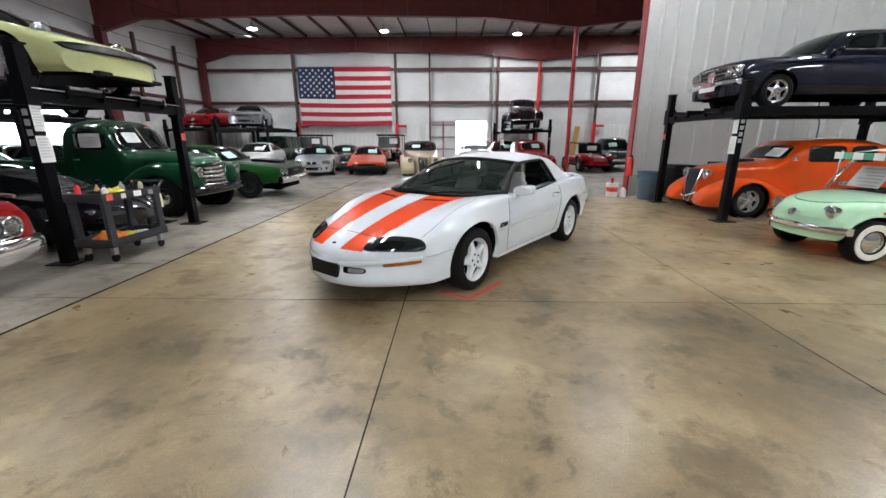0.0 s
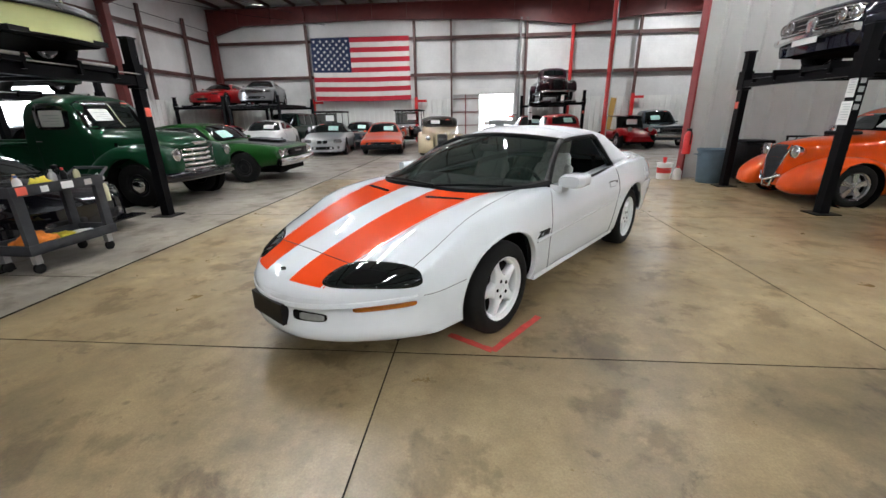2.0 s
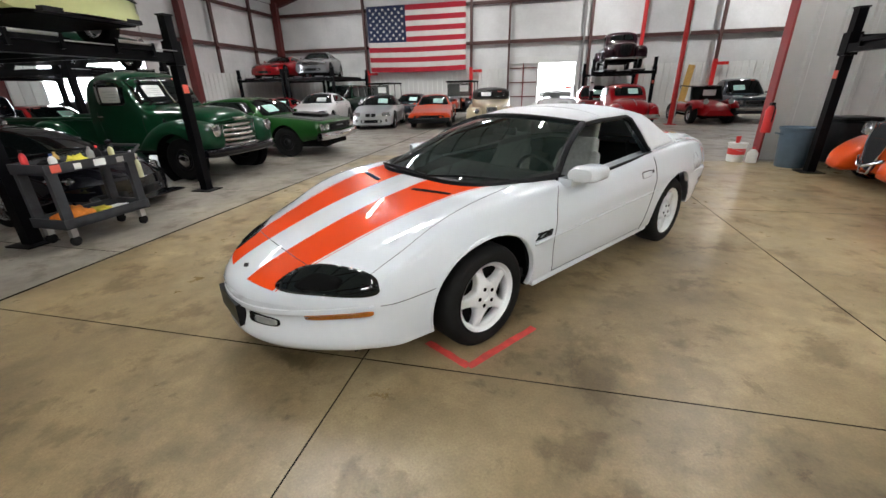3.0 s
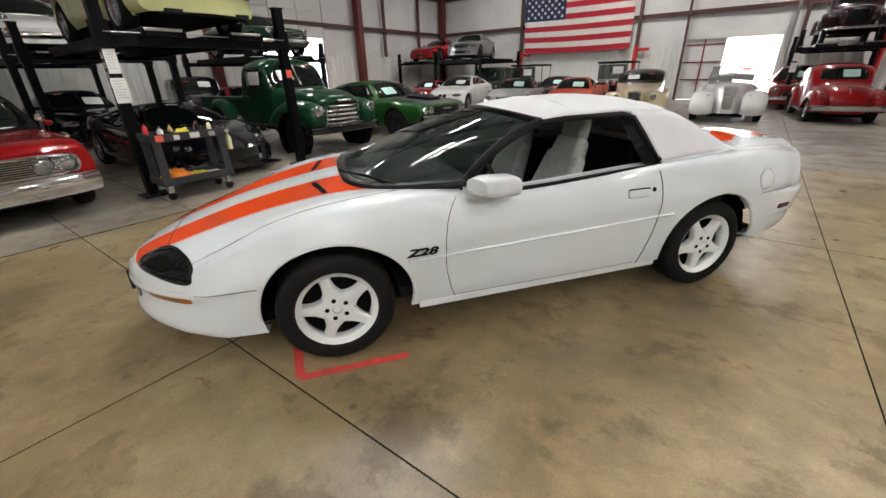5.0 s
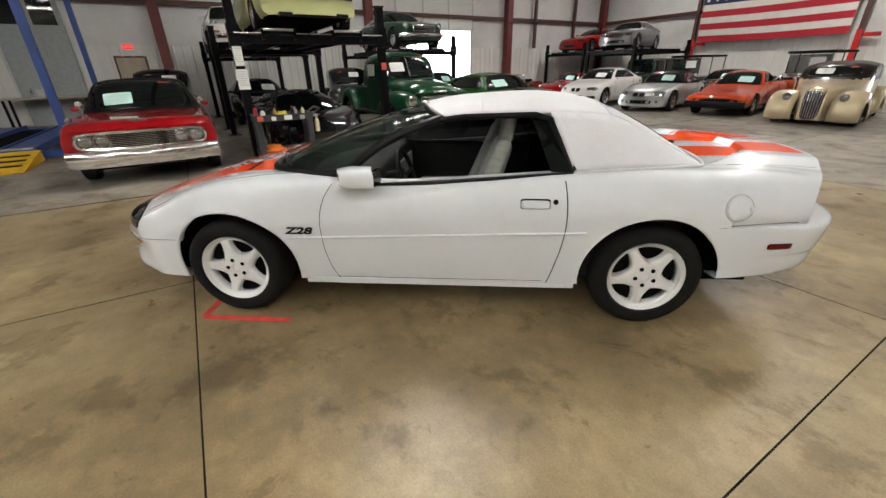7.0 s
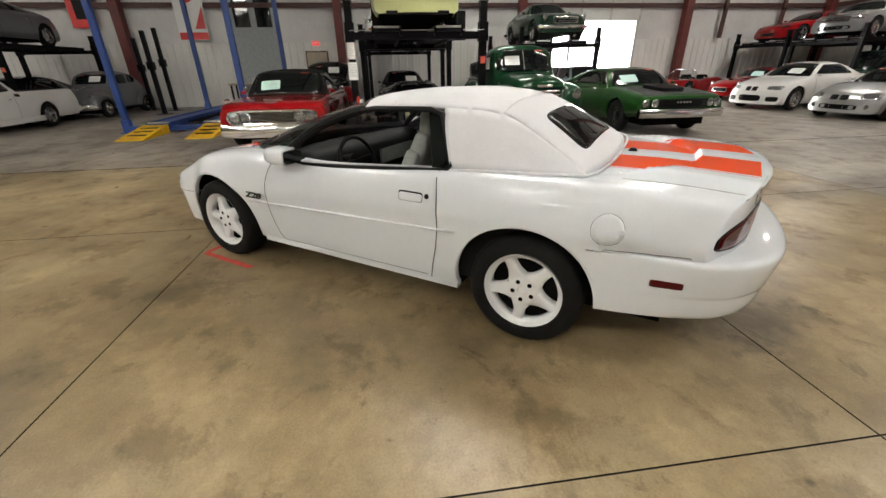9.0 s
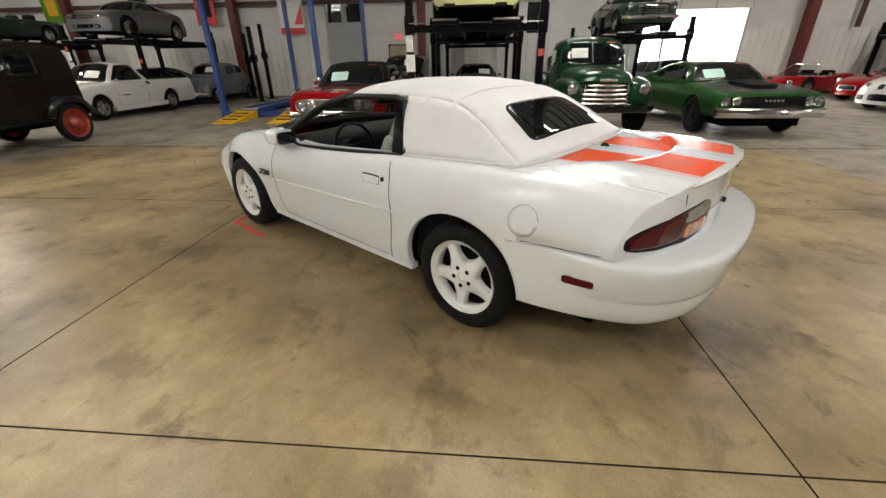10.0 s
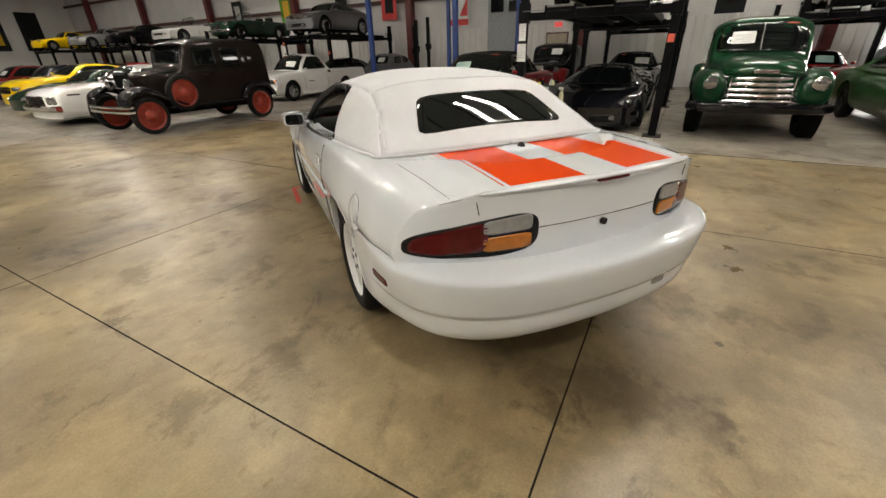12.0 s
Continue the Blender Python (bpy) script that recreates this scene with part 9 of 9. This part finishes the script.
rk = thing("tube_frame", "black steel tube frame standing by the partition behind the hot rod", "rack", pose(6.98, 10.98, 0))
for x in (-.34, .34):
    part("post", tube(B(), [(x, 0, 0), (x, 0, .90)], .022, 8), M_BLACK, rk, smooth=True)
    part("brace", tube(B(), [(x * .94, 0, .68), (x * .40, 0, .90)], .013, 6), M_BLACK, rk, smooth=True)
    part("foot", bx(x - .03, x + .03, -.2, .2, 0, .03), M_BLACK, rk, bevel=.006)
part("rail", tube(B(), [(-.36, 0, .91), (.36, 0, .91)], .022, 8), M_BLACK, rk, smooth=True)
wc = thing("wall_cable", "black cable hanging down the grey partition", "cable")
part("cable", tube(B(), smooth_line([(9.42, 11.335, 2.6), (9.40, 11.33, 2.2), (9.52, 11.33, 1.8), (9.50, 11.335, .9)], 20), .012, 6), M_BLACK, wc, smooth=True)
tc = thing("trash_can", "blue-grey round plastic waste bin by the partition", "waste bin", pose(4.98, 10.62, 0))
part("body", lathe(B(), [(0, .01), (.21, 0), (.225, .02), (.27, .64), (.29, .66), (.295, .70), (.28, .70), (.26, .66), (.22, .05), (0, .03)], 'z', n=32), M_BIN, tc, smooth=True)
for s in (1, -1):
    part("handle", tube(B(), [(s * .27, -.07, .58), (s * .33, -.06, .59), (s * .33, .06, .59), (s * .27, .07, .58)], .014), M_BIN, tc, smooth=True)
bb = thing("black_bin", "black wheeled bin against the partition", "waste bin", pose(5.78, 10.72, 0))
part("body", rounded(-.26, .26, -.28, .28, .06, .80, .05), M_BLACK, bb, smooth=True)
part("lid", rounded(-.28, .28, -.3, .3, .80, .87, .03), M_BLACK, bb, smooth=True)
for s in (1, -1):
    part("wheel", lathe(B(), [(0, .02), (.09, .02), (.1, 0), (.09, -.02), (0, -.02)], 'x', (s * .24, .22, .1), 18), M_RUBBER, bb, smooth=True)
    part("foot", bx(s * .2 - .03, s * .2 + .03, -.22, -.16, 0, .07), M_BLACK, bb)
bk = thing("bucket", "white plastic bucket with red band", "bucket", pose(4.28, 11.12, 0))
part("body", lathe(B(), [(0, .01), (.13, 0), (.14, .02), (.155, .33), (.165, .335), (.165, .36), (.15, .36), (0, .352)], 'z', n=28), M_WHITEPLASTIC, bk, smooth=True)
part("label_band", lathe(B(), [(.1475, .14), (.1535, .26)], 'z', n=28), M_REDPLASTIC, bk)
part("bail", tube(B(), [(.16, 0, .31), (.13, -.14, .26), (0, -.19, .22), (-.13, -.14, .26), (-.16, 0, .31)], .004), M_GALV, bk)
cp = thing("cup", "red drinking cup upright on the bucket lid", "cup", pose(4.26, 11.1, .36))
part("body", lathe(B(), [(0, .002), (.03, 0), (.045, .12), (.043, .12), (.028, .004), (0, .004)], 'z', n=20), M_REDPLASTIC, cp, smooth=True)
bk2 = thing("bottle", "white jug on the floor beside the bucket", "jug", pose(4.52, 11.0, 0))
part("body", lathe(B(), [(0, 0), (.085, 0), (.09, .02), (.09, .18), (.05, .24), (.025, .26), (0, .26)], 'z', n=20), M_WHITEPLASTIC, bk2, smooth=True)
part("cap", lathe(B(), [(.028, .25), (.028, .29), (0, .29)], 'z', n=14), M_REDPLASTIC, bk2)
ex2 = thing("fire_extinguisher", "red fire extinguisher and hose reel on the column", "fire extinguisher", pose(4.70, 11.15, .55))
part("body", lathe(B(), [(0, 0), (.08, 0), (.085, .03), (.085, .40), (.05, .47), (.02, .49), (0, .5)], 'z', n=20), M_REDPLASTIC, ex2, smooth=True)
part("valve", bx(-.03, .03, -.05, .05, .49, .54), M_BLACK, ex2, bevel=.01)
part("hose", tube(B(), [(0, -.05, .52), (0, -.13, .45), (0, -.12, .2)], .012), M_BLACK, ex2, smooth=True)
part("bracket", bx(-.05, .05, .07, .115, .1, .3), M_BLACK, ex2)
bd = thing("plank", "yellow wooden plank leaning on the north wall", "plank", pose(7.55, 26.55, 0, -6, 8, 0))
part("board", bx(-.16, .16, -.02, .02, 0, 2.35), M_WOOD, bd, bevel=.004)
bn = thing("banner", "white sign with a red band hung on the west wall", "sign", pose(XW + .2, -2.0, 3.45))
part("board", bx(0, .02, -.55, .55, -.9, 1.2), M_PAPER, bn)
part("band", bx(.02, .026, -.54, .54, -.88, -.62), M_REDPLASTIC, bn)
bm = B()
bmesh.ops.create_circle(bm, cap_ends=True, segments=28, radius=.24, matrix=pose(.026, 0, .65, 0, 90, 0))
part("disc", bm, M_REDPLASTIC, bn)
bm = B()
for v in ([(.026, .1, -.5), (.026, .5, -.5), (.026, .5, .3)],):
    bm.faces.new([bm.verts.new(p) for p in v])
part("shape", bm, M_REDPLASTIC, bn)
gp = thing("wall_cabinet", "grey sheet-metal locker panel with dark panes on the west wall", "cabinet", pose(XW + .05, .35, 0))
part("panel", bx(0, .12, -.85, .85, 0, 4.6), mat("grey_painted_metal", (.33, .36, .37), .5, grain=.15), gp, bevel=.01)
for s in (-1, 1):
    part("pane", bx(.12, .135, s * .42 - .3, s * .42 + .3, 3.0, 4.4), M_TINT, gp)
wb_ = thing("workbench", "dark workbench with a grinder and meters by the wall", "workbench", pose(XW + .6, .2, 0))
part("top", bx(-.35, .35, -1.1, 1.1, .86, .92), M_DOOR, wb_, bevel=.006)
for x in (-.3, .3):
    for y in (-1, 1):
        part("leg", bx(x - .03, x + .03, y - .03, y + .03, 0, .86), M_LIFT, wb_)
gr = thing("bench_grinder", "grey bench grinder on the workbench", "grinder", pose(XW + .65, .1, .92))
part("motor", lathe(B(), [(0, -.12), (.08, -.1), (.09, 0), (.08, .1), (0, .12)], 'y', (0, 0, .18), 18), M_GALV, gr, smooth=True)
part("foot", bx(-.06, .06, -.08, .08, 0, .12), M_GALV, gr, bevel=.01)
for s in (1, -1):
    part("grinding_wheel", lathe(B(), [(0, -.02), (.1, -.02), (.1, .02), (0, .02)], 'y', (0, s * .2, .18), 20), M_CHROME, gr, smooth=True)
for y, w, z0, z1, lab in ((8.7, .9, 2.46, 3.6, "dark framed poster on the west wall"), (-9.0, .8, 3.2, 4.6, "dark poster on the west wall girts"), (-13.2, .9, 3.2, 4.6, "green and yellow poster on the west wall"), (-17.5, .9, 3.2, 4.6, "faded poster on the west wall girts"), (-5.9, .9, 3.0, 4.6, "red poster behind the silver coupe")):
    ps = thing("poster", lab, "poster", pose(XW + (.005 if y > 0 else .2), y, 0), "wall posters")
    mt = M_REDPLASTIC if "red" in lab else (paint("poster_green", (.12, .3, .04)) if "green" in lab else M_DASH)
    part("sheet", bx(0, .012, -w / 2, w / 2, z0, z1), mt, ps)
    part("figure", bx(.012, .016, -w * .25, w * .3, z0 + .3, z1 - .25), M_YELLOW if "green" in lab else M_GALV if "faded" in lab else M_BLACK, ps)
for x, mt in ((-13.0, M_DASH), (-10.6, M_YELLOW), (-8.2, M_DASH)):
    ps = thing("poster", "tall dark poster on the white end wall", "poster", pose(x, YS + .01, 0), "wall posters")
    part("sheet", bx(-.7, .7, 0, .02, 2.4, 5.2), M_DASH, ps)
    part("figure", bx(-.4, .45, .02, .026, 2.8, 4.6), mt, ps)


# ---- floor slabs, joint by joint ----
XJ = [-3.505 + 3.048 * i for i in range(-5, 7)]
YJ = [3.80 + 3.66 * i for i in range(-12, 8)]
POUR = -3.565                  # wide joint between the tan and the grey pour
XJ = [POUR if abs(x + 3.505) < 0.01 else x for x in XJ]
XJ = [XW - 0.3] + [x for x in XJ if XW < x < XE] + [XE + 0.3]
YJ = [YS - 0.3] + [y for y in YJ if YS < y < YN] + [YN + 0.3]


def slab(x0, x1, y0, y1, material, gap=0.0042):
    ga, gb = (0.017 if abs(x - POUR) < 0.01 else gap for x in (x0, x1))
    bm = bx(x0 + ga, x1 - gb, y0 + gap, y1 - gap, -0.0055, 0.0)
    bm.normal_update()
    for f in bm.faces:
        f.material_index = 1 if abs(f.normal.z) < 0.5 else 0      # dirt-filled cut faces
    return part("slab", bm, material, floor, mats=[M_JOINT])


for xa, xb in zip(XJ, XJ[1:]):
    for ya, yb in zip(YJ, YJ[1:]):
        tan = xa > -3.6 and -3.6 < ya < 10.5
        if tan and ya < -3:
            if xa < -0.5:
                slab(xa, xb, ya, -1.15, M_GREY)
                slab(xa, xb, -1.1505, yb, M_TAN, 0.001)
            else:
                slab(xa, xb, ya, yb, M_TAN)
        elif xb == POUR and abs(ya - 3.80) < 0.01:
            slab(xa, xb, ya, 4.90, M_GREY)
            slab(xa, xb, 4.90, yb, M_GREY)
        else:
            slab(xa, xb, ya, yb, M_TAN if tan else M_GREY)
